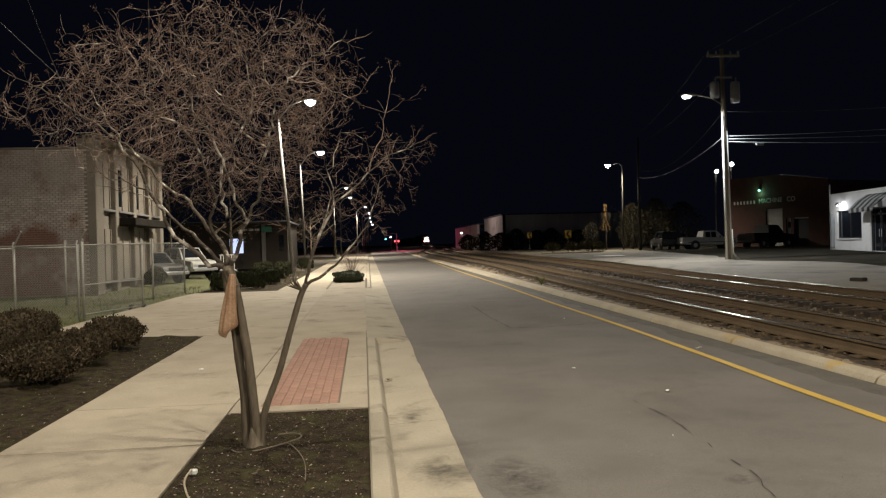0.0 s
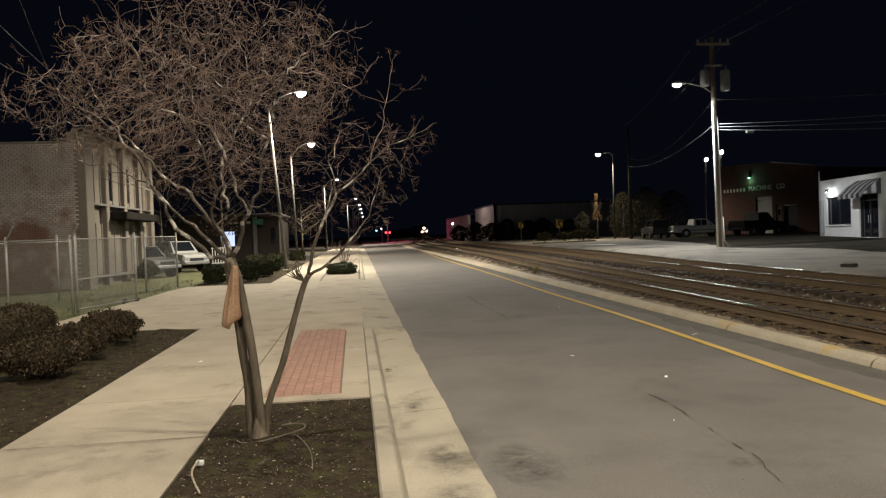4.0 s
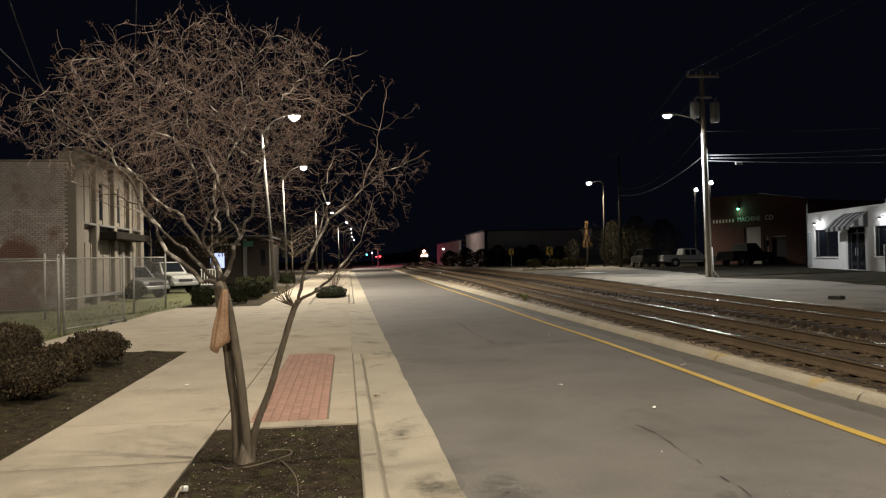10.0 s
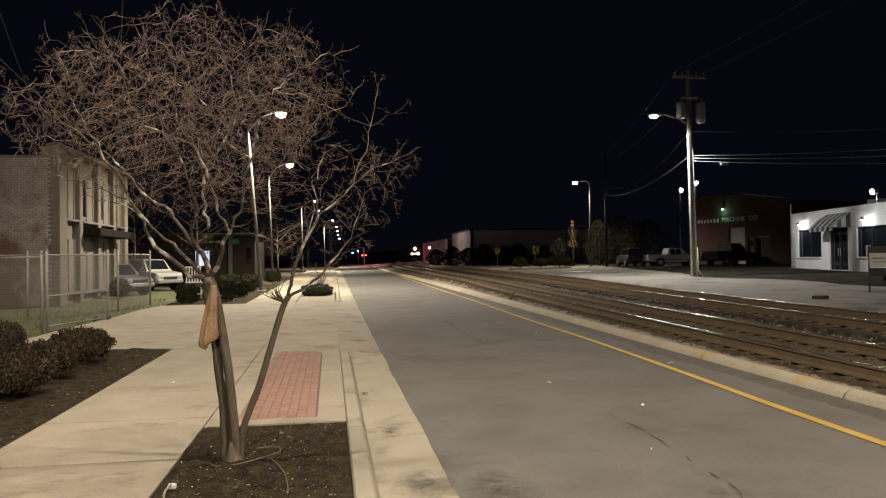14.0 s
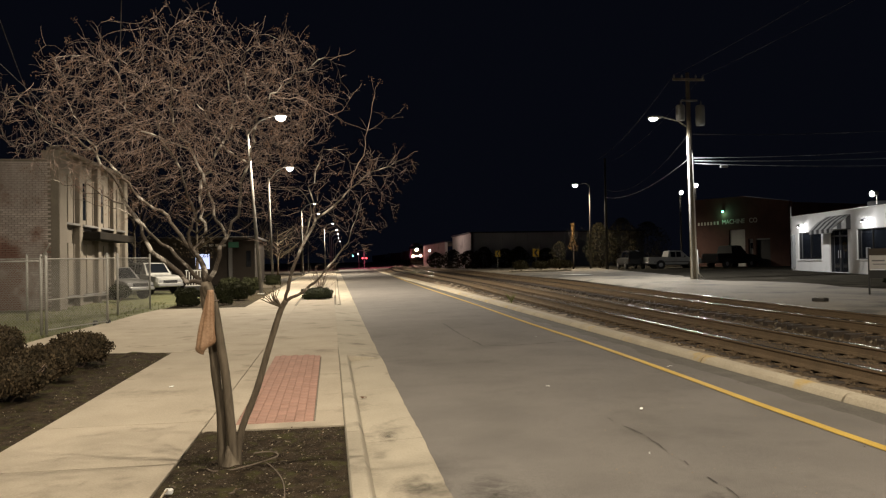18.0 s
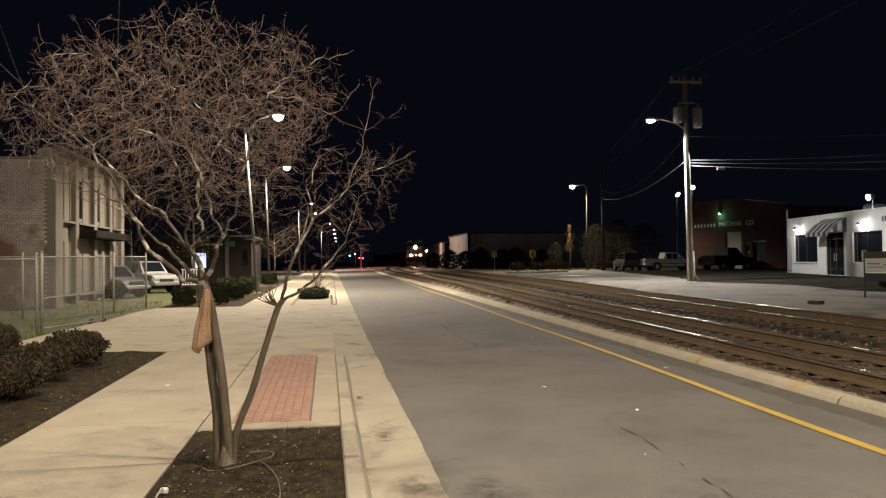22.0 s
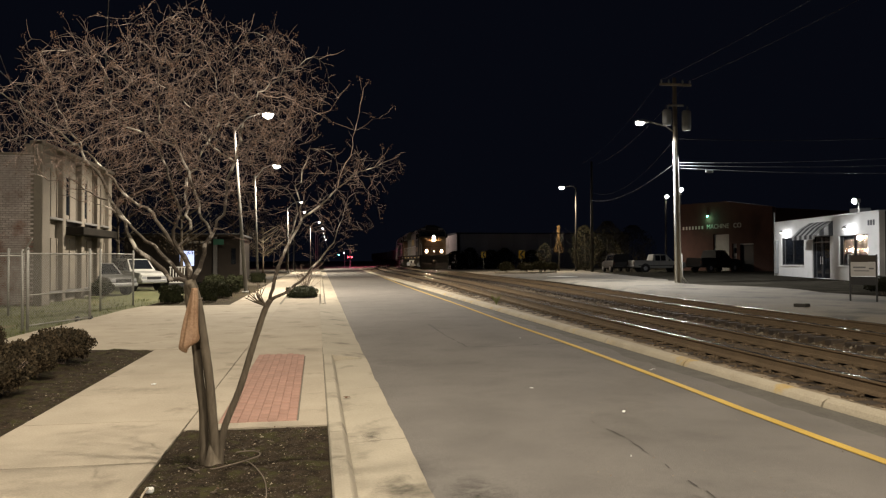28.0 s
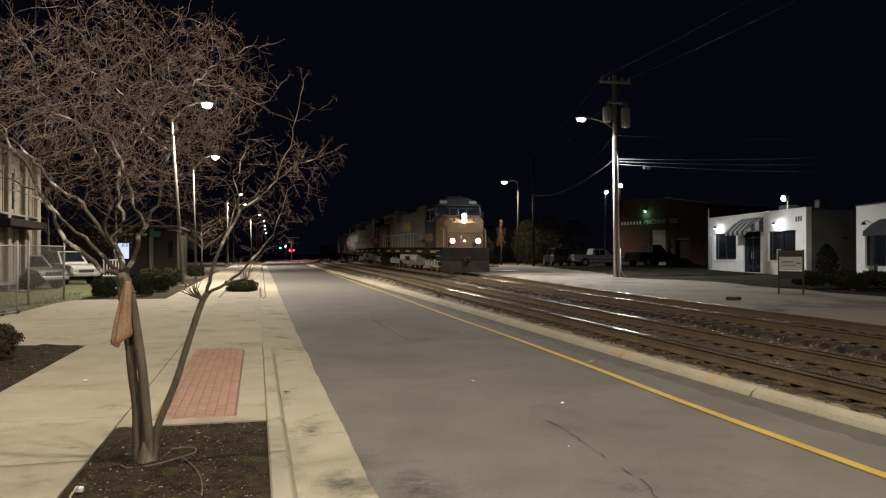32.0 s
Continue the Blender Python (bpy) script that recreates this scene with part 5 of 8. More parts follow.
fork(FK, [T(-0.59, 6.33, 3.05), T(-0.37, 6.30, 3.03), T(-0.21, 6.28, 2.95), T(-0.10, 6.25, 2.88), T(-0.01, 6.23, 2.93), T(0.04, 6.20, 3.00)], 0.004, 0.0012)
fork(FK, [T(-1.36, 6.15, 3.13), T(-1.29, 6.12, 3.22), T(-1.18, 6.10, 3.29)], 0.005, 0.002)
fork(FK, [T(-1.20, 6.20, 2.57), T(-1.33, 6.17, 2.64), T(-1.50, 6.14, 2.68), T(-1.61, 6.12, 2.76), T(-1.67, 6.09, 2.87), T(-1.70, 6.06, 3.06), T(-1.75, 6.03, 3.20), T(-1.81, 6.01, 3.27), T(-1.82, 5.98, 3.39), T(-1.85, 5.95, 3.48)], 0.007, 0.0018)
fork(FK, [T(-1.73, 5.97, 3.18), T(-1.83, 5.96, 3.24), T(-1.97, 5.95, 3.25)], 0.003, 0.0012)
fork(FK, [T(-1.08, 6.30, 2.23), T(-0.94, 6.15, 2.34), T(-0.83, 6.00, 2.40)], 0.004, 0.002)
fork(FK, [T(-0.98, 6.38, 1.90), T(-0.81, 6.29, 1.97), T(-0.64, 6.20, 2.07)], 0.0035, 0.0015)
fork(FK, [T(-1.74, 6.60, 2.08), T(-1.90, 6.57, 2.15), T(-2.03, 6.53, 2.18), T(-2.19, 6.50, 2.22)], 0.006, 0.0015)
fork(FK, [T(-1.99, 6.72, 2.26), T(-2.14, 6.68, 2.29), T(-2.22, 6.64, 2.33), T(-2.42, 6.60, 2.39)], 0.005, 0.0015)
fork(FK, [T(-2.00, 6.33, 2.60), T(-2.13, 6.25, 2.60), T(-2.31, 6.18, 2.64), T(-2.49, 6.10, 2.57)], 0.005, 0.0015)
crown(FK, [((-0.33, 0.08, 2.88), (1.34, 1.05, 0.80), 2950), ((0.25, 0.0, 3.08), (0.75, 0.7, 0.52), 600), ((-1.4, 0.0, 2.9), (0.62, 0.5, 0.30), 170)], 0.058, 0.8, 0.08, 0.00075, 0.47, rng, 0.030, (-0.33, 0.88, 0.275, 1.9))
SK = seeds([(0, [T(-0.50, 6.38, 1.34), T(-0.46, 6.36, 1.50), T(-0.43, 6.36, 1.63), T(-0.34, 6.36, 1.82), T(-0.23, 6.36, 2.03), T(-0.11, 6.35, 2.11), T(0.06, 6.34, 2.28), T(0.23, 6.33, 2.42), T(0.38, 6.32, 2.47), T(0.54, 6.31, 2.55)], 0.016, 0.0014), (0, [T(-0.50, 6.38, 1.34), T(-0.39, 6.38, 1.40), T(-0.24, 6.39, 1.50), T(-0.16, 6.40, 1.60), T(-0.05, 6.41, 1.73), T(0.03, 6.42, 1.83), T(0.14, 6.44, 2.15)], 0.014, 0.0016)], 0.06)
for line, r0, r1 in (([T(0.06, 6.34, 2.28), T(0.17, 6.36, 2.56), T(0.20, 6.36, 2.79), T(0.27, 6.36, 3.08)], 0.0045, 0.0016), ([T(0.20, 6.36, 2.79), T(0.12, 6.35, 2.815), T(0.03, 6.34, 2.84)], 0.0022, 0.0011), ([T(0.20, 6.36, 2.79), T(0.31, 6.35, 2.845), T(0.41, 6.34, 2.89)], 0.0022, 0.0011), ([T(-0.34, 6.36, 1.82), T(-0.27, 6.42, 2.01), T(-0.29, 6.45, 2.16), T(-0.39, 6.48, 2.31)], 0.008, 0.0025), ([T(-0.23, 6.36, 2.03), T(-0.28, 6.30, 2.28), T(-0.16, 6.26, 2.61), T(0.0, 6.24, 2.56)], 0.006, 0.0016)):
    fork(SK, line, r0, r1)
crown(SK, [((0.85, -0.2, 2.15), (0.50, 0.42, 0.48), 120), ((1.20, -0.1, 2.45), (0.32, 0.3, 0.16), 80), ((0.50, -0.1, 2.05), (0.34, 0.34, 0.44), 40)], 0.055, 0.8, 0.085, 0.00042, 0.43, rng, 0.015)
part("twig", twigs, "twig", tree, "tangle of thin bare twigs", kind="stuff")
part("seed_head", leaves, "dead_leaf", tree, "small dry brown seed heads", kind="stuff")
sack = thing("watering_sack", "crumpled orange-brown plastic sack tied to the tree stem", "sack", -1.10, 6.37, 1.365)
rings = []
for z, w_ in ((0.09, 0.020), (0.06, 0.024), (0.02, 0.030), (-0.05, 0.038), (-0.12, 0.047), (-0.20, 0.057), (-0.28, 0.068), (-0.33, 0.077), (-0.355, 0.079), (-0.375, 0.070), (-0.39, 0.052), (-0.40, 0.030), (-0.405, 0.010)):
    rings.append([])
    for k in range(48):
        u = k * math.pi / 24
        deep = min(1, 1.25 + z * 2.2)
        fold = 1 + 0.12 * math.sin(6 * u + 1.2 * math.sin(z * 7)) * deep + 0.10 * math.sin(11 * u + z * 9) * deep + 0.06 * math.sin(3 * u + z * 14)
        rings[-1].append((0.10 * z + w_ * fold * math.cos(u), 0.7 * w_ * fold * math.sin(u) - 0.05, z + 0.03 * math.cos(u) * (z < -0.3)))
part("bag", Shape().loft(rings), "sack", sack, "thin orange-brown plastic with long folds", smooth=True)
part("tie_cord", Shape().tube([(0.05 * math.cos(k) + 0.01, 0.08 * math.sin(k) + 0.03, 0.0) for k in [i * 0.7 for i in range(10)]], 0.006, 5), "hose", sack, "pale tie cord")
hose = thing("soaker_hose", "pale thin hose curled on the soil round the stems", "hose", -0.86, 6.3, 0)
hz = lambda x, y: Vector((x + 0.86, y - 6.3, street_z(y) + 0.012))
loop, _ = limb_path([hz(-1.13, 6.30), hz(-1.07, 6.21), hz(-0.96, 6.21), hz(-0.85, 6.28), hz(-0.72, 6.41), hz(-0.60, 6.57), hz(-0.61, 6.70), hz(-0.69, 6.76), hz(-0.80, 6.73)], 1, 1)
part("loop", Shape().tube(loop, 0.0065, 6), "hose", hose, smooth=True)
tail_, _ = limb_path([hz(-0.70, 6.44), hz(-0.63, 6.30), hz(-0.55, 6.05), hz(-0.50, 5.82), hz(-0.47, 5.55), hz(-0.46, 5.36)], 1, 1)
part("tail", Shape().tube(tail_, 0.0045, 6), "hose", hose, smooth=True)
tail_, _ = limb_path([hz(-1.315, 5.70) + Vector((0, 0, 0.02)), hz(-1.325, 5.58) + Vector((0, 0, 0.012)), hz(-1.31, 5.45), hz(-1.244, 5.23), hz(-1.17, 5.02)], 1, 1)
part("tail", Shape().tube(tail_, 0.008, 6), "pale_chip", hose, "bent pale end of the hose", smooth=True)



# ---- shrubs ----
def shrub(name, label, x, y, z, w_, h, seed, mat="bush", n=900, leaf=0.035, d_=None, square=1.0):
    th = thing(name, label, "shrub", x, y, z, 0, "shrubs by the pavement")
    rng = random.Random(seed)
    lv, br = Shape(), Shape()
    d_ = d_ or w_
    for i in range(14):
        a_ = rng.uniform(0, 6.28)
        br.tube([(0.03 * math.cos(a_), 0.03 * math.sin(a_), 0), (0.25 * w_ * math.cos(a_), 0.25 * d_ * math.sin(a_), h * 0.5), (0.4 * w_ * math.cos(a_), 0.4 * d_ * math.sin(a_), h * rng.uniform(0.6, 0.8))], [0.012, 0.008, 0.003], 4)
    for i in range(n):
        u, v_ = rng.uniform(0, 6.283), math.acos(rng.uniform(-0.75, 1))
        rr = rng.uniform(0.6, 1.0) ** 0.5 * (0.86 + 0.22 * noise.noise(Vector((math.cos(u) * 2, math.sin(u) * 2, v_ * 1.5 + seed))))
        sv, cv = math.sin(v_) ** square, math.copysign(abs(math.cos(v_)) ** square, math.cos(v_))
        c_ = Vector((rr * w_ / 2 * sv * math.cos(u), rr * d_ / 2 * sv * math.sin(u), h * 0.52 + rr * h * 0.5 * cv))
        s = leaf * rng.uniform(0.6, 1.4)
        t = Euler((rng.uniform(0, 6), rng.uniform(0, 6), rng.uniform(0, 6))).to_matrix()
        e1, e2 = t @ Vector((s, 0, 0)), t @ Vector((0, s * 0.55, 0))
        up_ = t @ Vector((0, 0, s * 0.18))
        lv.add([c_ - e1, c_ - e2 + up_, c_ + e1, c_ + e2 + up_], [(0, 1, 2), (0, 2, 3)])
    core = []
    for i in range(7):
        v_ = 0.12 + i * 0.42
        core.append([])
        for k in range(14):
            u = k * math.pi / 7
            rr = 0.80 * (0.86 + 0.22 * noise.noise(Vector((math.cos(u) * 2, math.sin(u) * 2, v_ * 1.5 + seed))))
            sv, cv = math.sin(v_) ** square, math.copysign(abs(math.cos(v_)) ** square, math.cos(v_))
            core[-1].append((rr * w_ / 2 * sv * math.cos(u), rr * d_ / 2 * sv * math.sin(u), h * 0.52 + rr * h * 0.5 * cv))
    part("inner_foliage", Shape().loft(core), mat, th, smooth=True)
    part("stem", br, "twig", th)
    part("foliage", lv, mat, th, kind="stuff")
    return th


SB = lambda x, y: street_z(y) - 0.03 + 0.02 * (-3.1 - x) - 0.02
for i, (x, y, w_, h) in enumerate(((-4.12, 10.0, 1.15, 0.60), (-4.2, 11.45, 1.0, 0.60), (-4.2, 12.95, 1.15, 0.66), (-5.35, 11.3, 1.3, 0.78), (-5.6, 12.9, 1.4, 0.8), (-7.2, 12.6, 1.5, 0.8), (-4.6, 8.5, 1.15, 0.62), (-5.5, 9.7, 1.3, 0.7))):
    shrub("low_shrub", "rounded dark evergreen shrub with small dense leaves", x, y, SB(x, y), w_, h, 30 + i, n=5200, leaf=0.022)
for i, (x, y, w_, h) in enumerate(((-5.70, 30.6, 1.0, 0.74), (-4.42, 31.1, 0.85, 0.74), (-5.15, 33.2, 0.95, 0.74), (-4.20, 34.2, 0.9, 0.80), (-5.0, 36.6, 1.0, 0.80), (-4.35, 38.0, 1.05, 0.84), (-5.4, 40.4, 1.1, 0.84), (-4.5, 42.3, 1.15, 0.92), (-5.8, 44.0, 1.1, 0.90), (-6.3, 33.6, 0.95, 0.7), (-4.1, 53.0, 1.25, 0.86))):
    shrub("clipped_shrub", "clipped dark round shrub beside the pavement", x, y, street_z(y) - 0.10, w_ * 1.08, h + 0.04, 60 + i, "hedge_leaf", n=2400, leaf=0.034, square=0.55)
solid("shrub_border", lumpy((-6.3, 28.9, -3.32, 50), lambda x, y: street_z(y) - 0.02, 0.5, 0.04, 4.0), "mulch", "dark mulched border under the clipped shrubs", "planting bed", smooth=True)
solid("planter_soil", lumpy((-1.48, 32.65, -0.22, 36.55), lambda x, y: street_z(y) - 0.02, 0.3, 0.03, 4.5), "mulch", "soil in the pavement planter", "planting bed")
shrub("low_shrub", "low spreading green shrub in the pavement planter", -0.75, 34.0, street_z(34) - 0.10, 1.6, 0.58, 91, "bush_green", 2400, 0.045, 2.2, square=0.6)

bs = thing("bare_shrub", "leafless twiggy stems rising from the pavement planter", "shrub", -0.62, 35.2, street_z(35) - 0.02)
rng = random.Random(17)
sticks = Shape()
for i in range(34):
    a_, r_, h_ = rng.uniform(0, 6.28), rng.uniform(0.2, 0.75), rng.uniform(0.7, 1.5)
    m_ = Vector((0.4 * r_ * math.cos(a_), 0.4 * r_ * math.sin(a_), h_ * 0.5))
    e_ = Vector((r_ * math.cos(a_), r_ * math.sin(a_), h_))
    sticks.tube([(0, 0, 0), m_, e_], [0.012, 0.008, 0.003], 4, False)
    for k in range(3):
        q = m_.lerp(e_, rng.random())
        sticks.tube([q, q + Vector((rng.uniform(-0.25, 0.25), rng.uniform(-0.25, 0.25), rng.uniform(0.05, 0.3)))], [0.005, 0.002], 3, False)
part("stems", sticks, "twig", bs, kind="stuff")


# ---- chain-link fence and gate ----
def chain_link(a, b, z0, z1, step=0.075):
    """Diamond wire between two posts."""
    a, b = Vector(a), Vector(b)
    ln = (b - a).length
    u = (b - a) / ln
    s = Shape()
    n = int(ln / step)
    h = z1 - z0
    rows = int(h / step)
    for i in range(-rows, n):
        for sign in (1, -1):
            p0, p1 = i * step, (i + rows) * step
            if sign < 0:
                p0, p1 = p1, p0
            t0, t1 = 0.0, 1.0
            d = p1 - p0
            lo, hi = sorted(((0 - p0) / d, (ln - p0) / d))
            t0, t1 = max(0, lo), min(1, hi)
            if t1 - t0 < 0.02:
                continue
            q0, q1 = a + u * (p0 + d * t0), a + u * (p0 + d * t1)
            s.tube([(q0.x, q0.y, z0 + h * t0), (q1.x, q1.y, z0 + h * t1)], 0.003, 3, False)
    return s


def fence_run(label, pts, h, barbed=False, gate=False):
    th = thing("chain_link_gate" if gate else "chain_link_fence", label, "gate" if gate else "fence", pts[0][0], pts[0][1], 0)
    o = Vector((pts[0][0], pts[0][1], 0))
    L_ = [Vector((x, y, street_z(y) - 0.06)) - o for x, y in pts]
    for p in L_:
        part("post", Shape().tube([p, p + Vector((0, 0, h + 0.12))], [0.034, 0.034], 10), "galv", th, smooth=True)
        part("post_cap", Shape().tube([p + Vector((0, 0, h + 0.12)), p + Vector((0, 0, h + 0.17))], [0.04, 0.012], 10), "galv", th)
        if barbed:
            part("barb_arm", Shape().tube([p + Vector((0, 0, h + 0.05)), p + Vector((0.30, -0.25, h + 0.42))], 0.022, 6), "galv", th, "angled barbed-wire arm")
    for a, b in zip(L_, L_[1:]):
        for z in ((h,) if not gate else (h, h * 0.46, 0.12)):
            part("rail", Shape().tube([a + Vector((0, 0, z)), b + Vector((0, 0, z))], 0.018, 8), "galv", th, smooth=True)
        part("wire_mesh", chain_link(a, b, a.z + 0.05, a.z + h), "mesh_wire", th, "diamond wire mesh", kind="stuff")
    return th


fence_run("galvanised chain-link fence with angled barb arms", [(-15.2, 20.4), (-12.0, 20.2), (-8.85, 20.05), (-7.25, 19.9)], 1.85, True)
gt = fence_run("open galvanised chain-link gate on small wheels", [(-7.15, 19.95), (-6.45, 22.6)], 1.9, gate=True)
for dx, dy in ((0.70, 2.72), (0.40, 2.55)):
    wl = part("wheel", Shape().tube([(dx - 0.04, dy, 0.05), (dx + 0.04, dy, 0.05)], 0.11, 16), "rubber", gt, "black gate wheel")
    part("hub", Shape().tube([(dx - 0.05, dy, 0.05), (dx + 0.05, dy, 0.05)], 0.04, 10), "galv", wl)
fence_run("galvanised chain-link fence behind the gate", [(-12.5, 24.6), (-9.6, 25.3), (-7.4, 27.2), (-7.0, 30.1)], 1.95)

# ---- brick building beside the street ----
def world_brick(m):
    """Whitewash worn off in patches, by place in the world; bricks differ one from another."""
    nt = m.node_tree
    N, L = nt.nodes, nt.links
    geo = N.new("ShaderNodeNewGeometry")
    for nd in list(N):
        if nd.type == "MAPPING":
            L.new(geo.outputs["Position"], nd.inputs[0])


def worn_low(m, z0, z1, least, most):
    """The stains of a surface spread where rain and traffic have worn it, low on the wall."""
    nt = m.node_tree
    N, L = nt.nodes, nt.links
    geo, sep, mr, add = N.new("ShaderNodeNewGeometry"), N.new("ShaderNodeSeparateXYZ"), N.new("ShaderNodeMapRange"), N.new("ShaderNodeMath")
    L.new(geo.outputs["Position"], sep.inputs[0]), L.new(sep.outputs["Z"], mr.inputs[0])
    mr.inputs[1].default_value, mr.inputs[2].default_value, mr.inputs[3].default_value, mr.inputs[4].default_value = z0, z1, most, least
    ramp = [nd for nd in N if nd.type == "VALTORGB"][1]
    old = ramp.inputs[0].links[0].from_socket
    L.new(old, add.inputs[0]), L.new(mr.outputs[0], add.inputs[1]), L.new(add.outputs[0], ramp.inputs[0])


world_brick(M["paint_brick"])
world_brick(M["mill_brick"])
worn_low(M["paint_brick"], 2.2, 4.0, -0.08, 0.12)
bld = thing("brick_building", "old two-storey building of worn whitewashed brick and cream render", "building", -10.8, 31.3, 0)
WX0, WX1, WTOP = -24.0, 0.0, 5.85
part("end_wall", Shape().box(((WX0 + WX1) / 2, 0.22, WTOP / 2 - 0.1), (WX1 - WX0, 0.38, WTOP + 0.2)), "joint", bld, "end wall backing of sooty mortar")
part("roof", Shape().box((-12.0, 5.5, 5.5), (23.6, 10.0, 0.25), 0.02), "roof_dark", bld)
part("wall_cap", Shape().box(((WX0 + WX1) / 2, 0.2, WTOP + 0.05), (WX1 - WX0, 0.5, 0.1), 0.02), "render_wall", bld)
BW, BH = 0.222, 0.088
bm_ = Shape().box((0, 0, 0), (BW - 0.016, 0.06, BH - 0.021), 0.004).mesh("brick", "paint_brick")
rest = Shape()
rng = random.Random(5)
cnt = 0
for row in range(int(WTOP / BH)):
    z = 0.05 + row * BH + BH / 2
    off = 0 if row % 2 else BW / 2
    for i in range(26):
        x = -0.15 - off - i * BW - BW / 2
        if x < -5.4:
            continue
        dy = rng.uniform(-0.004, 0.004)
        if 30 <= row < 45 and i < 20 and cnt < 300:
            piece("brick", bm_, bld, x, 0.01 + dy, z)
            cnt += 1
        else:
            rest.box((x, 0.01 + dy, z), (BW - 0.016, 0.06, BH - 0.021))
part("brickwork", rest, "paint_brick", bld, "worn whitewashed brickwork", kind="stuff")
# cream piers and bays along the street
FY = 10.4
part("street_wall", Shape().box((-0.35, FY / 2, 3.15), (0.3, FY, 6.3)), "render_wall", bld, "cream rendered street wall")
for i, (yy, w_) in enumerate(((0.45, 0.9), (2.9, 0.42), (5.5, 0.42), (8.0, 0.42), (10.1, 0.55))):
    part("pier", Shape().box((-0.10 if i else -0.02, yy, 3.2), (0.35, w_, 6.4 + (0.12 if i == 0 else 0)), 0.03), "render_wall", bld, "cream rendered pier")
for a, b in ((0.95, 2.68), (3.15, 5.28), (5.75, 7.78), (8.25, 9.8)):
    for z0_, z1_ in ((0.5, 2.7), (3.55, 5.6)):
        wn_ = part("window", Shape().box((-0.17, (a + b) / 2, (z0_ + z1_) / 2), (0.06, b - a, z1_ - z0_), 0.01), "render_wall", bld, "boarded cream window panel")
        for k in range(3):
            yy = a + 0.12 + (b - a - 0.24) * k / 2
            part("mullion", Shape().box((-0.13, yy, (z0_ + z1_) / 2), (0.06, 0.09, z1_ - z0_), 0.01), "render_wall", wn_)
        if z0_ > 3:
            part("pane", Shape().box((-0.135, a + 0.12 + (b - a - 0.24) * 0.25, (z0_ + z1_) / 2), (0.02, (b - a) * 0.36, (z1_ - z0_) * 0.8)), "glass", wn_)
        part("sill", Shape().box((-0.05, (a + b) / 2, z0_ - 0.06), (0.28, b - a + 0.1, 0.1), 0.015), "side_wall", wn_, "grey stone sill")
part("canopy", Shape().box((0.28, 6.0, 3.05), (0.95, 5.6, 0.34), 0.03), "loco_under", bld, "flat black canopy over the entrance")
part("cornice", Shape().box((-0.05, FY / 2, 6.36), (0.55, FY, 0.16), 0.03), "render_wall", bld)
shrub("low_shrub", "dark rounded shrub on the lawn behind the fence", -10.0, 37.2, street_z(37) - 0.08, 1.3, 0.85, 57, "hedge_leaf", 1600, 0.04)


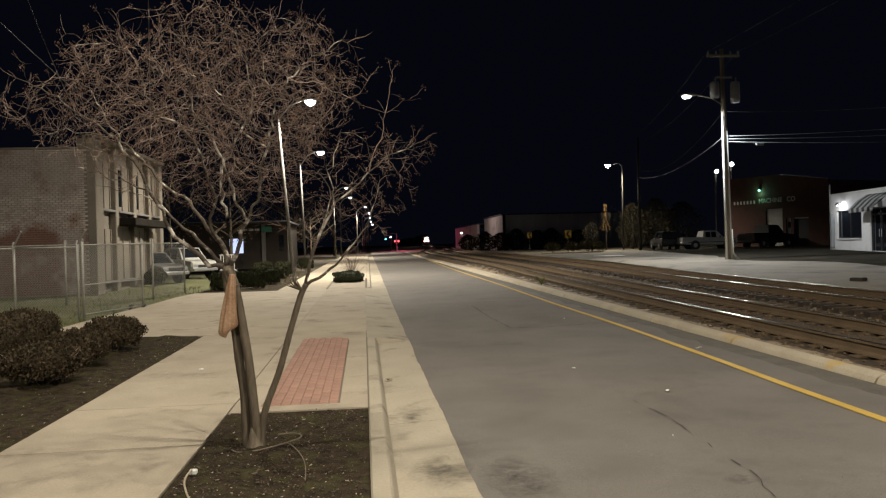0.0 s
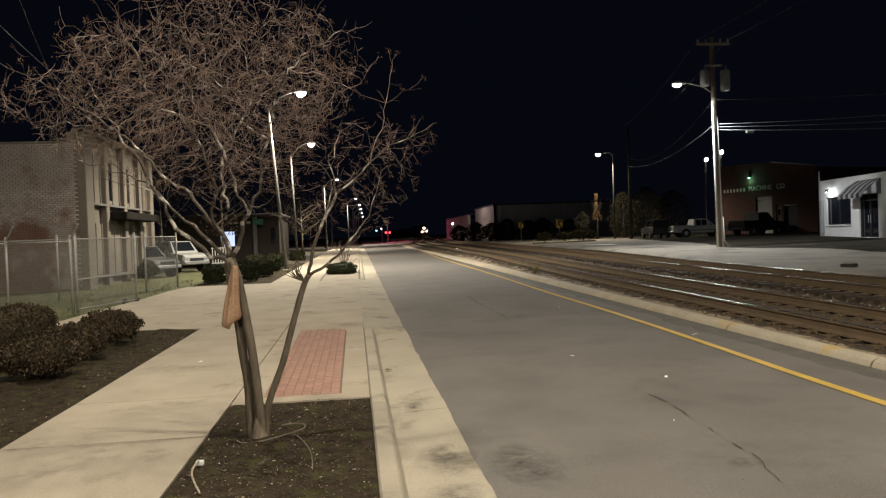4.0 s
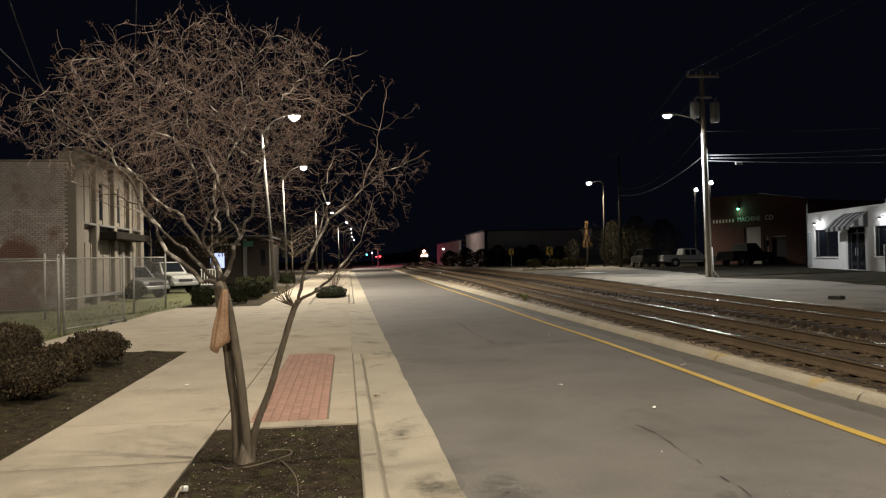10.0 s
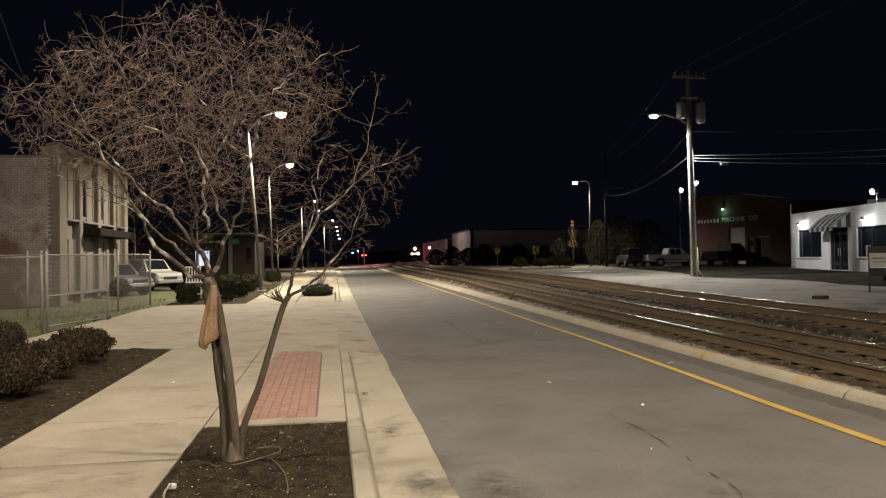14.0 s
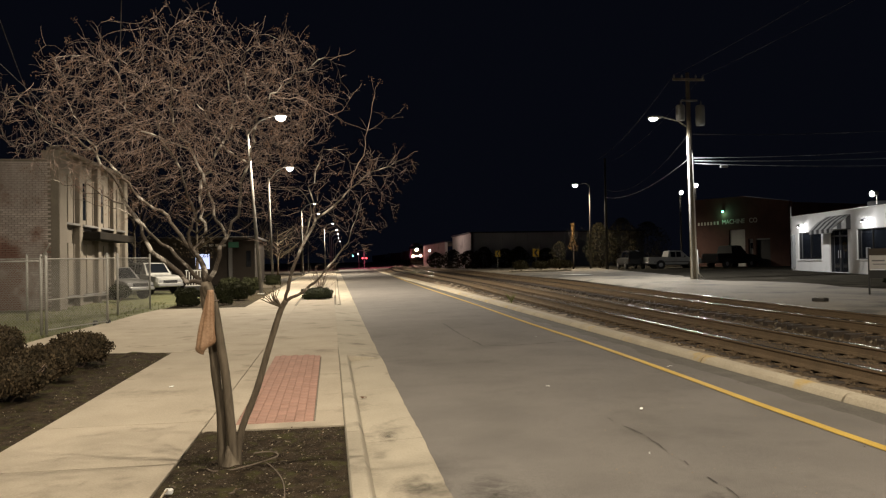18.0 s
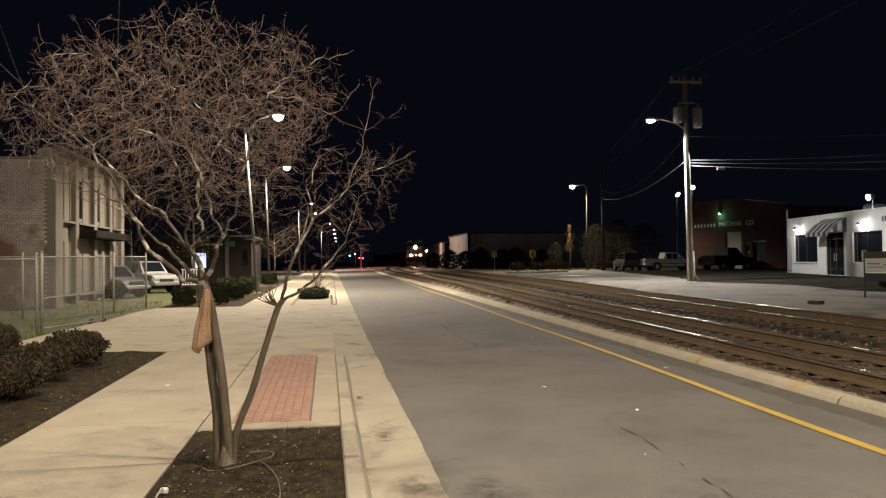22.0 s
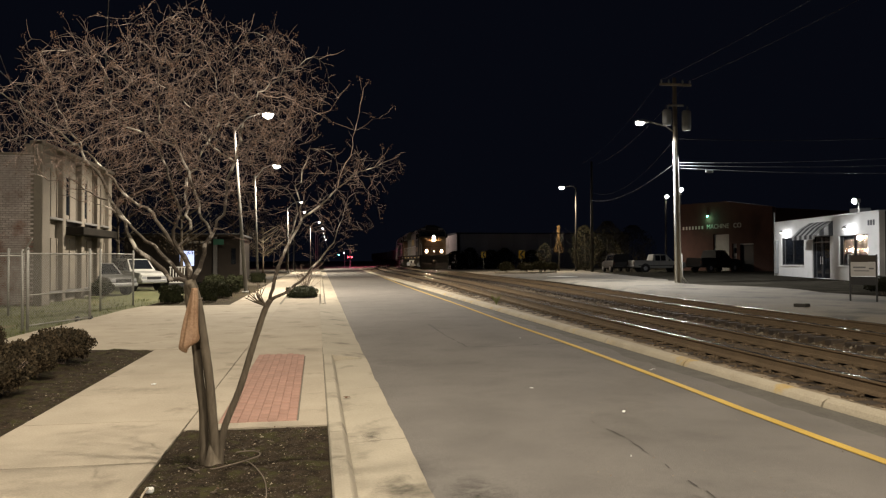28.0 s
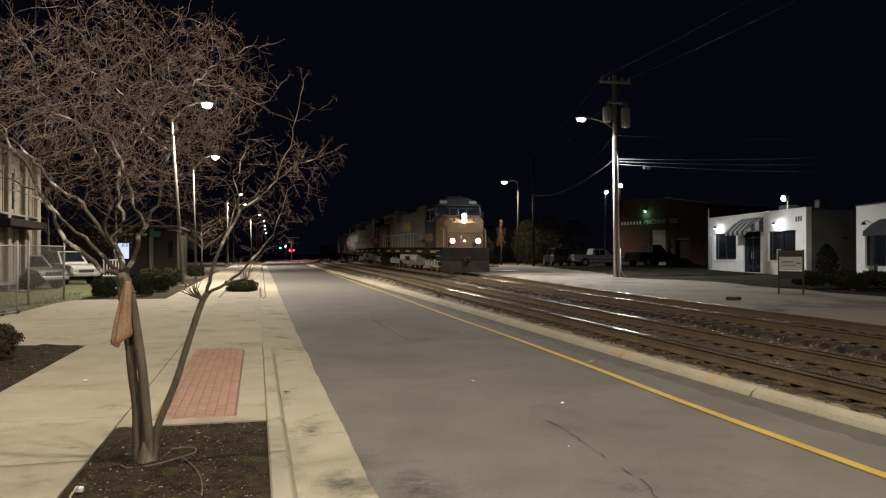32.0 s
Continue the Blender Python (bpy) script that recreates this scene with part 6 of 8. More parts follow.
# ---- motor vehicles ----
def pickup(label, paint, x, y, z, rz, kind="pickup", canopy=False, length=5.0, height=1.62):
    """Front towards +x. Body sides lofted from profiles, wheels set in arches."""
    th = thing(kind + "_truck" if kind == "pickup" else kind, label, "truck" if kind == "pickup" else "car", x, y, z, rz)
    k = length / 5.0
    W2 = 0.86
    hb = 0.98 * height / 1.62
    body = Shape()
    rings = []
    for xx, w_, zl, zh in ((-2.5, 0.95, 0.50, hb - 0.06), (-2.45, 1.0, 0.42, hb), (-1.0, 1.0, 0.36, hb), (0.2, 1.0, 0.34, hb + 0.02), (0.9, 1.0, 0.34, hb + 0.03), (1.6, 0.99, 0.36, hb - 0.02), (2.3, 0.95, 0.40, hb - 0.10), (2.48, 0.88, 0.46, hb - 0.22)):
        w_ *= W2
        rings.append([(xx * k, -w_, zl + 0.05), (xx * k, -w_ * 1.02, (zl + zh) / 2), (xx * k, -w_ * 0.96, zh - 0.03), (xx * k, -w_ * 0.9, zh), (xx * k, w_ * 0.9, zh), (xx * k, w_ * 0.96, zh - 0.03), (xx * k, w_ * 1.02, (zl + zh) / 2), (xx * k, w_, zl + 0.05), (xx * k, w_ * 0.9, zl), (xx * k, -w_ * 0.9, zl)])
    part("body", body.loft(rings), paint, th, smooth=False)
    x0, x1, x2, x3 = (-0.75, -0.6, 0.55, 1.15) if not canopy else (-2.4, -2.2, 0.55, 1.2)
    cab = Shape()
    H_ = height
    cr = []
    for xx, w_, zz in ((x0, 0.92, hb - 0.02), (x1, 0.76, H_ - 0.03), ((x1 + x2) / 2, 0.77, H_), (x2, 0.74, H_ - 0.03), (x3, 0.92, hb)):
        cr.append([(xx * k, -w_ * W2, zz), (xx * k, w_ * W2, zz)])
    lo = [[(p[0][0], p[0][1], hb - 0.02), (p[0][0], p[0][1], p[0][2]), (p[1][0], p[1][1], p[1][2]), (p[1][0], p[1][1], hb - 0.02)] for p in cr]
    cb = part("cab", cab.loft(lo), paint, th)
    for s in (-1, 1):
        n = 3 if canopy else 2
        for i in range(n):
            a_ = x1 + 0.12 + (x2 - x1 - 0.1) * i / n
            b_ = x1 + 0.02 + (x2 - x1 - 0.1) * (i + 1) / n
            zz0, zz1 = hb + 0.05, H_ - 0.12
            q = s * W2
            part("side_window", Shape().add([(a_ * k, q * 0.915, zz0), (b_ * k, q * 0.915, zz0), (b_ * k, q * 0.79, zz1), (a_ * k, q * 0.79, zz1), (a_ * k, q * 0.90, zz0), (b_ * k, q * 0.90, zz0), (b_ * k, q * 0.775, zz1), (a_ * k, q * 0.775, zz1)], [(0, 1, 2, 3), (7, 6, 5, 4), (0, 4, 5, 1), (1, 5, 6, 2), (2, 6, 7, 3), (3, 7, 4, 0)]), "glass", cb)
    part("windscreen", Shape().add([((x3 - 0.05) * k, -0.76 * W2, hb + 0.05), ((x3 - 0.05) * k, 0.76 * W2, hb + 0.05), ((x2 + 0.06) * k, 0.68 * W2, H_ - 0.07), ((x2 + 0.06) * k, -0.68 * W2, H_ - 0.07)], [(0, 1, 2, 3)]), "glass", cb)
    if not canopy:
        part("bed_floor", Shape().box((-1.6 * k, 0, hb - 0.02), (1.6 * k, 1.45 * W2, 0.05)), "black", th, "dark open load bed")
        for s in (-1, 1):
            part("bed_rail", Shape().box((-1.6 * k, s * 0.9 * W2, hb + 0.03), (1.7 * k, 0.08, 0.09), 0.02), paint, th)
        part("tailgate", Shape().box((-2.46 * k, 0, hb - 0.13), (0.06, 1.7 * W2, 0.40), 0.02), paint, th)
    part("rear_bumper", Shape().box((-2.55 * k, 0, 0.52), (0.14, 1.8 * W2, 0.16), 0.03), paint if paint == "car_black" else "rim", th)
    part("front_bumper", Shape().box((2.5 * k, 0, 0.50), (0.16, 1.8 * W2, 0.18), 0.04), paint if paint == "car_black" else "rim", th)
    part("grille", Shape().box((2.49 * k, 0, 0.70), (0.04, 1.0 * W2, 0.16), 0.01), "black", th)
    for s in (-1, 1):
        part("headlight", Shape().box((2.47 * k, s * 0.68 * W2, 0.72), (0.06, 0.3, 0.14), 0.02), "rim", th)
        part("tail_light", Shape().box((-2.5 * k, s * 0.88 * W2, 0.82), (0.05, 0.12, 0.26), 0.015), "mill_brick", th, "unlit red tail light")
        part("mirror", Shape().box((0.75 * k, s * 1.08 * W2, hb + 0.1), (0.1, 0.14, 0.14), 0.03), "black", th)
        for xx in (-1.45, 1.5):
            arch = Shape().tube([(xx * k, s * (W2 * 0.80), 0.36), (xx * k, s * (W2 * 1.025), 0.36)], 0.42, 18)
            part("wheel_arch", arch, "black", th)
            wheel = part("wheel", Shape().tube([(xx * k, s * W2 * 0.82, 0.34), (xx * k, s * W2 * 0.86, 0.34), (xx * k, s * W2 * 1.03, 0.34), (xx * k, s * W2 * 1.05, 0.34)], [0.30, 0.34, 0.34, 0.30], 20), "rubber", th, smooth=False)
            part("rim", Shape().tube([(xx * k, s * W2 * 1.035, 0.34), (xx * k, s * W2 * 1.062, 0.34)], [0.21, 0.17], 16), "rim", wheel, "pale steel rim")
        part("side_trim", Shape().box((0, s * W2 * 1.025, 0.60), (4.2 * k, 0.02, 0.06), 0.006), "black", th)
    return th


pickup("small white pickup truck parked on the lot", "car_white", 30.6, 64.2, lot_z(30, 64) + 0.01, -4)
pickup("dark pickup truck with a covered bed parked on the lot", "car_black", 34.4, 61.0, lot_z(34, 61) + 0.01, 24, canopy=False, length=5.6, height=1.9)
pickup("dark parked car with its roof in shadow", "car_black", 28.0, 67.6, lot_z(28, 67) + 0.01, 82, kind="parked_car", canopy=True, length=4.7, height=1.7)
pickup("white sport utility car parked beside the brick building", "car_white", -10.7, 46.2, street_z(44) - 0.06, -48, kind="parked_car", canopy=True, length=4.6, height=1.8)
pickup("dull grey parked car behind the chain-link fence", "car_grey", -11.2, 40.6, street_z(38) - 0.06, -40, kind="parked_car", canopy=True, length=4.4, height=1.6)


# ---- shops across the tracks ----
def wall_frame(name, label, category, a, b):
    """An Empty whose x runs along the front from a to b and whose y points out of the front."""
    ang = math.degrees(math.atan2(b[1] - a[1], b[0] - a[0]))
    return thing(name, label, category, a[0], a[1], 0, ang), math.hypot(b[0] - a[0], b[1] - a[1])


def front_wall(th, length, z0, z1, openings, mat, thick=0.3, label=""):
    """A wall in one sheet, its openings cut right through."""
    xs = sorted({0, length, *[o[0] for o in openings], *[o[1] for o in openings]})
    zs = sorted({z0, z1, *[o[2] for o in openings], *[o[3] for o in openings]})
    s = Shape()
    nx, nz = len(xs), len(zs)
    for y in (0, thick):
        for z in zs:
            for x in xs:
                s.v.append((x, y, z))
    full = lambda i, j: 0 <= i < nx - 1 and 0 <= j < nz - 1 and not any(o[0] <= xs[i] and o[1] >= xs[i + 1] and o[2] <= zs[j] and o[3] >= zs[j + 1] for o in openings)
    V = lambda i, j, k: k * nx * nz + j * nx + i
    for j in range(nz):
        for i in range(nx):
            if full(i, j):
                s.f.append((V(i, j, 0), V(i + 1, j, 0), V(i + 1, j + 1, 0), V(i, j + 1, 0)))
                s.f.append((V(i, j + 1, 1), V(i + 1, j + 1, 1), V(i + 1, j, 1), V(i, j, 1)))
            if full(i, j) != full(i - 1, j) and j < nz - 1:
                s.f.append((V(i, j, 0), V(i, j + 1, 0), V(i, j + 1, 1), V(i, j, 1)))
            if full(i, j) != full(i, j - 1) and i < nx - 1:
                s.f.append((V(i, j, 0), V(i + 1, j, 0), V(i + 1, j, 1), V(i, j, 1)))
    return part("front_wall", s, mat, th, label)


def shop_window(th, x0, x1, z0, z1, panes=2, frame="black", sill=True):
    w_ = part("window", Shape().box(((x0 + x1) / 2, 0.16, (z0 + z1) / 2), (x1 - x0, 0.03, z1 - z0)), "glass", th, "dark reflecting shop glass")
    for i in range(panes + 1):
        x = x0 + 0.03 + (x1 - x0 - 0.06) * i / panes
        part("window_frame", Shape().box((x, 0.12, (z0 + z1) / 2), (0.06, 0.08, z1 - z0), 0.008), frame, w_)
    for z in (z0 + 0.03, z1 - 0.03):
        part("window_frame", Shape().box(((x0 + x1) / 2, 0.125, z), (x1 - x0, 0.07, 0.06), 0.008), frame, w_)
    if sill:
        part("window_sill", Shape().box(((x0 + x1) / 2, -0.03, z0 - 0.04), (x1 - x0 + 0.12, 0.16, 0.08), 0.015), "stucco", w_)


def wall_lamp(th, x, z, watts=60, lit=True):
    """A gooseneck lamp on the front, its light thrown down the wall."""
    lp = part("wall_lamp", Shape().tube([(x, 0, z + 0.30), (x, -0.18, z + 0.42), (x, -0.34, z + 0.36)], 0.018, 6), "black", th, "black gooseneck lamp")
    part("shade", Shape().tube([(x, -0.36, z + 0.36), (x, -0.36, z + 0.30), (x, -0.36, z + 0.22)], [0.04, 0.09, 0.13], 12, False), "black", lp)
    part("bulb", Shape().tube([(x, -0.36, z + 0.29), (x, -0.36, z + 0.24), (x, -0.36, z + 0.2)], [0.02, 0.045, 0.02], 10), "lens_far" if lit else "glass", lp, smooth=True)
    if not lit:
        return
    p = th.matrix_basis @ Vector((x, -0.32, z + 0.14))
    lamp_light("wall_lamp_light", p.x, p.y, p.z, watts, LAMP_COOL, 0.05)


def awning(th, x0, x1, ztop, zlow, out, val=0.24, n=9, pale="awn_white"):
    aw = part("awning_frame", Shape().tube([(x0, -0.02, zlow), (x0, -out, zlow), (x1, -out, zlow), (x1, -0.02, zlow)], 0.02, 6), "black", th)
    w_ = (x1 - x0) / n
    for i in range(n):
        a, b = x0 + w_ * i, x0 + w_ * (i + 1) - 0.002
        pts = []
        for (yy, zz) in ((-0.0, ztop), (-out * 0.55, ztop - (ztop - zlow) * 0.42), (-out, zlow + 0.02)):
            pts.append([(a, yy, zz), (b, yy, zz), (b, yy - 0.012, zz - 0.02), (a, yy - 0.012, zz - 0.02)])
        mt = "awn_black" if i % 2 else pale
        part("stripe", Shape().loft(pts), mt, aw)
        part("valance", Shape().box(((a + b) / 2, -out - 0.012, zlow - val / 2 + 0.03), (b - a, 0.012, val)), mt, aw)
    for x in (x0, x1):
        for j in range(4):
            y0_, y1_ = -out * j / 4, -out * (j + 1) / 4
            zt = lambda v: ztop + (zlow - ztop) * (-v / out)
            part("side_stripe", Shape().add([(x, y0_, zlow), (x, y1_, zlow), (x, y1_, zt(y1_)), (x, y0_, zt(y0_)), (x + 0.01, y0_, zlow), (x + 0.01, y1_, zlow), (x + 0.01, y1_, zt(y1_)), (x + 0.01, y0_, zt(y0_))], [(0, 1, 2, 3), (7, 6, 5, 4), (0, 4, 5, 1), (1, 5, 6, 2), (2, 6, 7, 3), (3, 7, 4, 0)]), pale if j % 2 else "awn_black", aw)


shop, SL = wall_frame("white_shop", "low white stucco shop with striped awning and lit wall lamps", "shop", (30.33, 46.0), (28.36, 34.13))
SZ = 0.55
OPEN = [(0.95, 4.05, 1.38, 3.13), (5.06, 7.15, 0.62, 3.1), (8.1, 11.0, 1.38, 3.06)]
front_wall(shop, SL, 0.2, 4.18, OPEN, "stucco", 0.3, "white painted stucco front")
part("side_wall", Shape().box((SL - 0.15, 5.3, 2.15), (0.3, 10.0, 3.9)), "side_wall", shop, "grey rendered side wall, shade in its tone")
part("side_wall", Shape().box((0.15, 5.3, 2.15), (0.3, 10.0, 3.9)), "side_wall", shop, "grey rendered side wall, shade in its tone")
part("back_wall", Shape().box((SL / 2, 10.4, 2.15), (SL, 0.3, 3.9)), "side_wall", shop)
part("roof", Shape().box((SL / 2, 5.3, 3.85), (SL - 0.62, 9.9, 0.15)), "roof_dark", shop)
part("parapet_cap", Shape().box((SL / 2, 0.14, 4.215), (SL + 0.06, 0.38, 0.07), 0.015), "stucco", shop)
shop_window(shop, 0.95, 4.05, 1.38, 3.13)
shop_window(shop, 8.1, 11.0, 1.38, 3.06)
door = part("door", Shape().box((6.1, 0.17, 1.86), (2.09, 0.04, 2.48)), "glass", shop, "dark glazed double door")
for x in (5.09, 6.1, 7.12):
    part("door_frame", Shape().box((x, 0.12, 1.86), (0.07, 0.1, 2.48), 0.01), "black", door)
part("door_frame", Shape().box((6.1, 0.12, 2.75), (2.0, 0.1, 0.08), 0.01), "black", door)
for x in (5.98, 6.22):
    part("handle", Shape().tube([(x, 0.05, 1.45), (x, 0.05, 1.9)], 0.015, 6), "rim", door)
awning(shop, 4.75, 7.5, 3.95, 3.1, 1.05)
wall_lamp(shop, 1.75, 3.25, 42)
wall_lamp(shop, 9.35, 3.2, 42)
for i in range(3):
    part("number_bar", Shape().box((11.1 + i * 0.24, -0.012, 3.65), (0.15, 0.02, 0.28), 0.004), "sign_text", shop, "dark wall plate")
part("notice", Shape().box((9.0, 0.135, 1.72), (0.45, 0.012, 0.6), 0.003), "awn_white", shop, "white paper notice in the window")
part("meter_box", Shape().box((0.45, -0.10, 1.9), (0.3, 0.2, 2.2), 0.03), "tank_grey", shop, "grey meter cabinet on the wall")
part("downpipe", Shape().tube([(0.1, -0.05, 0.6), (0.1, -0.05, 4.9)], 0.04, 8), "galv", shop)
part("roof_vent", Shape().box((3.2, 4.0, 4.7), (0.9, 0.9, 0.5), 0.04), "tank_grey", shop, "grey roof fan box")
part("roof_vent", Shape().box((10.8, 1.6, 4.5), (0.5, 0.5, 0.45), 0.03), "roof_dark", shop, "dark roof vent")
fl = part("flood_lamp", Shape().tube([(8.6, 0.9, 3.9), (8.6, 0.9, 4.9)], 0.03, 8), "galv", shop, "roof floodlight on a short pole")
part("lamp_box", Shape().box((8.6, 0.8, 5.0), (0.34, 0.26, 0.22), 0.03), "tank_grey", fl)
part("lens", Shape().tube([(8.6, 0.66, 4.98), (8.6, 0.58, 4.96)], [0.16, 0.12], 14), "lens_white", fl, "glaring white floodlight lens", smooth=True)
p = shop.matrix_basis @ Vector((8.6, 0.3, 4.95))
lamp_light("flood_light", p.x, p.y, p.z, 130, LAMP_COOL, 0.1)
# next white shop
shop2, S2 = wall_frame("white_shop", "white stucco shop with a dark window, beside the lane", "shop", (29.4, 31.8), (26.6, 22.0))
front_wall(shop2, S2, 0.2, 4.15, [(0.84, 4.2, 1.14, 2.77)], "stucco", 0.3, "white painted stucco front")
part("side_wall", Shape().box((0.15, 4.3, 2.15), (0.3, 8.0, 3.9)), "side_wall", shop2, "grey rendered side wall, shade in its tone")
part("side_wall", Shape().box((S2 - 0.15, 4.3, 2.15), (0.3, 8.0, 3.9)), "side_wall", shop2, "grey rendered side wall, shade in its tone")
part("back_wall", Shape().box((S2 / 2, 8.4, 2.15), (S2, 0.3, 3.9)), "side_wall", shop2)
part("roof", Shape().box((S2 / 2, 4.3, 3.8), (S2 - 0.62, 7.9, 0.15)), "roof_dark", shop2)
part("parapet_cap", Shape().box((S2 / 2, 0.14, 4.185), (S2 + 0.06, 0.38, 0.07), 0.015), "roof_dark", shop2)
shop_window(shop2, 0.84, 4.2, 1.14, 2.77)
awning(shop2, 2.2, 4.8, 3.4, 2.8, 0.8, pale="roof_dark")
wall_lamp(shop2, 1.4, 2.95, 0, False)
dk = thing("lane_shed", "dark timber shed at the end of the lane", "shed", 31.2, 34.6, lot_z(31, 34), 10)
part("body", Shape().box((0, 0, 1.0), (1.6, 1.2, 2.0), 0.03), "car_side", dk)
part("roof", Shape().box((0, 0, 2.06), (1.9, 1.5, 0.12), 0.02), "roof_dark", dk)

# machine works of dark brick
mill, ML = wall_frame("brick_workshop", "dark red brick machine workshop with painted wall lettering", "workshop", (35.0, 68.75), (38.3, 58.33))
MZ = 0.5
front_wall(mill, ML, 0.2, 6.1, [(4.4, 6.25, 0.6, 4.1), (6.6, 7.1, 0.6, 3.2), (7.46, 8.96, 0.6, 3.2)], "mill_brick", 0.35, "dark brick front")
gab = Shape().add([(0, 0, 6.1), (ML, 0, 6.1), (ML, 0, 6.3), (ML * 0.55, 0, 7.1), (0, 0, 7.2), (0, 0.35, 6.1), (ML, 0.35, 6.1), (ML, 0.35, 6.3), (ML * 0.55, 0.35, 7.1), (0, 0.35, 7.2)], [(0, 1, 2, 3, 4), (9, 8, 7, 6, 5), (0, 5, 6, 1), (1, 6, 7, 2), (2, 7, 8, 3), (3, 8, 9, 4), (4, 9, 5, 0)])
part("gable", gab, "mill_brick", mill)
part("side_wall", Shape().box((ML - 0.17, 7.4, 3.2), (0.35, 14.0, 6.0)), "mill_brick", mill)
part("side_wall", Shape().box((0.17, 7.4, 3.2), (0.35, 14.0, 6.0)), "mill_brick", mill)
part("roof", Shape().box((ML / 2, 7.4, 6.1), (ML - 0.7, 14.0, 0.2)), "roof_dark", mill)
bd = part("roller_door", Shape().box((5.32, 0.2, 2.35), (1.85, 0.06, 3.5)), "door_white", mill, "pale ribbed roller door")
for i in range(9):
    part("slat", Shape().box((5.32, 0.15, 0.85 + i * 0.38), (1.83, 0.05, 0.30), 0.02), "door_white", bd)
wd = part("door", Shape().box((6.85, 0.2, 1.9), (0.5, 0.06, 2.6), 0.01), "door_white", mill, "pale painted door")
part("door_window", Shape().box((6.85, 0.16, 2.6), (0.3, 0.03, 0.5), 0.01), "glass", wd)
part("door_frame", Shape().box((8.2, 0.1, 3.15), (1.5, 0.1, 0.12), 0.01), "door_white", mill)
part("door", Shape().box((8.2, 0.22, 1.9), (1.5, 0.06, 2.6)), "black", mill, "dark recessed doorway")
# painted letters: bars for the family name, then the plain words
for i in range(7):
    part("sign_bar", Shape().box((0.70 + i * 0.40, -0.008, 4.82), (0.20, 0.012, 0.30), 0.002), "letter_pale", mill, "pale painted bar")


def wall_text(th, words, x, z, size, mat, label):
    cu = bpy.data.curves.new("lettering", "FONT")
    cu.body, cu.size, cu.extrude, cu.align_x = words, size, 0.006, "LEFT"
    tmp = new("lettering_curve", cu)
    me = bpy.data.meshes.new_from_object(tmp.evaluated_get(bpy.context.evaluated_depsgraph_get()))
    bpy.data.objects.remove(tmp)
    me.materials.clear()
    me.materials.append(M[mat])
    ob = new("lettering", me)
    ob.parent = th
    ob.matrix_basis = pose(x, -0.012, z, 90, 0, 0)
    return tagged(ob, label=label)


wall_text(mill, "MACHINE", 3.62, 4.66, 0.60, "letter_pale", "pale painted capital letters")
wall_text(mill, "CO", 6.75, 4.66, 0.60, "letter_pale", "pale painted capital letters")
gl = part("wall_lamp", Shape().box((3.87, -0.12, 5.95), (0.2, 0.22, 0.14), 0.02), "black", mill, "small wall lamp")
part("lens", Shape().tube([(3.87, -0.16, 5.90), (3.87, -0.16, 5.78)], [0.10, 0.07], 12), "lens_green", gl, "green glowing lens", smooth=True)
p = mill.matrix_basis @ Vector((3.87, -0.35, 5.6))
lamp_light("green_wall_light", p.x, p.y, p.z, 16, (0.3, 1.0, 0.6), 0.08)


def yard_light(x, y, z, label, watts):
    th = thing("yard_light", label, "floodlight", x, y, lot_z(x, y))
    part("pole", Shape().tube([(0, 0, 0), (0, 0, z - lot_z(x, y))], [0.11, 0.08], 10), "dark_pole", th, smooth=True)
    hd = part("head", Shape().box((0, -0.12, z - lot_z(x, y)), (0.4, 0.3, 0.24), 0.03), "tank_grey", th)
    part("lens", Shape().tube([(0, -0.27, z - lot_z(x, y) - 0.02), (0, -0.36, z - lot_z(x, y) - 0.05)], [0.20, 0.15], 14), "lens_white", hd, "glaring white lens", smooth=True)
    if watts:
        lamp_light("yard_light_lamp", x, y - 0.7, z - 0.1, watts, LAMP_COOL, 0.15, 110, (18, 28, 0), 0.5)


yard_light(36.7, 71.6, 8.95, "white floodlight on a pole behind the workshop", 5000)
yard_light(37.5, 76.5, 8.69, "small white floodlight on a pole behind the workshop", 0)

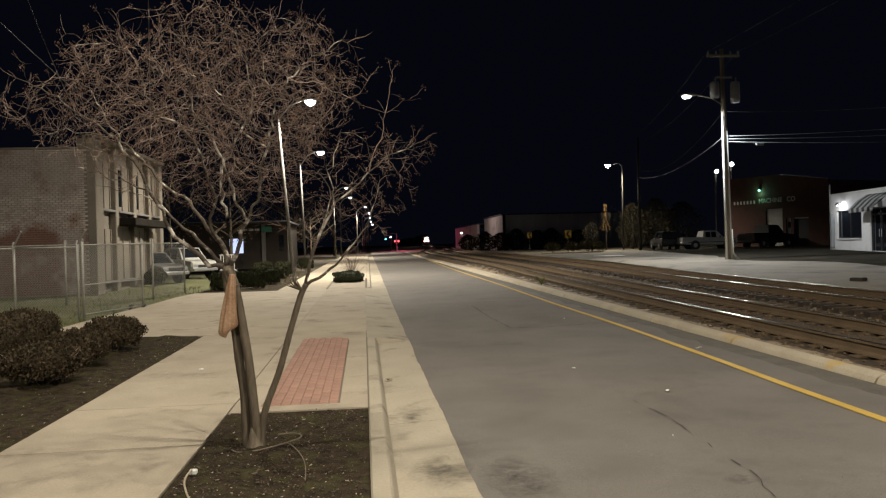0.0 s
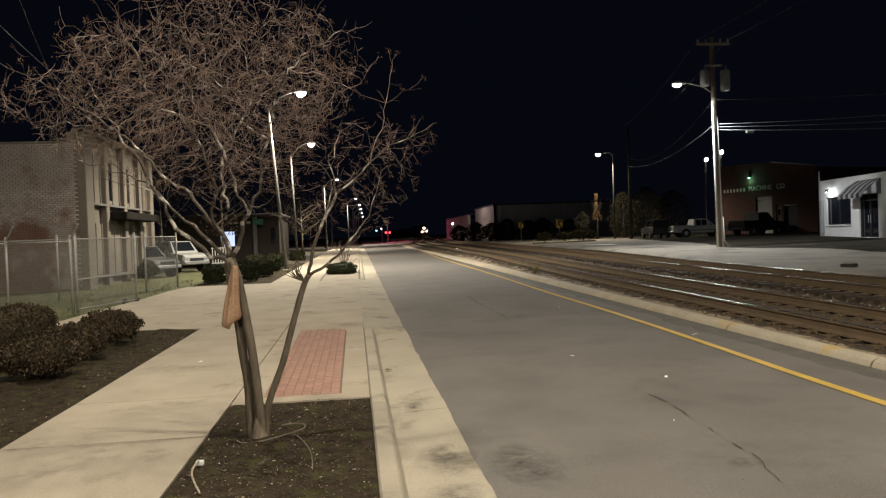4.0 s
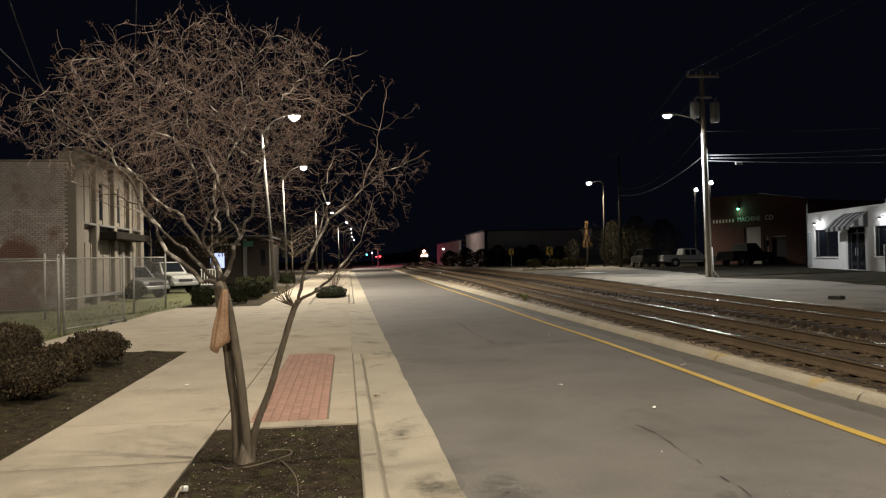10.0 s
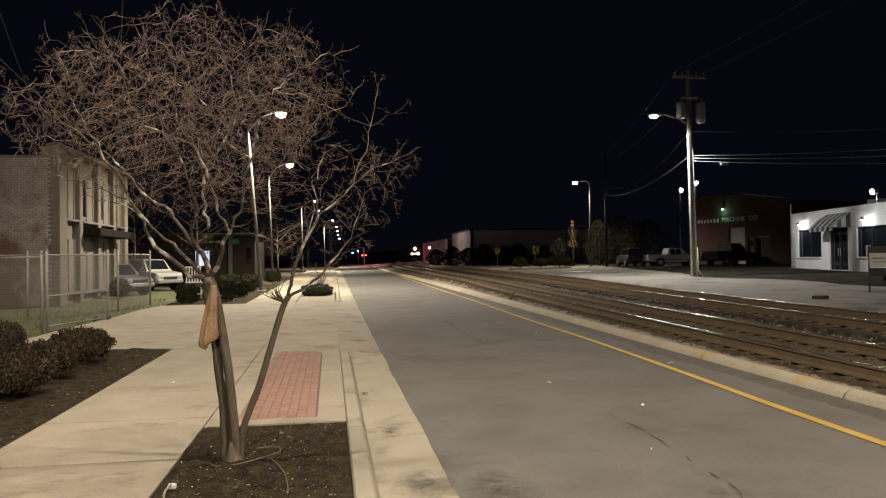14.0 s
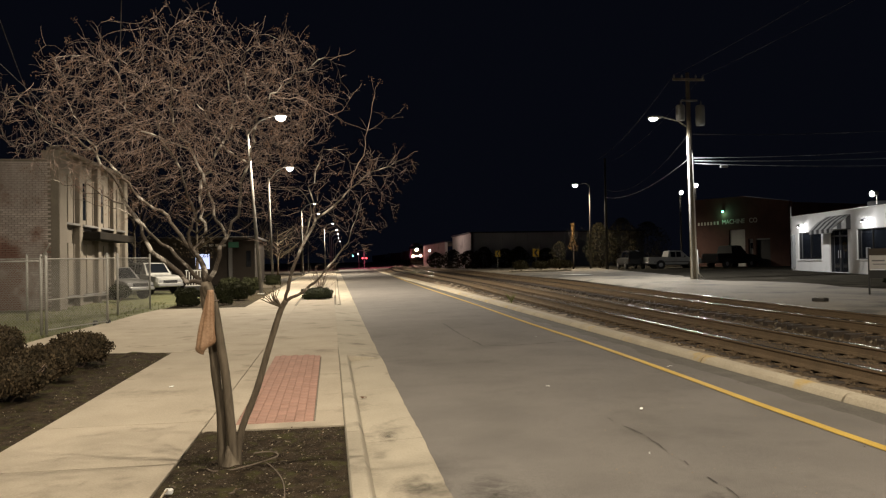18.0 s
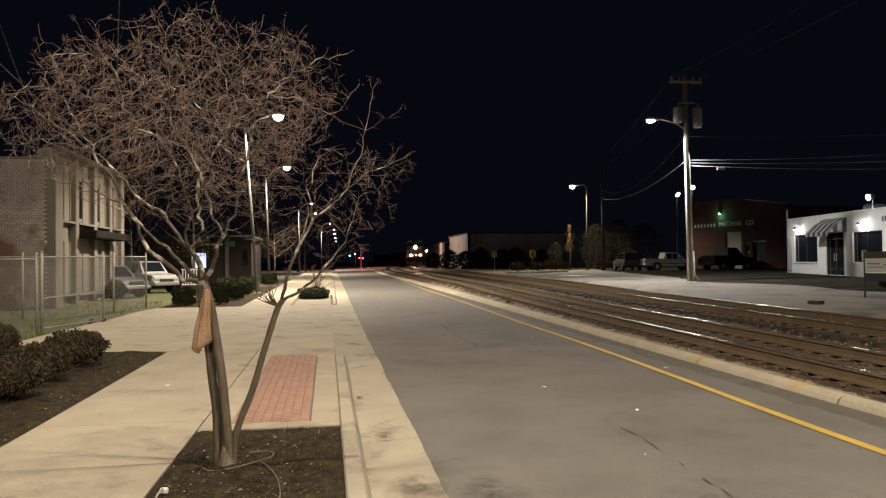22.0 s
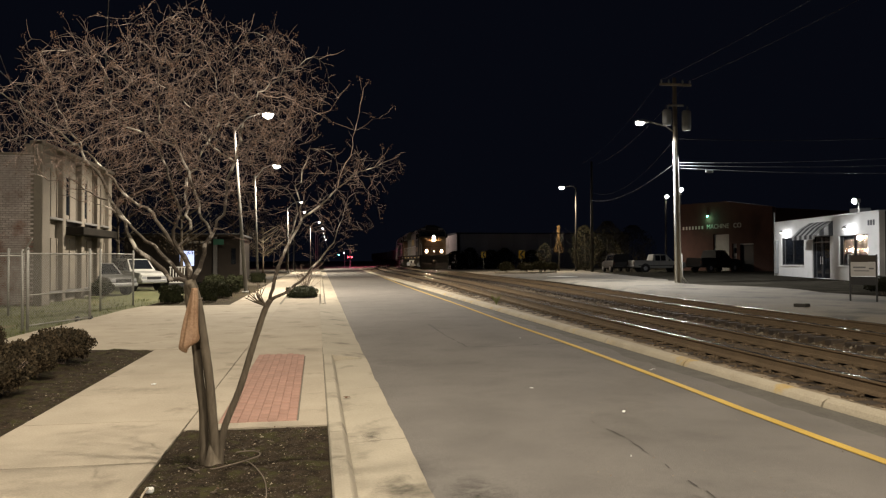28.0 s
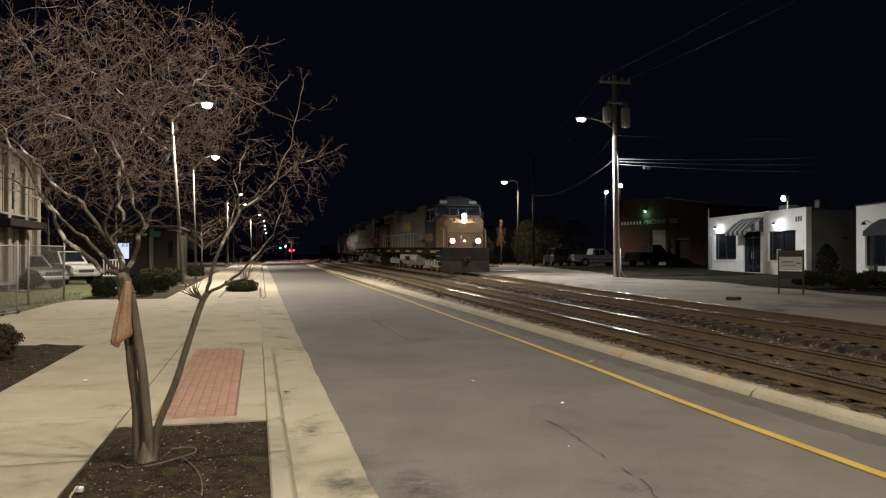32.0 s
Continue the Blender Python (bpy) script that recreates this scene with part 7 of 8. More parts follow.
# ---- background trees ----
def tree_far(name, label, x, y, z, h, w_, seed, mat, n, leaf, trunk_h=0.3, bark="bark", skirt=False):
    th = thing(name, label, "tree", x, y, z)
    rng = random.Random(seed)
    wood, lv = Shape(), Shape()
    wood.tube([(0, 0, -0.1), (0.05, 0, h * trunk_h), (0, 0.05, h * 0.75)], [0.03 * h * 0.5 + 0.03, 0.02 * h * 0.5 + 0.02, 0.012], 8)
    for i in range(12):
        a_, z0_ = rng.uniform(0, 6.28), h * rng.uniform(trunk_h, 0.7)
        wood.tube([(0, 0, z0_), (0.3 * w_ * math.cos(a_), 0.3 * w_ * math.sin(a_), z0_ + h * 0.14), (0.45 * w_ * math.cos(a_), 0.45 * w_ * math.sin(a_), z0_ + h * 0.25)], [0.02 * h * 0.4, 0.012, 0.005], 5)
    for i in range(n):
        t_ = rng.random()
        zc = h * (trunk_h + (1 - trunk_h) * t_)
        prof = math.sin(math.pi * (0.12 + 0.86 * t_)) ** 0.7
        if skirt:
            prof = 1.15 - 2.2 * abs(t_ - 0.14) if t_ < 0.42 else 0.50 - 0.25 * t_
        a_ = rng.uniform(0, 6.28)
        r_ = w_ / 2 * prof * rng.uniform(0.2, 1) ** 0.5 * (0.75 + 0.5 * noise.noise(Vector((math.cos(a_) * 1.5, math.sin(a_) * 1.5, zc * 0.8 + seed))))
        c_ = Vector((r_ * math.cos(a_), r_ * math.sin(a_), zc))
        s = leaf * rng.uniform(0.6, 1.4)
        t = Euler((rng.uniform(0, 6), rng.uniform(0, 6), rng.uniform(0, 6))).to_matrix()
        e1, e2 = t @ Vector((s, 0, 0)), t @ Vector((0, s * 0.6, 0))
        lv.add([c_ - e1, c_ - e2, c_ + e1, c_ + e2], [(0, 1, 2, 3)])
    part("trunk", wood, bark, th, smooth=True)
    part("crown", lv, mat, th, kind="stuff")
    return th


# board sign on two posts
sg = thing("board_sign", "pale notice board with a dark header on two dark posts", "sign", 18.28, 22.8, lot_z(18.3, 22.8), -65)
for x in (-0.44, 0.44):
    part("post", Shape().box((x, 0, 0.80), (0.05, 0.05, 1.6), 0.006), "black", sg)
bd = part("panel", Shape().box((0, 0, 1.10), (0.84, 0.03, 0.48), 0.006), "sign_white", sg, "pale sign panel")
part("header", Shape().box((0, 0, 1.46), (0.84, 0.035, 0.23), 0.006), "sign_head", sg, "dark brown header board")
part("footer", Shape().box((0, 0, 0.70), (0.84, 0.035, 0.28), 0.006), "black", sg)
for i, (x, z, w_) in enumerate(((-0.12, 1.16, 0.42), (0.28, 1.12, 0.16), (-0.05, 1.04, 0.5))):
    part("text_bar", Shape().box((x, -0.018, z), (w_, 0.006, 0.05 if i < 2 else 0.03)), "sign_text", bd, "dark line of lettering")

for i, (x, y, w_) in enumerate(((21.4, 25.6, 1.5), (22.6, 25.2, 1.5), (23.8, 24.8, 1.6), (25.0, 24.4, 1.6), (22.0, 24.0, 1.5), (23.4, 23.4, 1.5))):
    shrub("clipped_shrub", "low dark clipped hedge shrub at the lot edge", x, y, lot_z(x, y) - 0.02, w_, 0.78, 120 + i, "hedge_dark", 2200, 0.034)
tree_far("evergreen_tree", "dark upright evergreen against the shop side wall", 27.3, 31.4, lot_z(27, 31), 1.75, 1.5, 77, "hedge_dark", 1500, 0.07, 0.06)
bo = thing("bollard", "short dark post beside the hedge", "bollard", 24.6, 25.6, lot_z(24, 25))
part("post", Shape().tube([(0, 0, 0), (0, 0, 0.9), (0, 0, 0.95)], [0.08, 0.08, 0.05], 10), "black", bo)

# planted island with chevron signs
isl = Shape()
ring = []
for k in range(20):
    w_ = 2 * math.pi * k / 20
    ring.append((19.4 + 3.0 * math.cos(w_), 68.6 + 2.2 * math.sin(w_)))
solid("traffic_island", isl.prism(ring, lambda x, y: lot_z(x, y) - 0.1, lambda x, y: lot_z(x, y) + 0.12), "kerb", "kerbed planting island at the lot entrance", "kerb island")
for i, (x, y, w_, h) in enumerate(((17.5, 68.5, 1.7, 1.1), (19.6, 68.9, 2.0, 1.0), (20.8, 68.3, 1.8, 1.2), (22.0, 68.9, 1.6, 1.0))):
    shrub("island_shrub", "tall dry grassy shrub on the planted island", x, y, lot_z(x, y) + 0.06, w_, h, 140 + i, "bush_dry", 1500, 0.06)


def chevron(x, y, z, zs, label="yellow chevron road sign on a steel post"):
    th = thing("chevron_sign", label, "road sign", x, y, z, -8, "chevron signs on the bend")
    part("post", Shape().box((0, 0.03, (zs - z) / 2), (0.06, 0.04, zs - z), 0.005), "galv", th)
    pl = part("plate", Shape().box((0, 0, zs - z), (0.6, 0.02, 0.75), 0.008), "traffic_yellow", th)
    for s in (-1, 1):
        t = Euler((0, s * 0.72, 0)).to_matrix()
        part("arrow_bar", Shape().box((0.02, -0.014, zs - z + s * 0.16), (0.16, 0.008, 0.44), 0.002, t), "black", pl, "black chevron stroke")


chevron(19.5, 70.3, lot_z(19, 70), 2.35)
chevron(20.9, 93.3, lot_z(20, 93), 2.55)
chevron(21.4, 118.4, lot_z(21, 118), 2.6)


# ---- more trees ----
tree_far("ornamental_tree", "small upright tree with orange autumn leaves", 25.7, 77.7, lot_z(25, 77), 4.9, 1.35, 3, "orange_leaf", 360, 0.085, 0.40, bark="twig_dark", skirt=True)
tree_far("street_tree", "small bare-branched spreading tree on the lot", 23.6, 76.0, lot_z(23, 76), 3.0, 2.4, 4, "bush_dim", 900, 0.045, 0.3, bark="twig_dark")
for i, (x, y, h, w_) in enumerate(((29.5, 80, 5.0, 5.0), (33, 82, 5.6, 5.0), (37, 84, 5.2, 6), (16.4, 118, 2.6, 3.6), (18.2, 112, 2.9, 4.4), (20.0, 108, 2.6, 4.4), (22.4, 109, 3.1, 4.6), (24.8, 106, 2.7, 4.6), (27.4, 108, 3.0, 4.4), (30.4, 104, 2.6, 5.0))):
    tree_far("evergreen_tree", "dark evergreen tree behind the lot", x, y, lot_z(x, y), h, w_, 20 + i, "bush_dim", 4200 if i < 3 else 1800, 0.075 if i < 3 else 0.12, 0.02, bark="twig_dark")
for i, (x, y, h, w_) in enumerate(((-9, 52, 8, 6), (-14, 56, 9, 7), (-6.5, 72, 8, 6), (-9, 84, 9, 8), (-7, 100, 8, 7), (-5, 125, 9, 8), (-18, 75, 11, 10))):
    tree_far("street_tree", "dark leafless tree beyond the brick building", x, y, street_z(y), h, w_, 40 + i, "bush", 1500, 0.06, 0.25)

# ---- buildings farther off ----
ware = thing("warehouse", "long grey metal warehouse with a pale lit end wall", "warehouse", 21.3, 113.4, 0.7)
part("front_wall", Shape().box((14, 0.2, 2.6), (28, 0.4, 5.4)), "ware", ware, "grey ribbed metal wall")
part("roof", Shape().box((14, 9, 5.35), (28.4, 18.4, 0.2)), "roof_dark", ware)
part("end_wall", Shape().box((0.2, 9, 2.6), (0.4, 18, 5.4)), "ware_lit", ware, "pale concrete end wall")
for i in range(14):
    part("rib", Shape().box((1 + i * 2.0, -0.05, 2.6), (0.15, 0.12, 5.3), 0.02), "ware", ware)
w2 = thing("warehouse", "lower pale concrete warehouse beyond the metal one", "warehouse", 20.0, 131.4, 0.8)
part("end_wall", Shape().box((0.2, 16, 2.1), (0.4, 32, 4.4)), "ware_lit", w2, "pale concrete side wall")
part("roof", Shape().box((9, 16, 4.35), (18, 32, 0.2)), "roof_dark", w2)
# added light and pole that brighten the warehouse end walls
lamp_light("warehouse_fill_light", 16.0, 122.0, 7.0, 650, (1.0, 0.82, 0.78), 0.3)
wlp = thing("wall_floodlight", "small lit floodlight pole added beside the warehouse", "floodlight", 16.0, 122.6, 0.5)
part("pole", Shape().tube([(0, 0, 0), (0, 0, 3.0)], 0.07, 8), "galv", wlp)
part("lens", Shape().box((0, -0.1, 3.0), (0.26, 0.2, 0.2), 0.04), "lens_far", wlp)

cs = thing("corner_shop", "low dark brown shop with a lit screen window", "shop", -14.0, 58.0, street_z(58))
part("front_wall", Shape().box((4.1, 0.2, 1.7), (8.2, 0.4, 3.4)), "brown_wall", cs)
part("side_wall", Shape().box((8.0, 4.2, 1.7), (0.4, 8.0, 3.4)), "brown_wall", cs)
part("roof", Shape().box((4.1, 4.0, 3.5), (8.6, 8.6, 0.18), 0.02), "roof_dark", cs)
part("fascia", Shape().box((6.2, -0.75, 3.42), (4.6, 0.06, 0.16), 0.01), "brown_wall", cs, "dark fascia edge")
part("canopy", Shape().box((6.2, -0.35, 3.45), (4.6, 0.75, 0.10), 0.01), "roof_dark", cs)
for x in (6.5,):
    part("column", Shape().box((x, -0.6, 1.7), (0.28, 0.28, 3.4), 0.02), "side_wall", cs, "pale square column")
part("screen_window", Shape().box((4.4, -0.03, 1.75), (1.0, 0.05, 1.1), 0.01), "screen", cs, "glowing bluish screen window")
part("sign_board", Shape().box((6.75, -0.8, 2.95), (0.75, 0.05, 0.42), 0.01), "street_green", cs, "green street sign board")
part("lit_window", Shape().box((7.75, -0.03, 1.9), (0.35, 0.05, 1.2), 0.01), "glass", cs, "dark shop window")
for i in range(4):
    part("sign_bar", Shape().box((4.6 + i * 0.45, -0.03, 2.95), (0.34, 0.03, 0.16), 0.004), "door_white", cs, "pale bar of the fascia lettering")
rl = thing("porch_rail", "white slatted porch rail beside the parked car", "railing", -8.75, 47.0, street_z(45))
for i in range(6):
    part("slat", Shape().box((i * 0.16, 0, 0.75), (0.05, 0.04, 0.9), 0.006), "door_white", rl)
part("top_rail", Shape().box((0.40, 0, 1.22), (0.95, 0.08, 0.06), 0.01), "door_white", rl)
part("bottom_rail", Shape().box((0.40, 0, 0.3), (0.95, 0.08, 0.06), 0.01), "door_white", rl)
part("step", Shape().box((0.40, 0.3, 0.14), (1.0, 0.9, 0.28), 0.02), "black", rl)

# far end of the street: signals and standing cars
def signal(x, y, z, zs, lens, label, n=1):
    th = thing("traffic_signal", label, "traffic light", x, y, z)
    part("pole", Shape().tube([(1.5, 0, 0), (1.5, 0, zs - z + 0.6), (0, 0, zs - z + 0.7)], 0.09, 8), "galv", th)
    hs = part("housing", Shape().box((0, 0, zs - z), (0.4, 0.3, 1.1), 0.03), "black", th)
    for k, dz in enumerate((0.35, 0, -0.35)):
        lit = k == (2 if lens != "lens_red" else 0)
        part("lens", Shape().tube([(0, -0.15, zs - z + dz), (0, -0.20, zs - z + dz)], [0.15, 0.12], 12), lens if lit else "glass", hs, "lit signal lens" if lit else "")


signal(5.7, 200, street_z(200), 3.9, "lens_cyan", "traffic signal showing a blue-green light")
signal(7.3, 205, street_z(200), 4.4, "lens_far", "signal mast with a white light")


for i, (x, y) in enumerate(((7.8, 180),)):
    th = thing("crossing_signal", "railway crossing signal with lit red lamps", "crossing signal", x, y, 0.5)
    part("mast", Shape().tube([(0, 0, 0), (0, 0, 4.0)], 0.07, 8), "alu", th)
    for s in (-1, 1):
        part("lamp", Shape().tube([(s * 0.45, -0.05, 2.3), (s * 0.45, -0.14, 2.3)], 0.17, 14), "lens_red", th, "lit red lamp")

lamp_light("crossing_red_light", 9.8, 175.5, 2.6, 2600, (1.0, 0.16, 0.32), 0.2)

# ---- small things on the ground ----
def scrap(name, label, x, y, z, sx, sy, mat, rz, seed):
    th = thing(name, label, "litter", x, y, z, rz)
    rng = random.Random(seed)
    s = Shape()
    for j in range(4):
        for i in range(4):
            s.v.append((-sx / 2 + sx * i / 3, -sy / 2 + sy * j / 3, 0.004 + rng.random() * 0.022))
    for j in range(3):
        for i in range(3):
            s.f.append((j * 4 + i, j * 4 + i + 1, j * 4 + i + 5, j * 4 + i + 4))
    part("scrap", s, mat, th)


for i, (x, y, sx) in enumerate(((2.72, 9.7, 0.08), (5.02, 10.92, 0.12), (4.22, 15.7, 0.07), (3.3, 8.0, 0.09), (2.6, 6.2, 0.03))):
    scrap("paper_scrap", "crumpled white paper scrap on the asphalt", x, y, road_z(x, y) + 0.004, sx * 0.75, sx * 0.38, "litter", 20 * i, i)
scrap("paper_scrap", "crumpled white paper scrap on the pavement", -2.28, 10.62, street_z(10) + 0.003, 0.06, 0.04, "litter", 30, 9)
scrap("dry_leaf", "curled dark leaf on the gutter concrete", 0.27, 9.8, street_z(10) - 0.112, 0.09, 0.05, "dead_leaf", 20, 15)
bits = Shape()
rng = random.Random(52)
for i in range(150):
    y = 4.2 + 20 * rng.random() ** 1.7
    x = rng.uniform(0.9, 5.5)
    r = rng.uniform(0.003, 0.006)
    bits.box((x, y, road_z(x, y) + r * 0.4), (r * 2, r * 1.5, r), 0, Euler((rng.uniform(-0.4, 0.4), rng.uniform(-0.4, 0.4), rng.uniform(0, 3))).to_matrix())
solid("road_grit", bits, "grit", "scattered small gravel and grit on the asphalt", "grit", "stuff")
pb = thing("pebble", "white pebble on the dark soil of the tree bed", "stone", -1.31, 5.73, -0.01)
part("stone", Shape().box((0, 0, 0.02), (0.06, 0.045, 0.04), 0.015), "litter", pb)
wd_ = thing("kerb_weed", "tuft of dry weed growing behind the kerb", "weed", 6.25, 26.2, street_z(26) + 0.02)
wt = Shape()
for i in range(70):
    a_, l_ = rng.uniform(0, 6.28), rng.uniform(0.15, 0.4)
    wt.tube([(0, 0, 0), (0.3 * l_ * math.cos(a_), 0.3 * l_ * math.sin(a_), l_ * 0.7), (0.6 * l_ * math.cos(a_), 0.6 * l_ * math.sin(a_), l_)], [0.006, 0.005, 0.002], 3)
part("stalks", wt, "blade", wd_, kind="stuff")


# ---- the train ----
def bogie(th, x, label=""):
    fr = part("bogie", Shape().box((x, 1.05, 0.62), (4.3, 0.22, 0.30), 0.05).box((x, -1.05, 0.62), (4.3, 0.22, 0.30), 0.05).box((x, 0, 0.75), (1.0, 2.2, 0.3), 0.04), "loco_under", th)
    for dx in (-1.7, 0, 1.7):
        for s in (-1, 1):
            part("wheel", Shape().tube([(x + dx, s * 0.68, 0.53), (x + dx, s * 0.72, 0.53), (x + dx, s * 0.82, 0.53), (x + dx, s * 0.84, 0.53)], [0.56, 0.53, 0.53, 0.30], 20), "rail_side", fr)
            part("axle_box", Shape().box((x + dx, s * 1.18, 0.55), (0.42, 0.16, 0.40), 0.05), "tank_grey", fr)
    for dx in (-0.85, 0.85):
        for s in (-1, 1):
            part("spring", Shape().tube([(x + dx, s * 1.18, 0.35), (x + dx, s * 1.18, 0.85)], 0.10, 8), "tank_grey", fr)


def locomotive(lit, label):
    th = thing("locomotive", label, "locomotive")
    # frame and platform
    part("underframe", Shape().box((0, 0, 1.38), (21.6, 2.9, 0.44), 0.05), "loco_under", th)
    part("walkway", Shape().box((0, 0, 1.62), (21.6, 3.05, 0.05), 0.01), "loco_under", th)
    part("front_sill", Shape().box((10.85, 0, 1.15), (0.22, 3.1, 1.0), 0.03), "loco_under", th)
    plow = Shape().add([(10.95, -1.55, 0.8), (10.95, 1.55, 0.8), (10.95, 1.55, 0.12), (10.95, -1.55, 0.12), (11.35, 0, 0.8), (11.65, 0, 0.12), (11.2, -1.50, 0.12), (11.2, 1.50, 0.12)], [(0, 4, 1), (0, 6, 5, 4), (4, 5, 7, 1), (0, 3, 6), (1, 7, 2), (3, 2, 7, 5, 6), (0, 1, 2, 3)])
    part("snow_plough", plow, "loco_under", th)
    part("coupler", Shape().box((11.35, 0, 0.9), (0.8, 0.3, 0.32), 0.05), "loco_under", th)
    part("coupler", Shape().box((-11.15, 0, 0.9), (0.7, 0.3, 0.32), 0.05), "loco_under", th)
    # nose: sloping sides and top
    rings = []
    for xx, w_, zt, c in ((9.0, 1.52, 3.72, 0.16), (9.9, 1.46, 3.66, 0.25), (10.42, 1.28, 3.52, 0.32), (10.62, 1.06, 3.2, 0.3)):
        rings.append([(xx, -w_, 1.62), (xx, -w_, zt - c), (xx, -w_ + c, zt), (xx, w_ - c, zt), (xx, w_, zt - c), (xx, w_, 1.62)])
    nose = part("nose", Shape().loft(rings), "loco_yellow", th, "broad dull yellow nose")
    part("nose_door", Shape().box((10.60, -0.45, 2.35), (0.05, 0.6, 1.3), 0.02), "loco_yellow", nose)
    part("door_latch", Shape().box((10.64, -0.22, 2.3), (0.04, 0.05, 0.16), 0.01), "rim", nose)
    part("headlight_box", Shape().box((10.46, 0, 3.48), (0.22, 0.40, 0.62), 0.05), "loco_under", nose, "dark headlight housing")
    for yy in (-0.62, 0.62):
        part("class_light", Shape().tube([(10.5, yy, 3.36), (10.58, yy, 3.36)], [0.06, 0.05], 10), "glass", nose)
    # cab: raked windscreen band, roof falling to both sides
    rings = []
    for xx, zw, k in ((6.3, 4.3, 1.0), (8.85, 4.3, 1.0), (9.05, 4.22, 0.97), (9.2, 3.7, 0.97)):
        top = zw + 0.6 if zw > 4 else zw + 0.02
        rings.append([(xx, -1.56, 1.62), (xx, -1.56, zw), (xx, -1.24 * k, zw + (0.36 if zw > 4 else 0.01)), (xx, -0.6 * k, top), (xx, 0.6 * k, top), (xx, 1.24 * k, zw + (0.36 if zw > 4 else 0.01)), (xx, 1.56, zw), (xx, 1.56, 1.62)])
    cab = part("cab", Shape().loft(rings), "loco_cab", th)
    rake = Euler((0, -0.28, 0)).to_matrix()
    for yy, w_ in ((-1.02, 0.84), (-0.30, 0.5), (0.30, 0.5), (1.02, 0.84)):
        wn_ = part("windscreen", Shape().box((9.16, yy, 4.0), (0.04, w_, 0.56), 0.02, rake), "glass", cab, "dark cab windscreen")
        part("gasket", Shape().box((9.15, yy, 4.0), (0.03, w_ + 0.08, 0.64), 0.02, rake), "black", wn_)
    part("visor", Shape().box((9.18, 0, 4.36), (0.26, 2.9, 0.05), 0.02), "loco_blue", cab)
    part("roof_unit", Shape().box((7.6, 0, 4.95), (1.2, 1.1, 0.18), 0.04), "loco_cab", cab, "low roof air unit")
    for s in (-1, 1):
        for x_, w_ in ((7.4, 0.8), (8.4, 0.7)):
            cw = part("cab_window", Shape().box((x_, s * 1.56, 3.75), (w_, 0.04, 0.7), 0.02), "glass", cab)
            part("window_frame", Shape().box((x_, s * 1.555, 3.75), (w_ + 0.1, 0.03, 0.8), 0.02), "rim", cw)
        part("cab_stripe", Shape().box((7.6, s * 1.565, 2.3), (2.2, 0.02, 0.5), 0.004), "loco_yellow", cab, "yellow band below the cab window")
        part("number_board", Shape().box((9.1, s * 0.98, 4.56), (0.12, 0.5, 0.2), 0.02), "sign_panel", cab)
        part("mirror", Shape().box((8.95, s * 1.68, 3.8), (0.06, 0.2, 0.4), 0.02), "loco_under", cab)
        part("step_well", Shape().box((10.3, s * 1.42, 1.0), (0.8, 0.25, 1.0), 0.03), "loco_under", th)
        for i in range(4):
            part("step", Shape().box((10.3, s * 1.50, 0.45 + i * 0.33), (0.7, 0.3, 0.04), 0.008), "galv", th)
    # hood with doors, wings and fans
    part("hood", Shape().box((-2.2, 0, 3.0), (16.9, 1.95, 2.75), 0.08), "loco_grey", th)
    part("blower_cab", Shape().box((4.3, 0, 3.35), (3.6, 2.7, 2.5), 0.10), "loco_grey", th)
    wing = Shape().loft([[(xx, -1.5, 3.75), (xx, -1.55, 4.35), (xx, -1.2, 4.72), (xx, 1.2, 4.72), (xx, 1.55, 4.35), (xx, 1.5, 3.75)] for xx in (-10.6, -5.6)])
    wg = part("radiator_wing", wing, "loco_grey", th)
    part("rear_end", Shape().box((-10.75, 0, 3.0), (0.3, 1.9, 2.7), 0.06), "loco_blue", th)
    for i in range(11):
        for s in (-1, 1):
            part("hood_door", Shape().box((-9.6 + i * 1.05, s * 0.985, 2.9), (0.96, 0.035, 1.9), 0.012), "loco_grey", th)
    for i in range(8):
        for s in (-1, 1):
            part("louvre", Shape().box((-8.1, s * 1.54, 3.85 + i * 0.055), (4.6, 0.03, 0.03)), "loco_under", wg)
    for x in (-9.4, -6.9):
        part("fan", Shape().tube([(x, 0, 4.70), (x, 0, 4.82)], [0.85, 0.8], 20), "loco_under", wg)
    part("exhaust", Shape().box((-1.5, 0, 4.48), (1.4, 0.8, 0.25), 0.04), "loco_under", th)
    part("horn", Shape().tube([(1.2, 0.3, 4.42), (1.2, 0.3, 4.7), (1.7, 0.3, 4.72)], [0.05, 0.05, 0.12], 8), "galv", th)
    part("equipment_box", Shape().box((-4.3, 0, 4.5), (1.6, 1.7, 0.3), 0.05), "loco_blue", th)
    for s in (-1, 1):
        tank = part("fuel_tank" if s > 0 else "air_tank", Shape().loft([[(xx, 0, 1.15), (xx, s * 1.42, 1.12), (xx, s * 1.46, 0.75), (xx, s * 1.15, 0.38), (xx, 0, 0.36)] for xx in (-3.3, 3.1)]), "tank_pale", th, "pale dusty fuel tank")
        part("tank_stripe", Shape().box((-0.2, s * 1.455, 0.85), (1.7, 0.03, 0.3), 0.01), "loco_under", tank)
        # handrail posts and rails
        for i in range(13):
            x = -10.3 + i * 1.25
            part("stanchion", Shape().tube([(x, s * 1.47, 1.6), (x, s * 1.47, 2.65)], 0.018, 5), "rim", th)
        part("handrail", Shape().tube([(-10.4, s * 1.47, 2.66), (4.8, s * 1.47, 2.66), (6.2, s * 1.47, 2.75)], 0.018, 5), "rim", th)
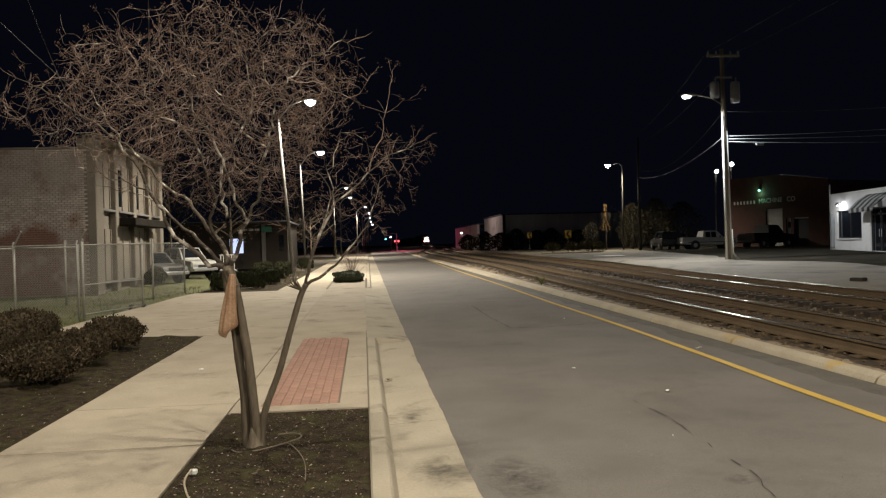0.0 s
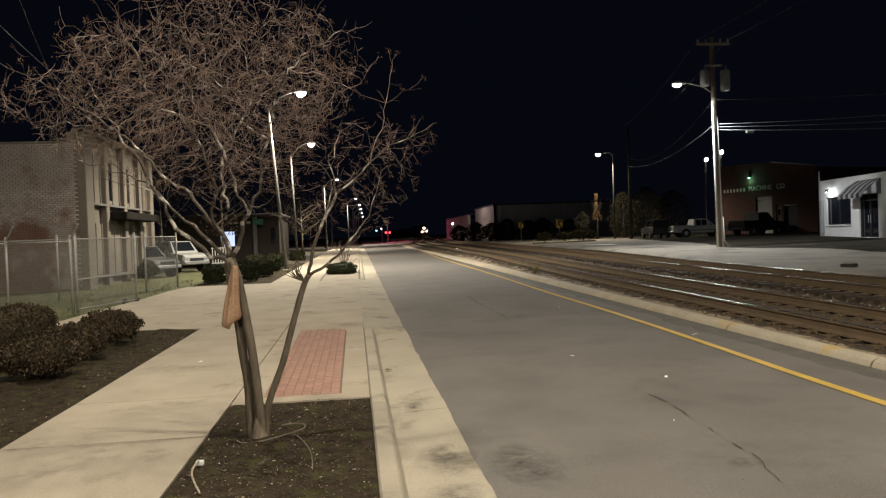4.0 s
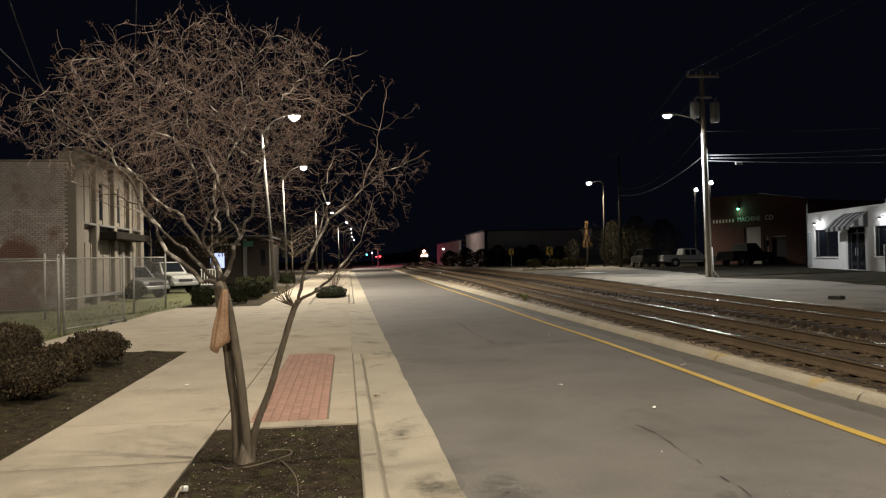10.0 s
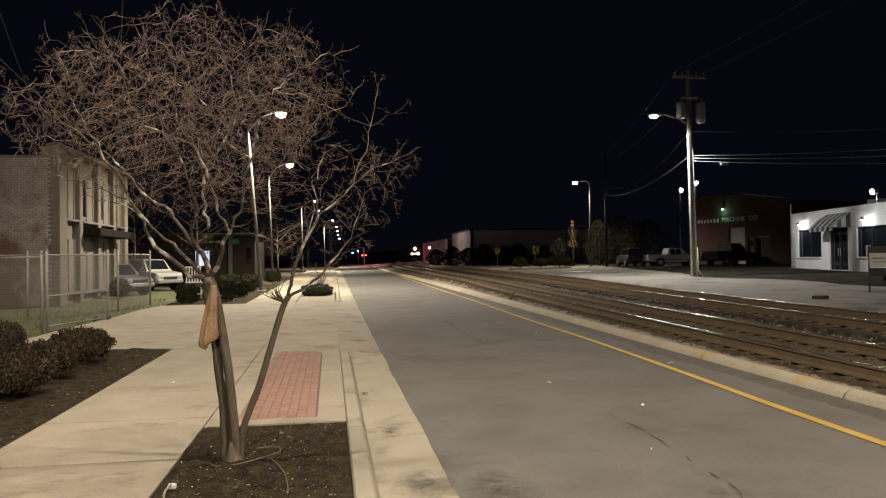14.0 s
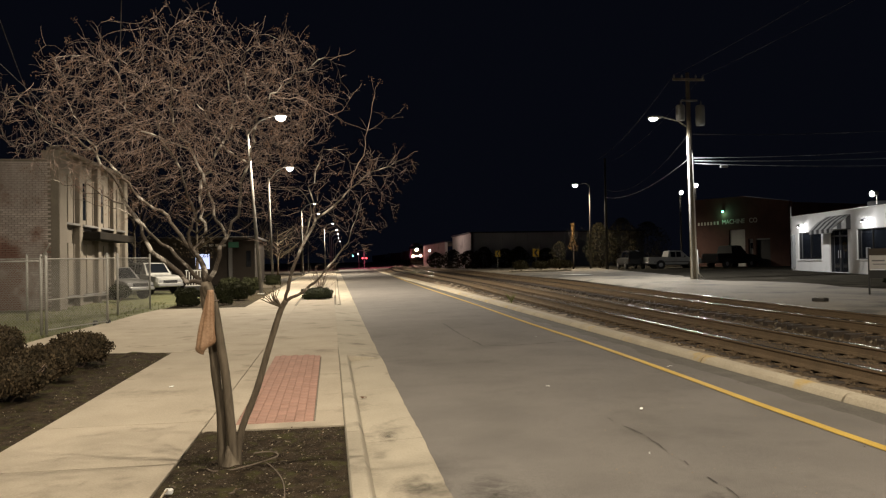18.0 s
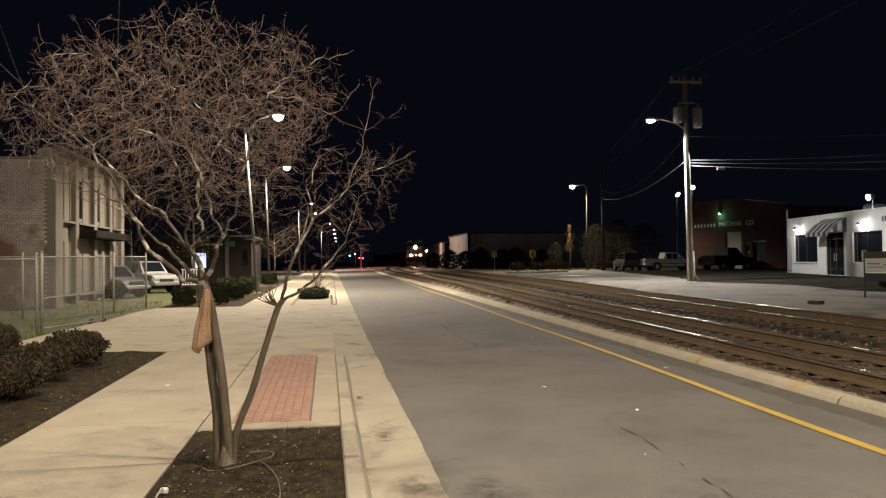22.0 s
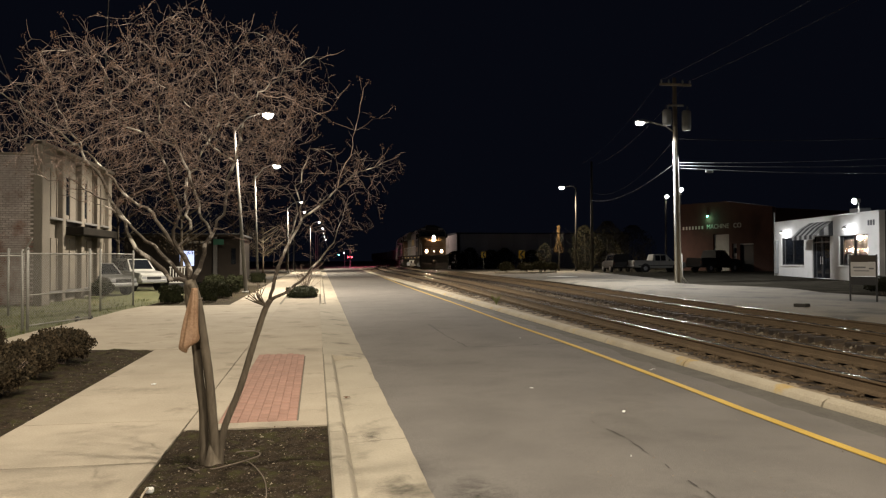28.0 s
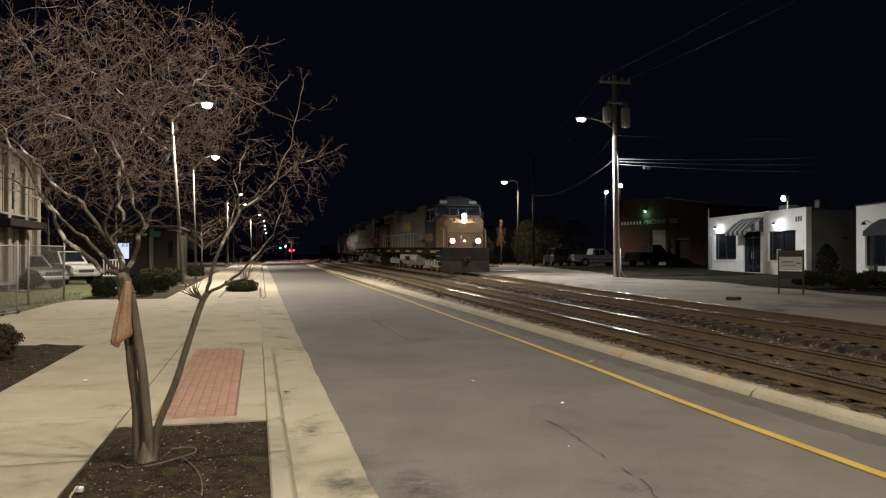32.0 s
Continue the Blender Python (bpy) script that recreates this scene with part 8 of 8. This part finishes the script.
        part("grab_iron", Shape().tube([(10.75, s * 1.35, 1.6), (10.75, s * 1.35, 2.7), (9.9, s * 1.42, 3.0)], 0.018, 5), "rim", th)
        hl = part("ditch_light", Shape().tube([(10.72, s * 0.83, 2.05), (10.92, s * 0.83, 2.05)], [0.13, 0.15], 14), "loco_under", th)
        part("lens", Shape().tube([(10.92, s * 0.83, 2.05), (10.955, s * 0.83, 2.05)], [0.13, 0.07], 14), "ditchlight" if lit else "glass", hl, "glowing warm lens" if lit else "", smooth=True)
        lamp_case = part("headlight_case" if s > 0 else "headlight_lamp", Shape().tube([(10.40, 0, 3.48 + s * 0.14), (10.60, 0, 3.48 + s * 0.14)], [0.13, 0.145], 14), "loco_under", th)
        part("lens", Shape().tube([(10.60, 0, 3.48 + s * 0.14), (10.64, 0, 3.48 + s * 0.14)], [0.135, 0.08], 14), "headlight" if lit else "glass", lamp_case, "glowing warm headlight lens" if lit else "", smooth=True)
        for x_, h_ in ((5.9, 1.7), (-1.2, 1.5), (-4.4, 1.5)):
            part("side_mark", Shape().box((x_, s * (1.36 if x_ > 2.5 else 1.01), 2.75), (0.16, 0.02, h_), 0.004), "loco_mark", th, "worn yellow upright stripe")
        for i in range(3):
            part("side_mark", Shape().box((-3.6 + i * 0.9, s * 1.01, 3.3), (0.6, 0.02, 0.7), 0.01), "loco_mark", th, "worn yellow block of the side marking")
        for i in range(5):
            part("sill_stripe", Shape().box((-8.5 + i * 4.2, s * 1.455, 1.38), (1.6, 0.02, 0.12), 0.004), "loco_mark", th, "yellow reflective sill stripe")
    part("marker_light", Shape().tube([(10.60, 0.02, 2.05), (10.70, 0.02, 2.05)], 0.05, 10), "marker" if lit else "glass", th)
    part("front_rail", Shape().tube([(10.85, -1.2, 1.6), (10.85, -1.2, 2.55), (10.85, 1.2, 2.55), (10.85, 1.2, 1.6)], 0.02, 6), "loco_under", th)
    bogie(th, 6.9)
    bogie(th, -6.9)
    return th


def freight_car(kind, label):
    th = thing(kind, label, "railway wagon", group="freight wagons")
    if kind == "tank_car":
        tk = part("tank", Shape().loft([[(x, r * math.cos(k * math.pi / 10), 2.65 + r * math.sin(k * math.pi / 10)) for k in range(20)] for x, r in ((-7.4, 0.35), (-7.2, 0.95), (-6.7, 1.35), (-6.2, 1.48), (6.2, 1.48), (6.7, 1.35), (7.2, 0.95), (7.4, 0.35))]), "tank_car", th, "grey cylindrical tank", smooth=True)
        part("dome", Shape().tube([(0, 0, 4.05), (0, 0, 4.45)], [0.6, 0.55], 16), "tank_car", tk)
        part("platform", Shape().box((0, 0, 4.2), (2.0, 1.6, 0.05)), "loco_under", tk)
        for s in (-1, 1):
            part("ladder", Shape().tube([(0.8, s * 1.5, 1.2), (0.8, s * 1.5, 4.3), (-0.2, s * 1.5, 4.3), (-0.2, s * 1.5, 1.2)], 0.03, 6), "galv", th)
    else:
        part("body", Shape().box((0, 0, 2.55), (15.4, 2.95, 2.8), 0.05), "car_side", th)
        part("roof", Shape().loft([[(x, -1.48, 3.95), (x, 0, 4.15), (x, 1.48, 3.95)] for x in (-7.7, 7.7)]), "car_side", th)
        for i in range(15):
            for s in (-1, 1):
                part("rib", Shape().box((-7.2 + i * 1.03, s * 1.5, 2.55), (0.12, 0.08, 2.7), 0.02), "car_side", th)
    part("centre_sill", Shape().box((0, 0, 1.0), (16.0, 0.7, 0.3), 0.03), "loco_under", th)
    for s in (-1, 1):
        part("side_sill", Shape().box((0, s * 1.4, 1.12), (15.6, 0.15, 0.2), 0.02), "loco_under", th)
    for x in (-5.6, 5.6):
        fr = part("bogie", Shape().box((x, 0, 0.62), (0.5, 1.9, 0.28), 0.04), "loco_under", th)
        for s in (-1, 1):
            part("side_frame", Shape().box((x, s * 1.0, 0.55), (2.6, 0.2, 0.3), 0.05), "loco_under", fr)
        for dx in (-0.88, 0.88):
            for s in (-1, 1):
                part("wheel", Shape().tube([(x + dx, s * 0.68, 0.46), (x + dx, s * 0.82, 0.46)], [0.47, 0.45], 18), "rail_side", fr)
    return th


lead = locomotive(True, "leading freight locomotive, yellow nose and grey body, headlights lit")
second = locomotive(False, "second grey freight locomotive coupled behind the first")
tank1 = freight_car("tank_car", "grey tank wagon rolling behind the locomotives")
box1 = freight_car("box_car", "dark ribbed box wagon in the freight train")
wagons = [tank1, box1]
for i in range(12):
    wagons.append(copy_thing(tank1 if i in (1, 5, 6) else box1, pose(0, 0, 0)))

SPEED, END_Y = 9.0, 44.5
TRAIN = [(lead, 22.6), (second, 22.6)] + [(w_, 16.8) for w_ in wagons]


def on_track(y):
    """The pose of a wagon whose middle stands over the far track at y, its front towards the camera."""
    a, b = y - 6.0, y + 6.0
    pa, pb = Vector((far_x(a), a, rail_z(a))), Vector((far_x(b), b, rail_z(b)))
    d = pa - pb
    mid = (pa + pb) / 2
    return pose(mid.x, mid.y, mid.z + 0.002, 0, -math.degrees(math.atan2(d.z, math.hypot(d.x, d.y))), math.degrees(math.atan2(d.y, d.x)))


def motions():
    back = 0.0
    for wagon, ln in TRAIN:
        rows = []
        for k in range(33):
            front = END_Y + SPEED * (32.0 - k)
            rows.append((float(k), on_track(front + back + ln / 2)))
        walk(wagon, rows)
        back += ln


motions()
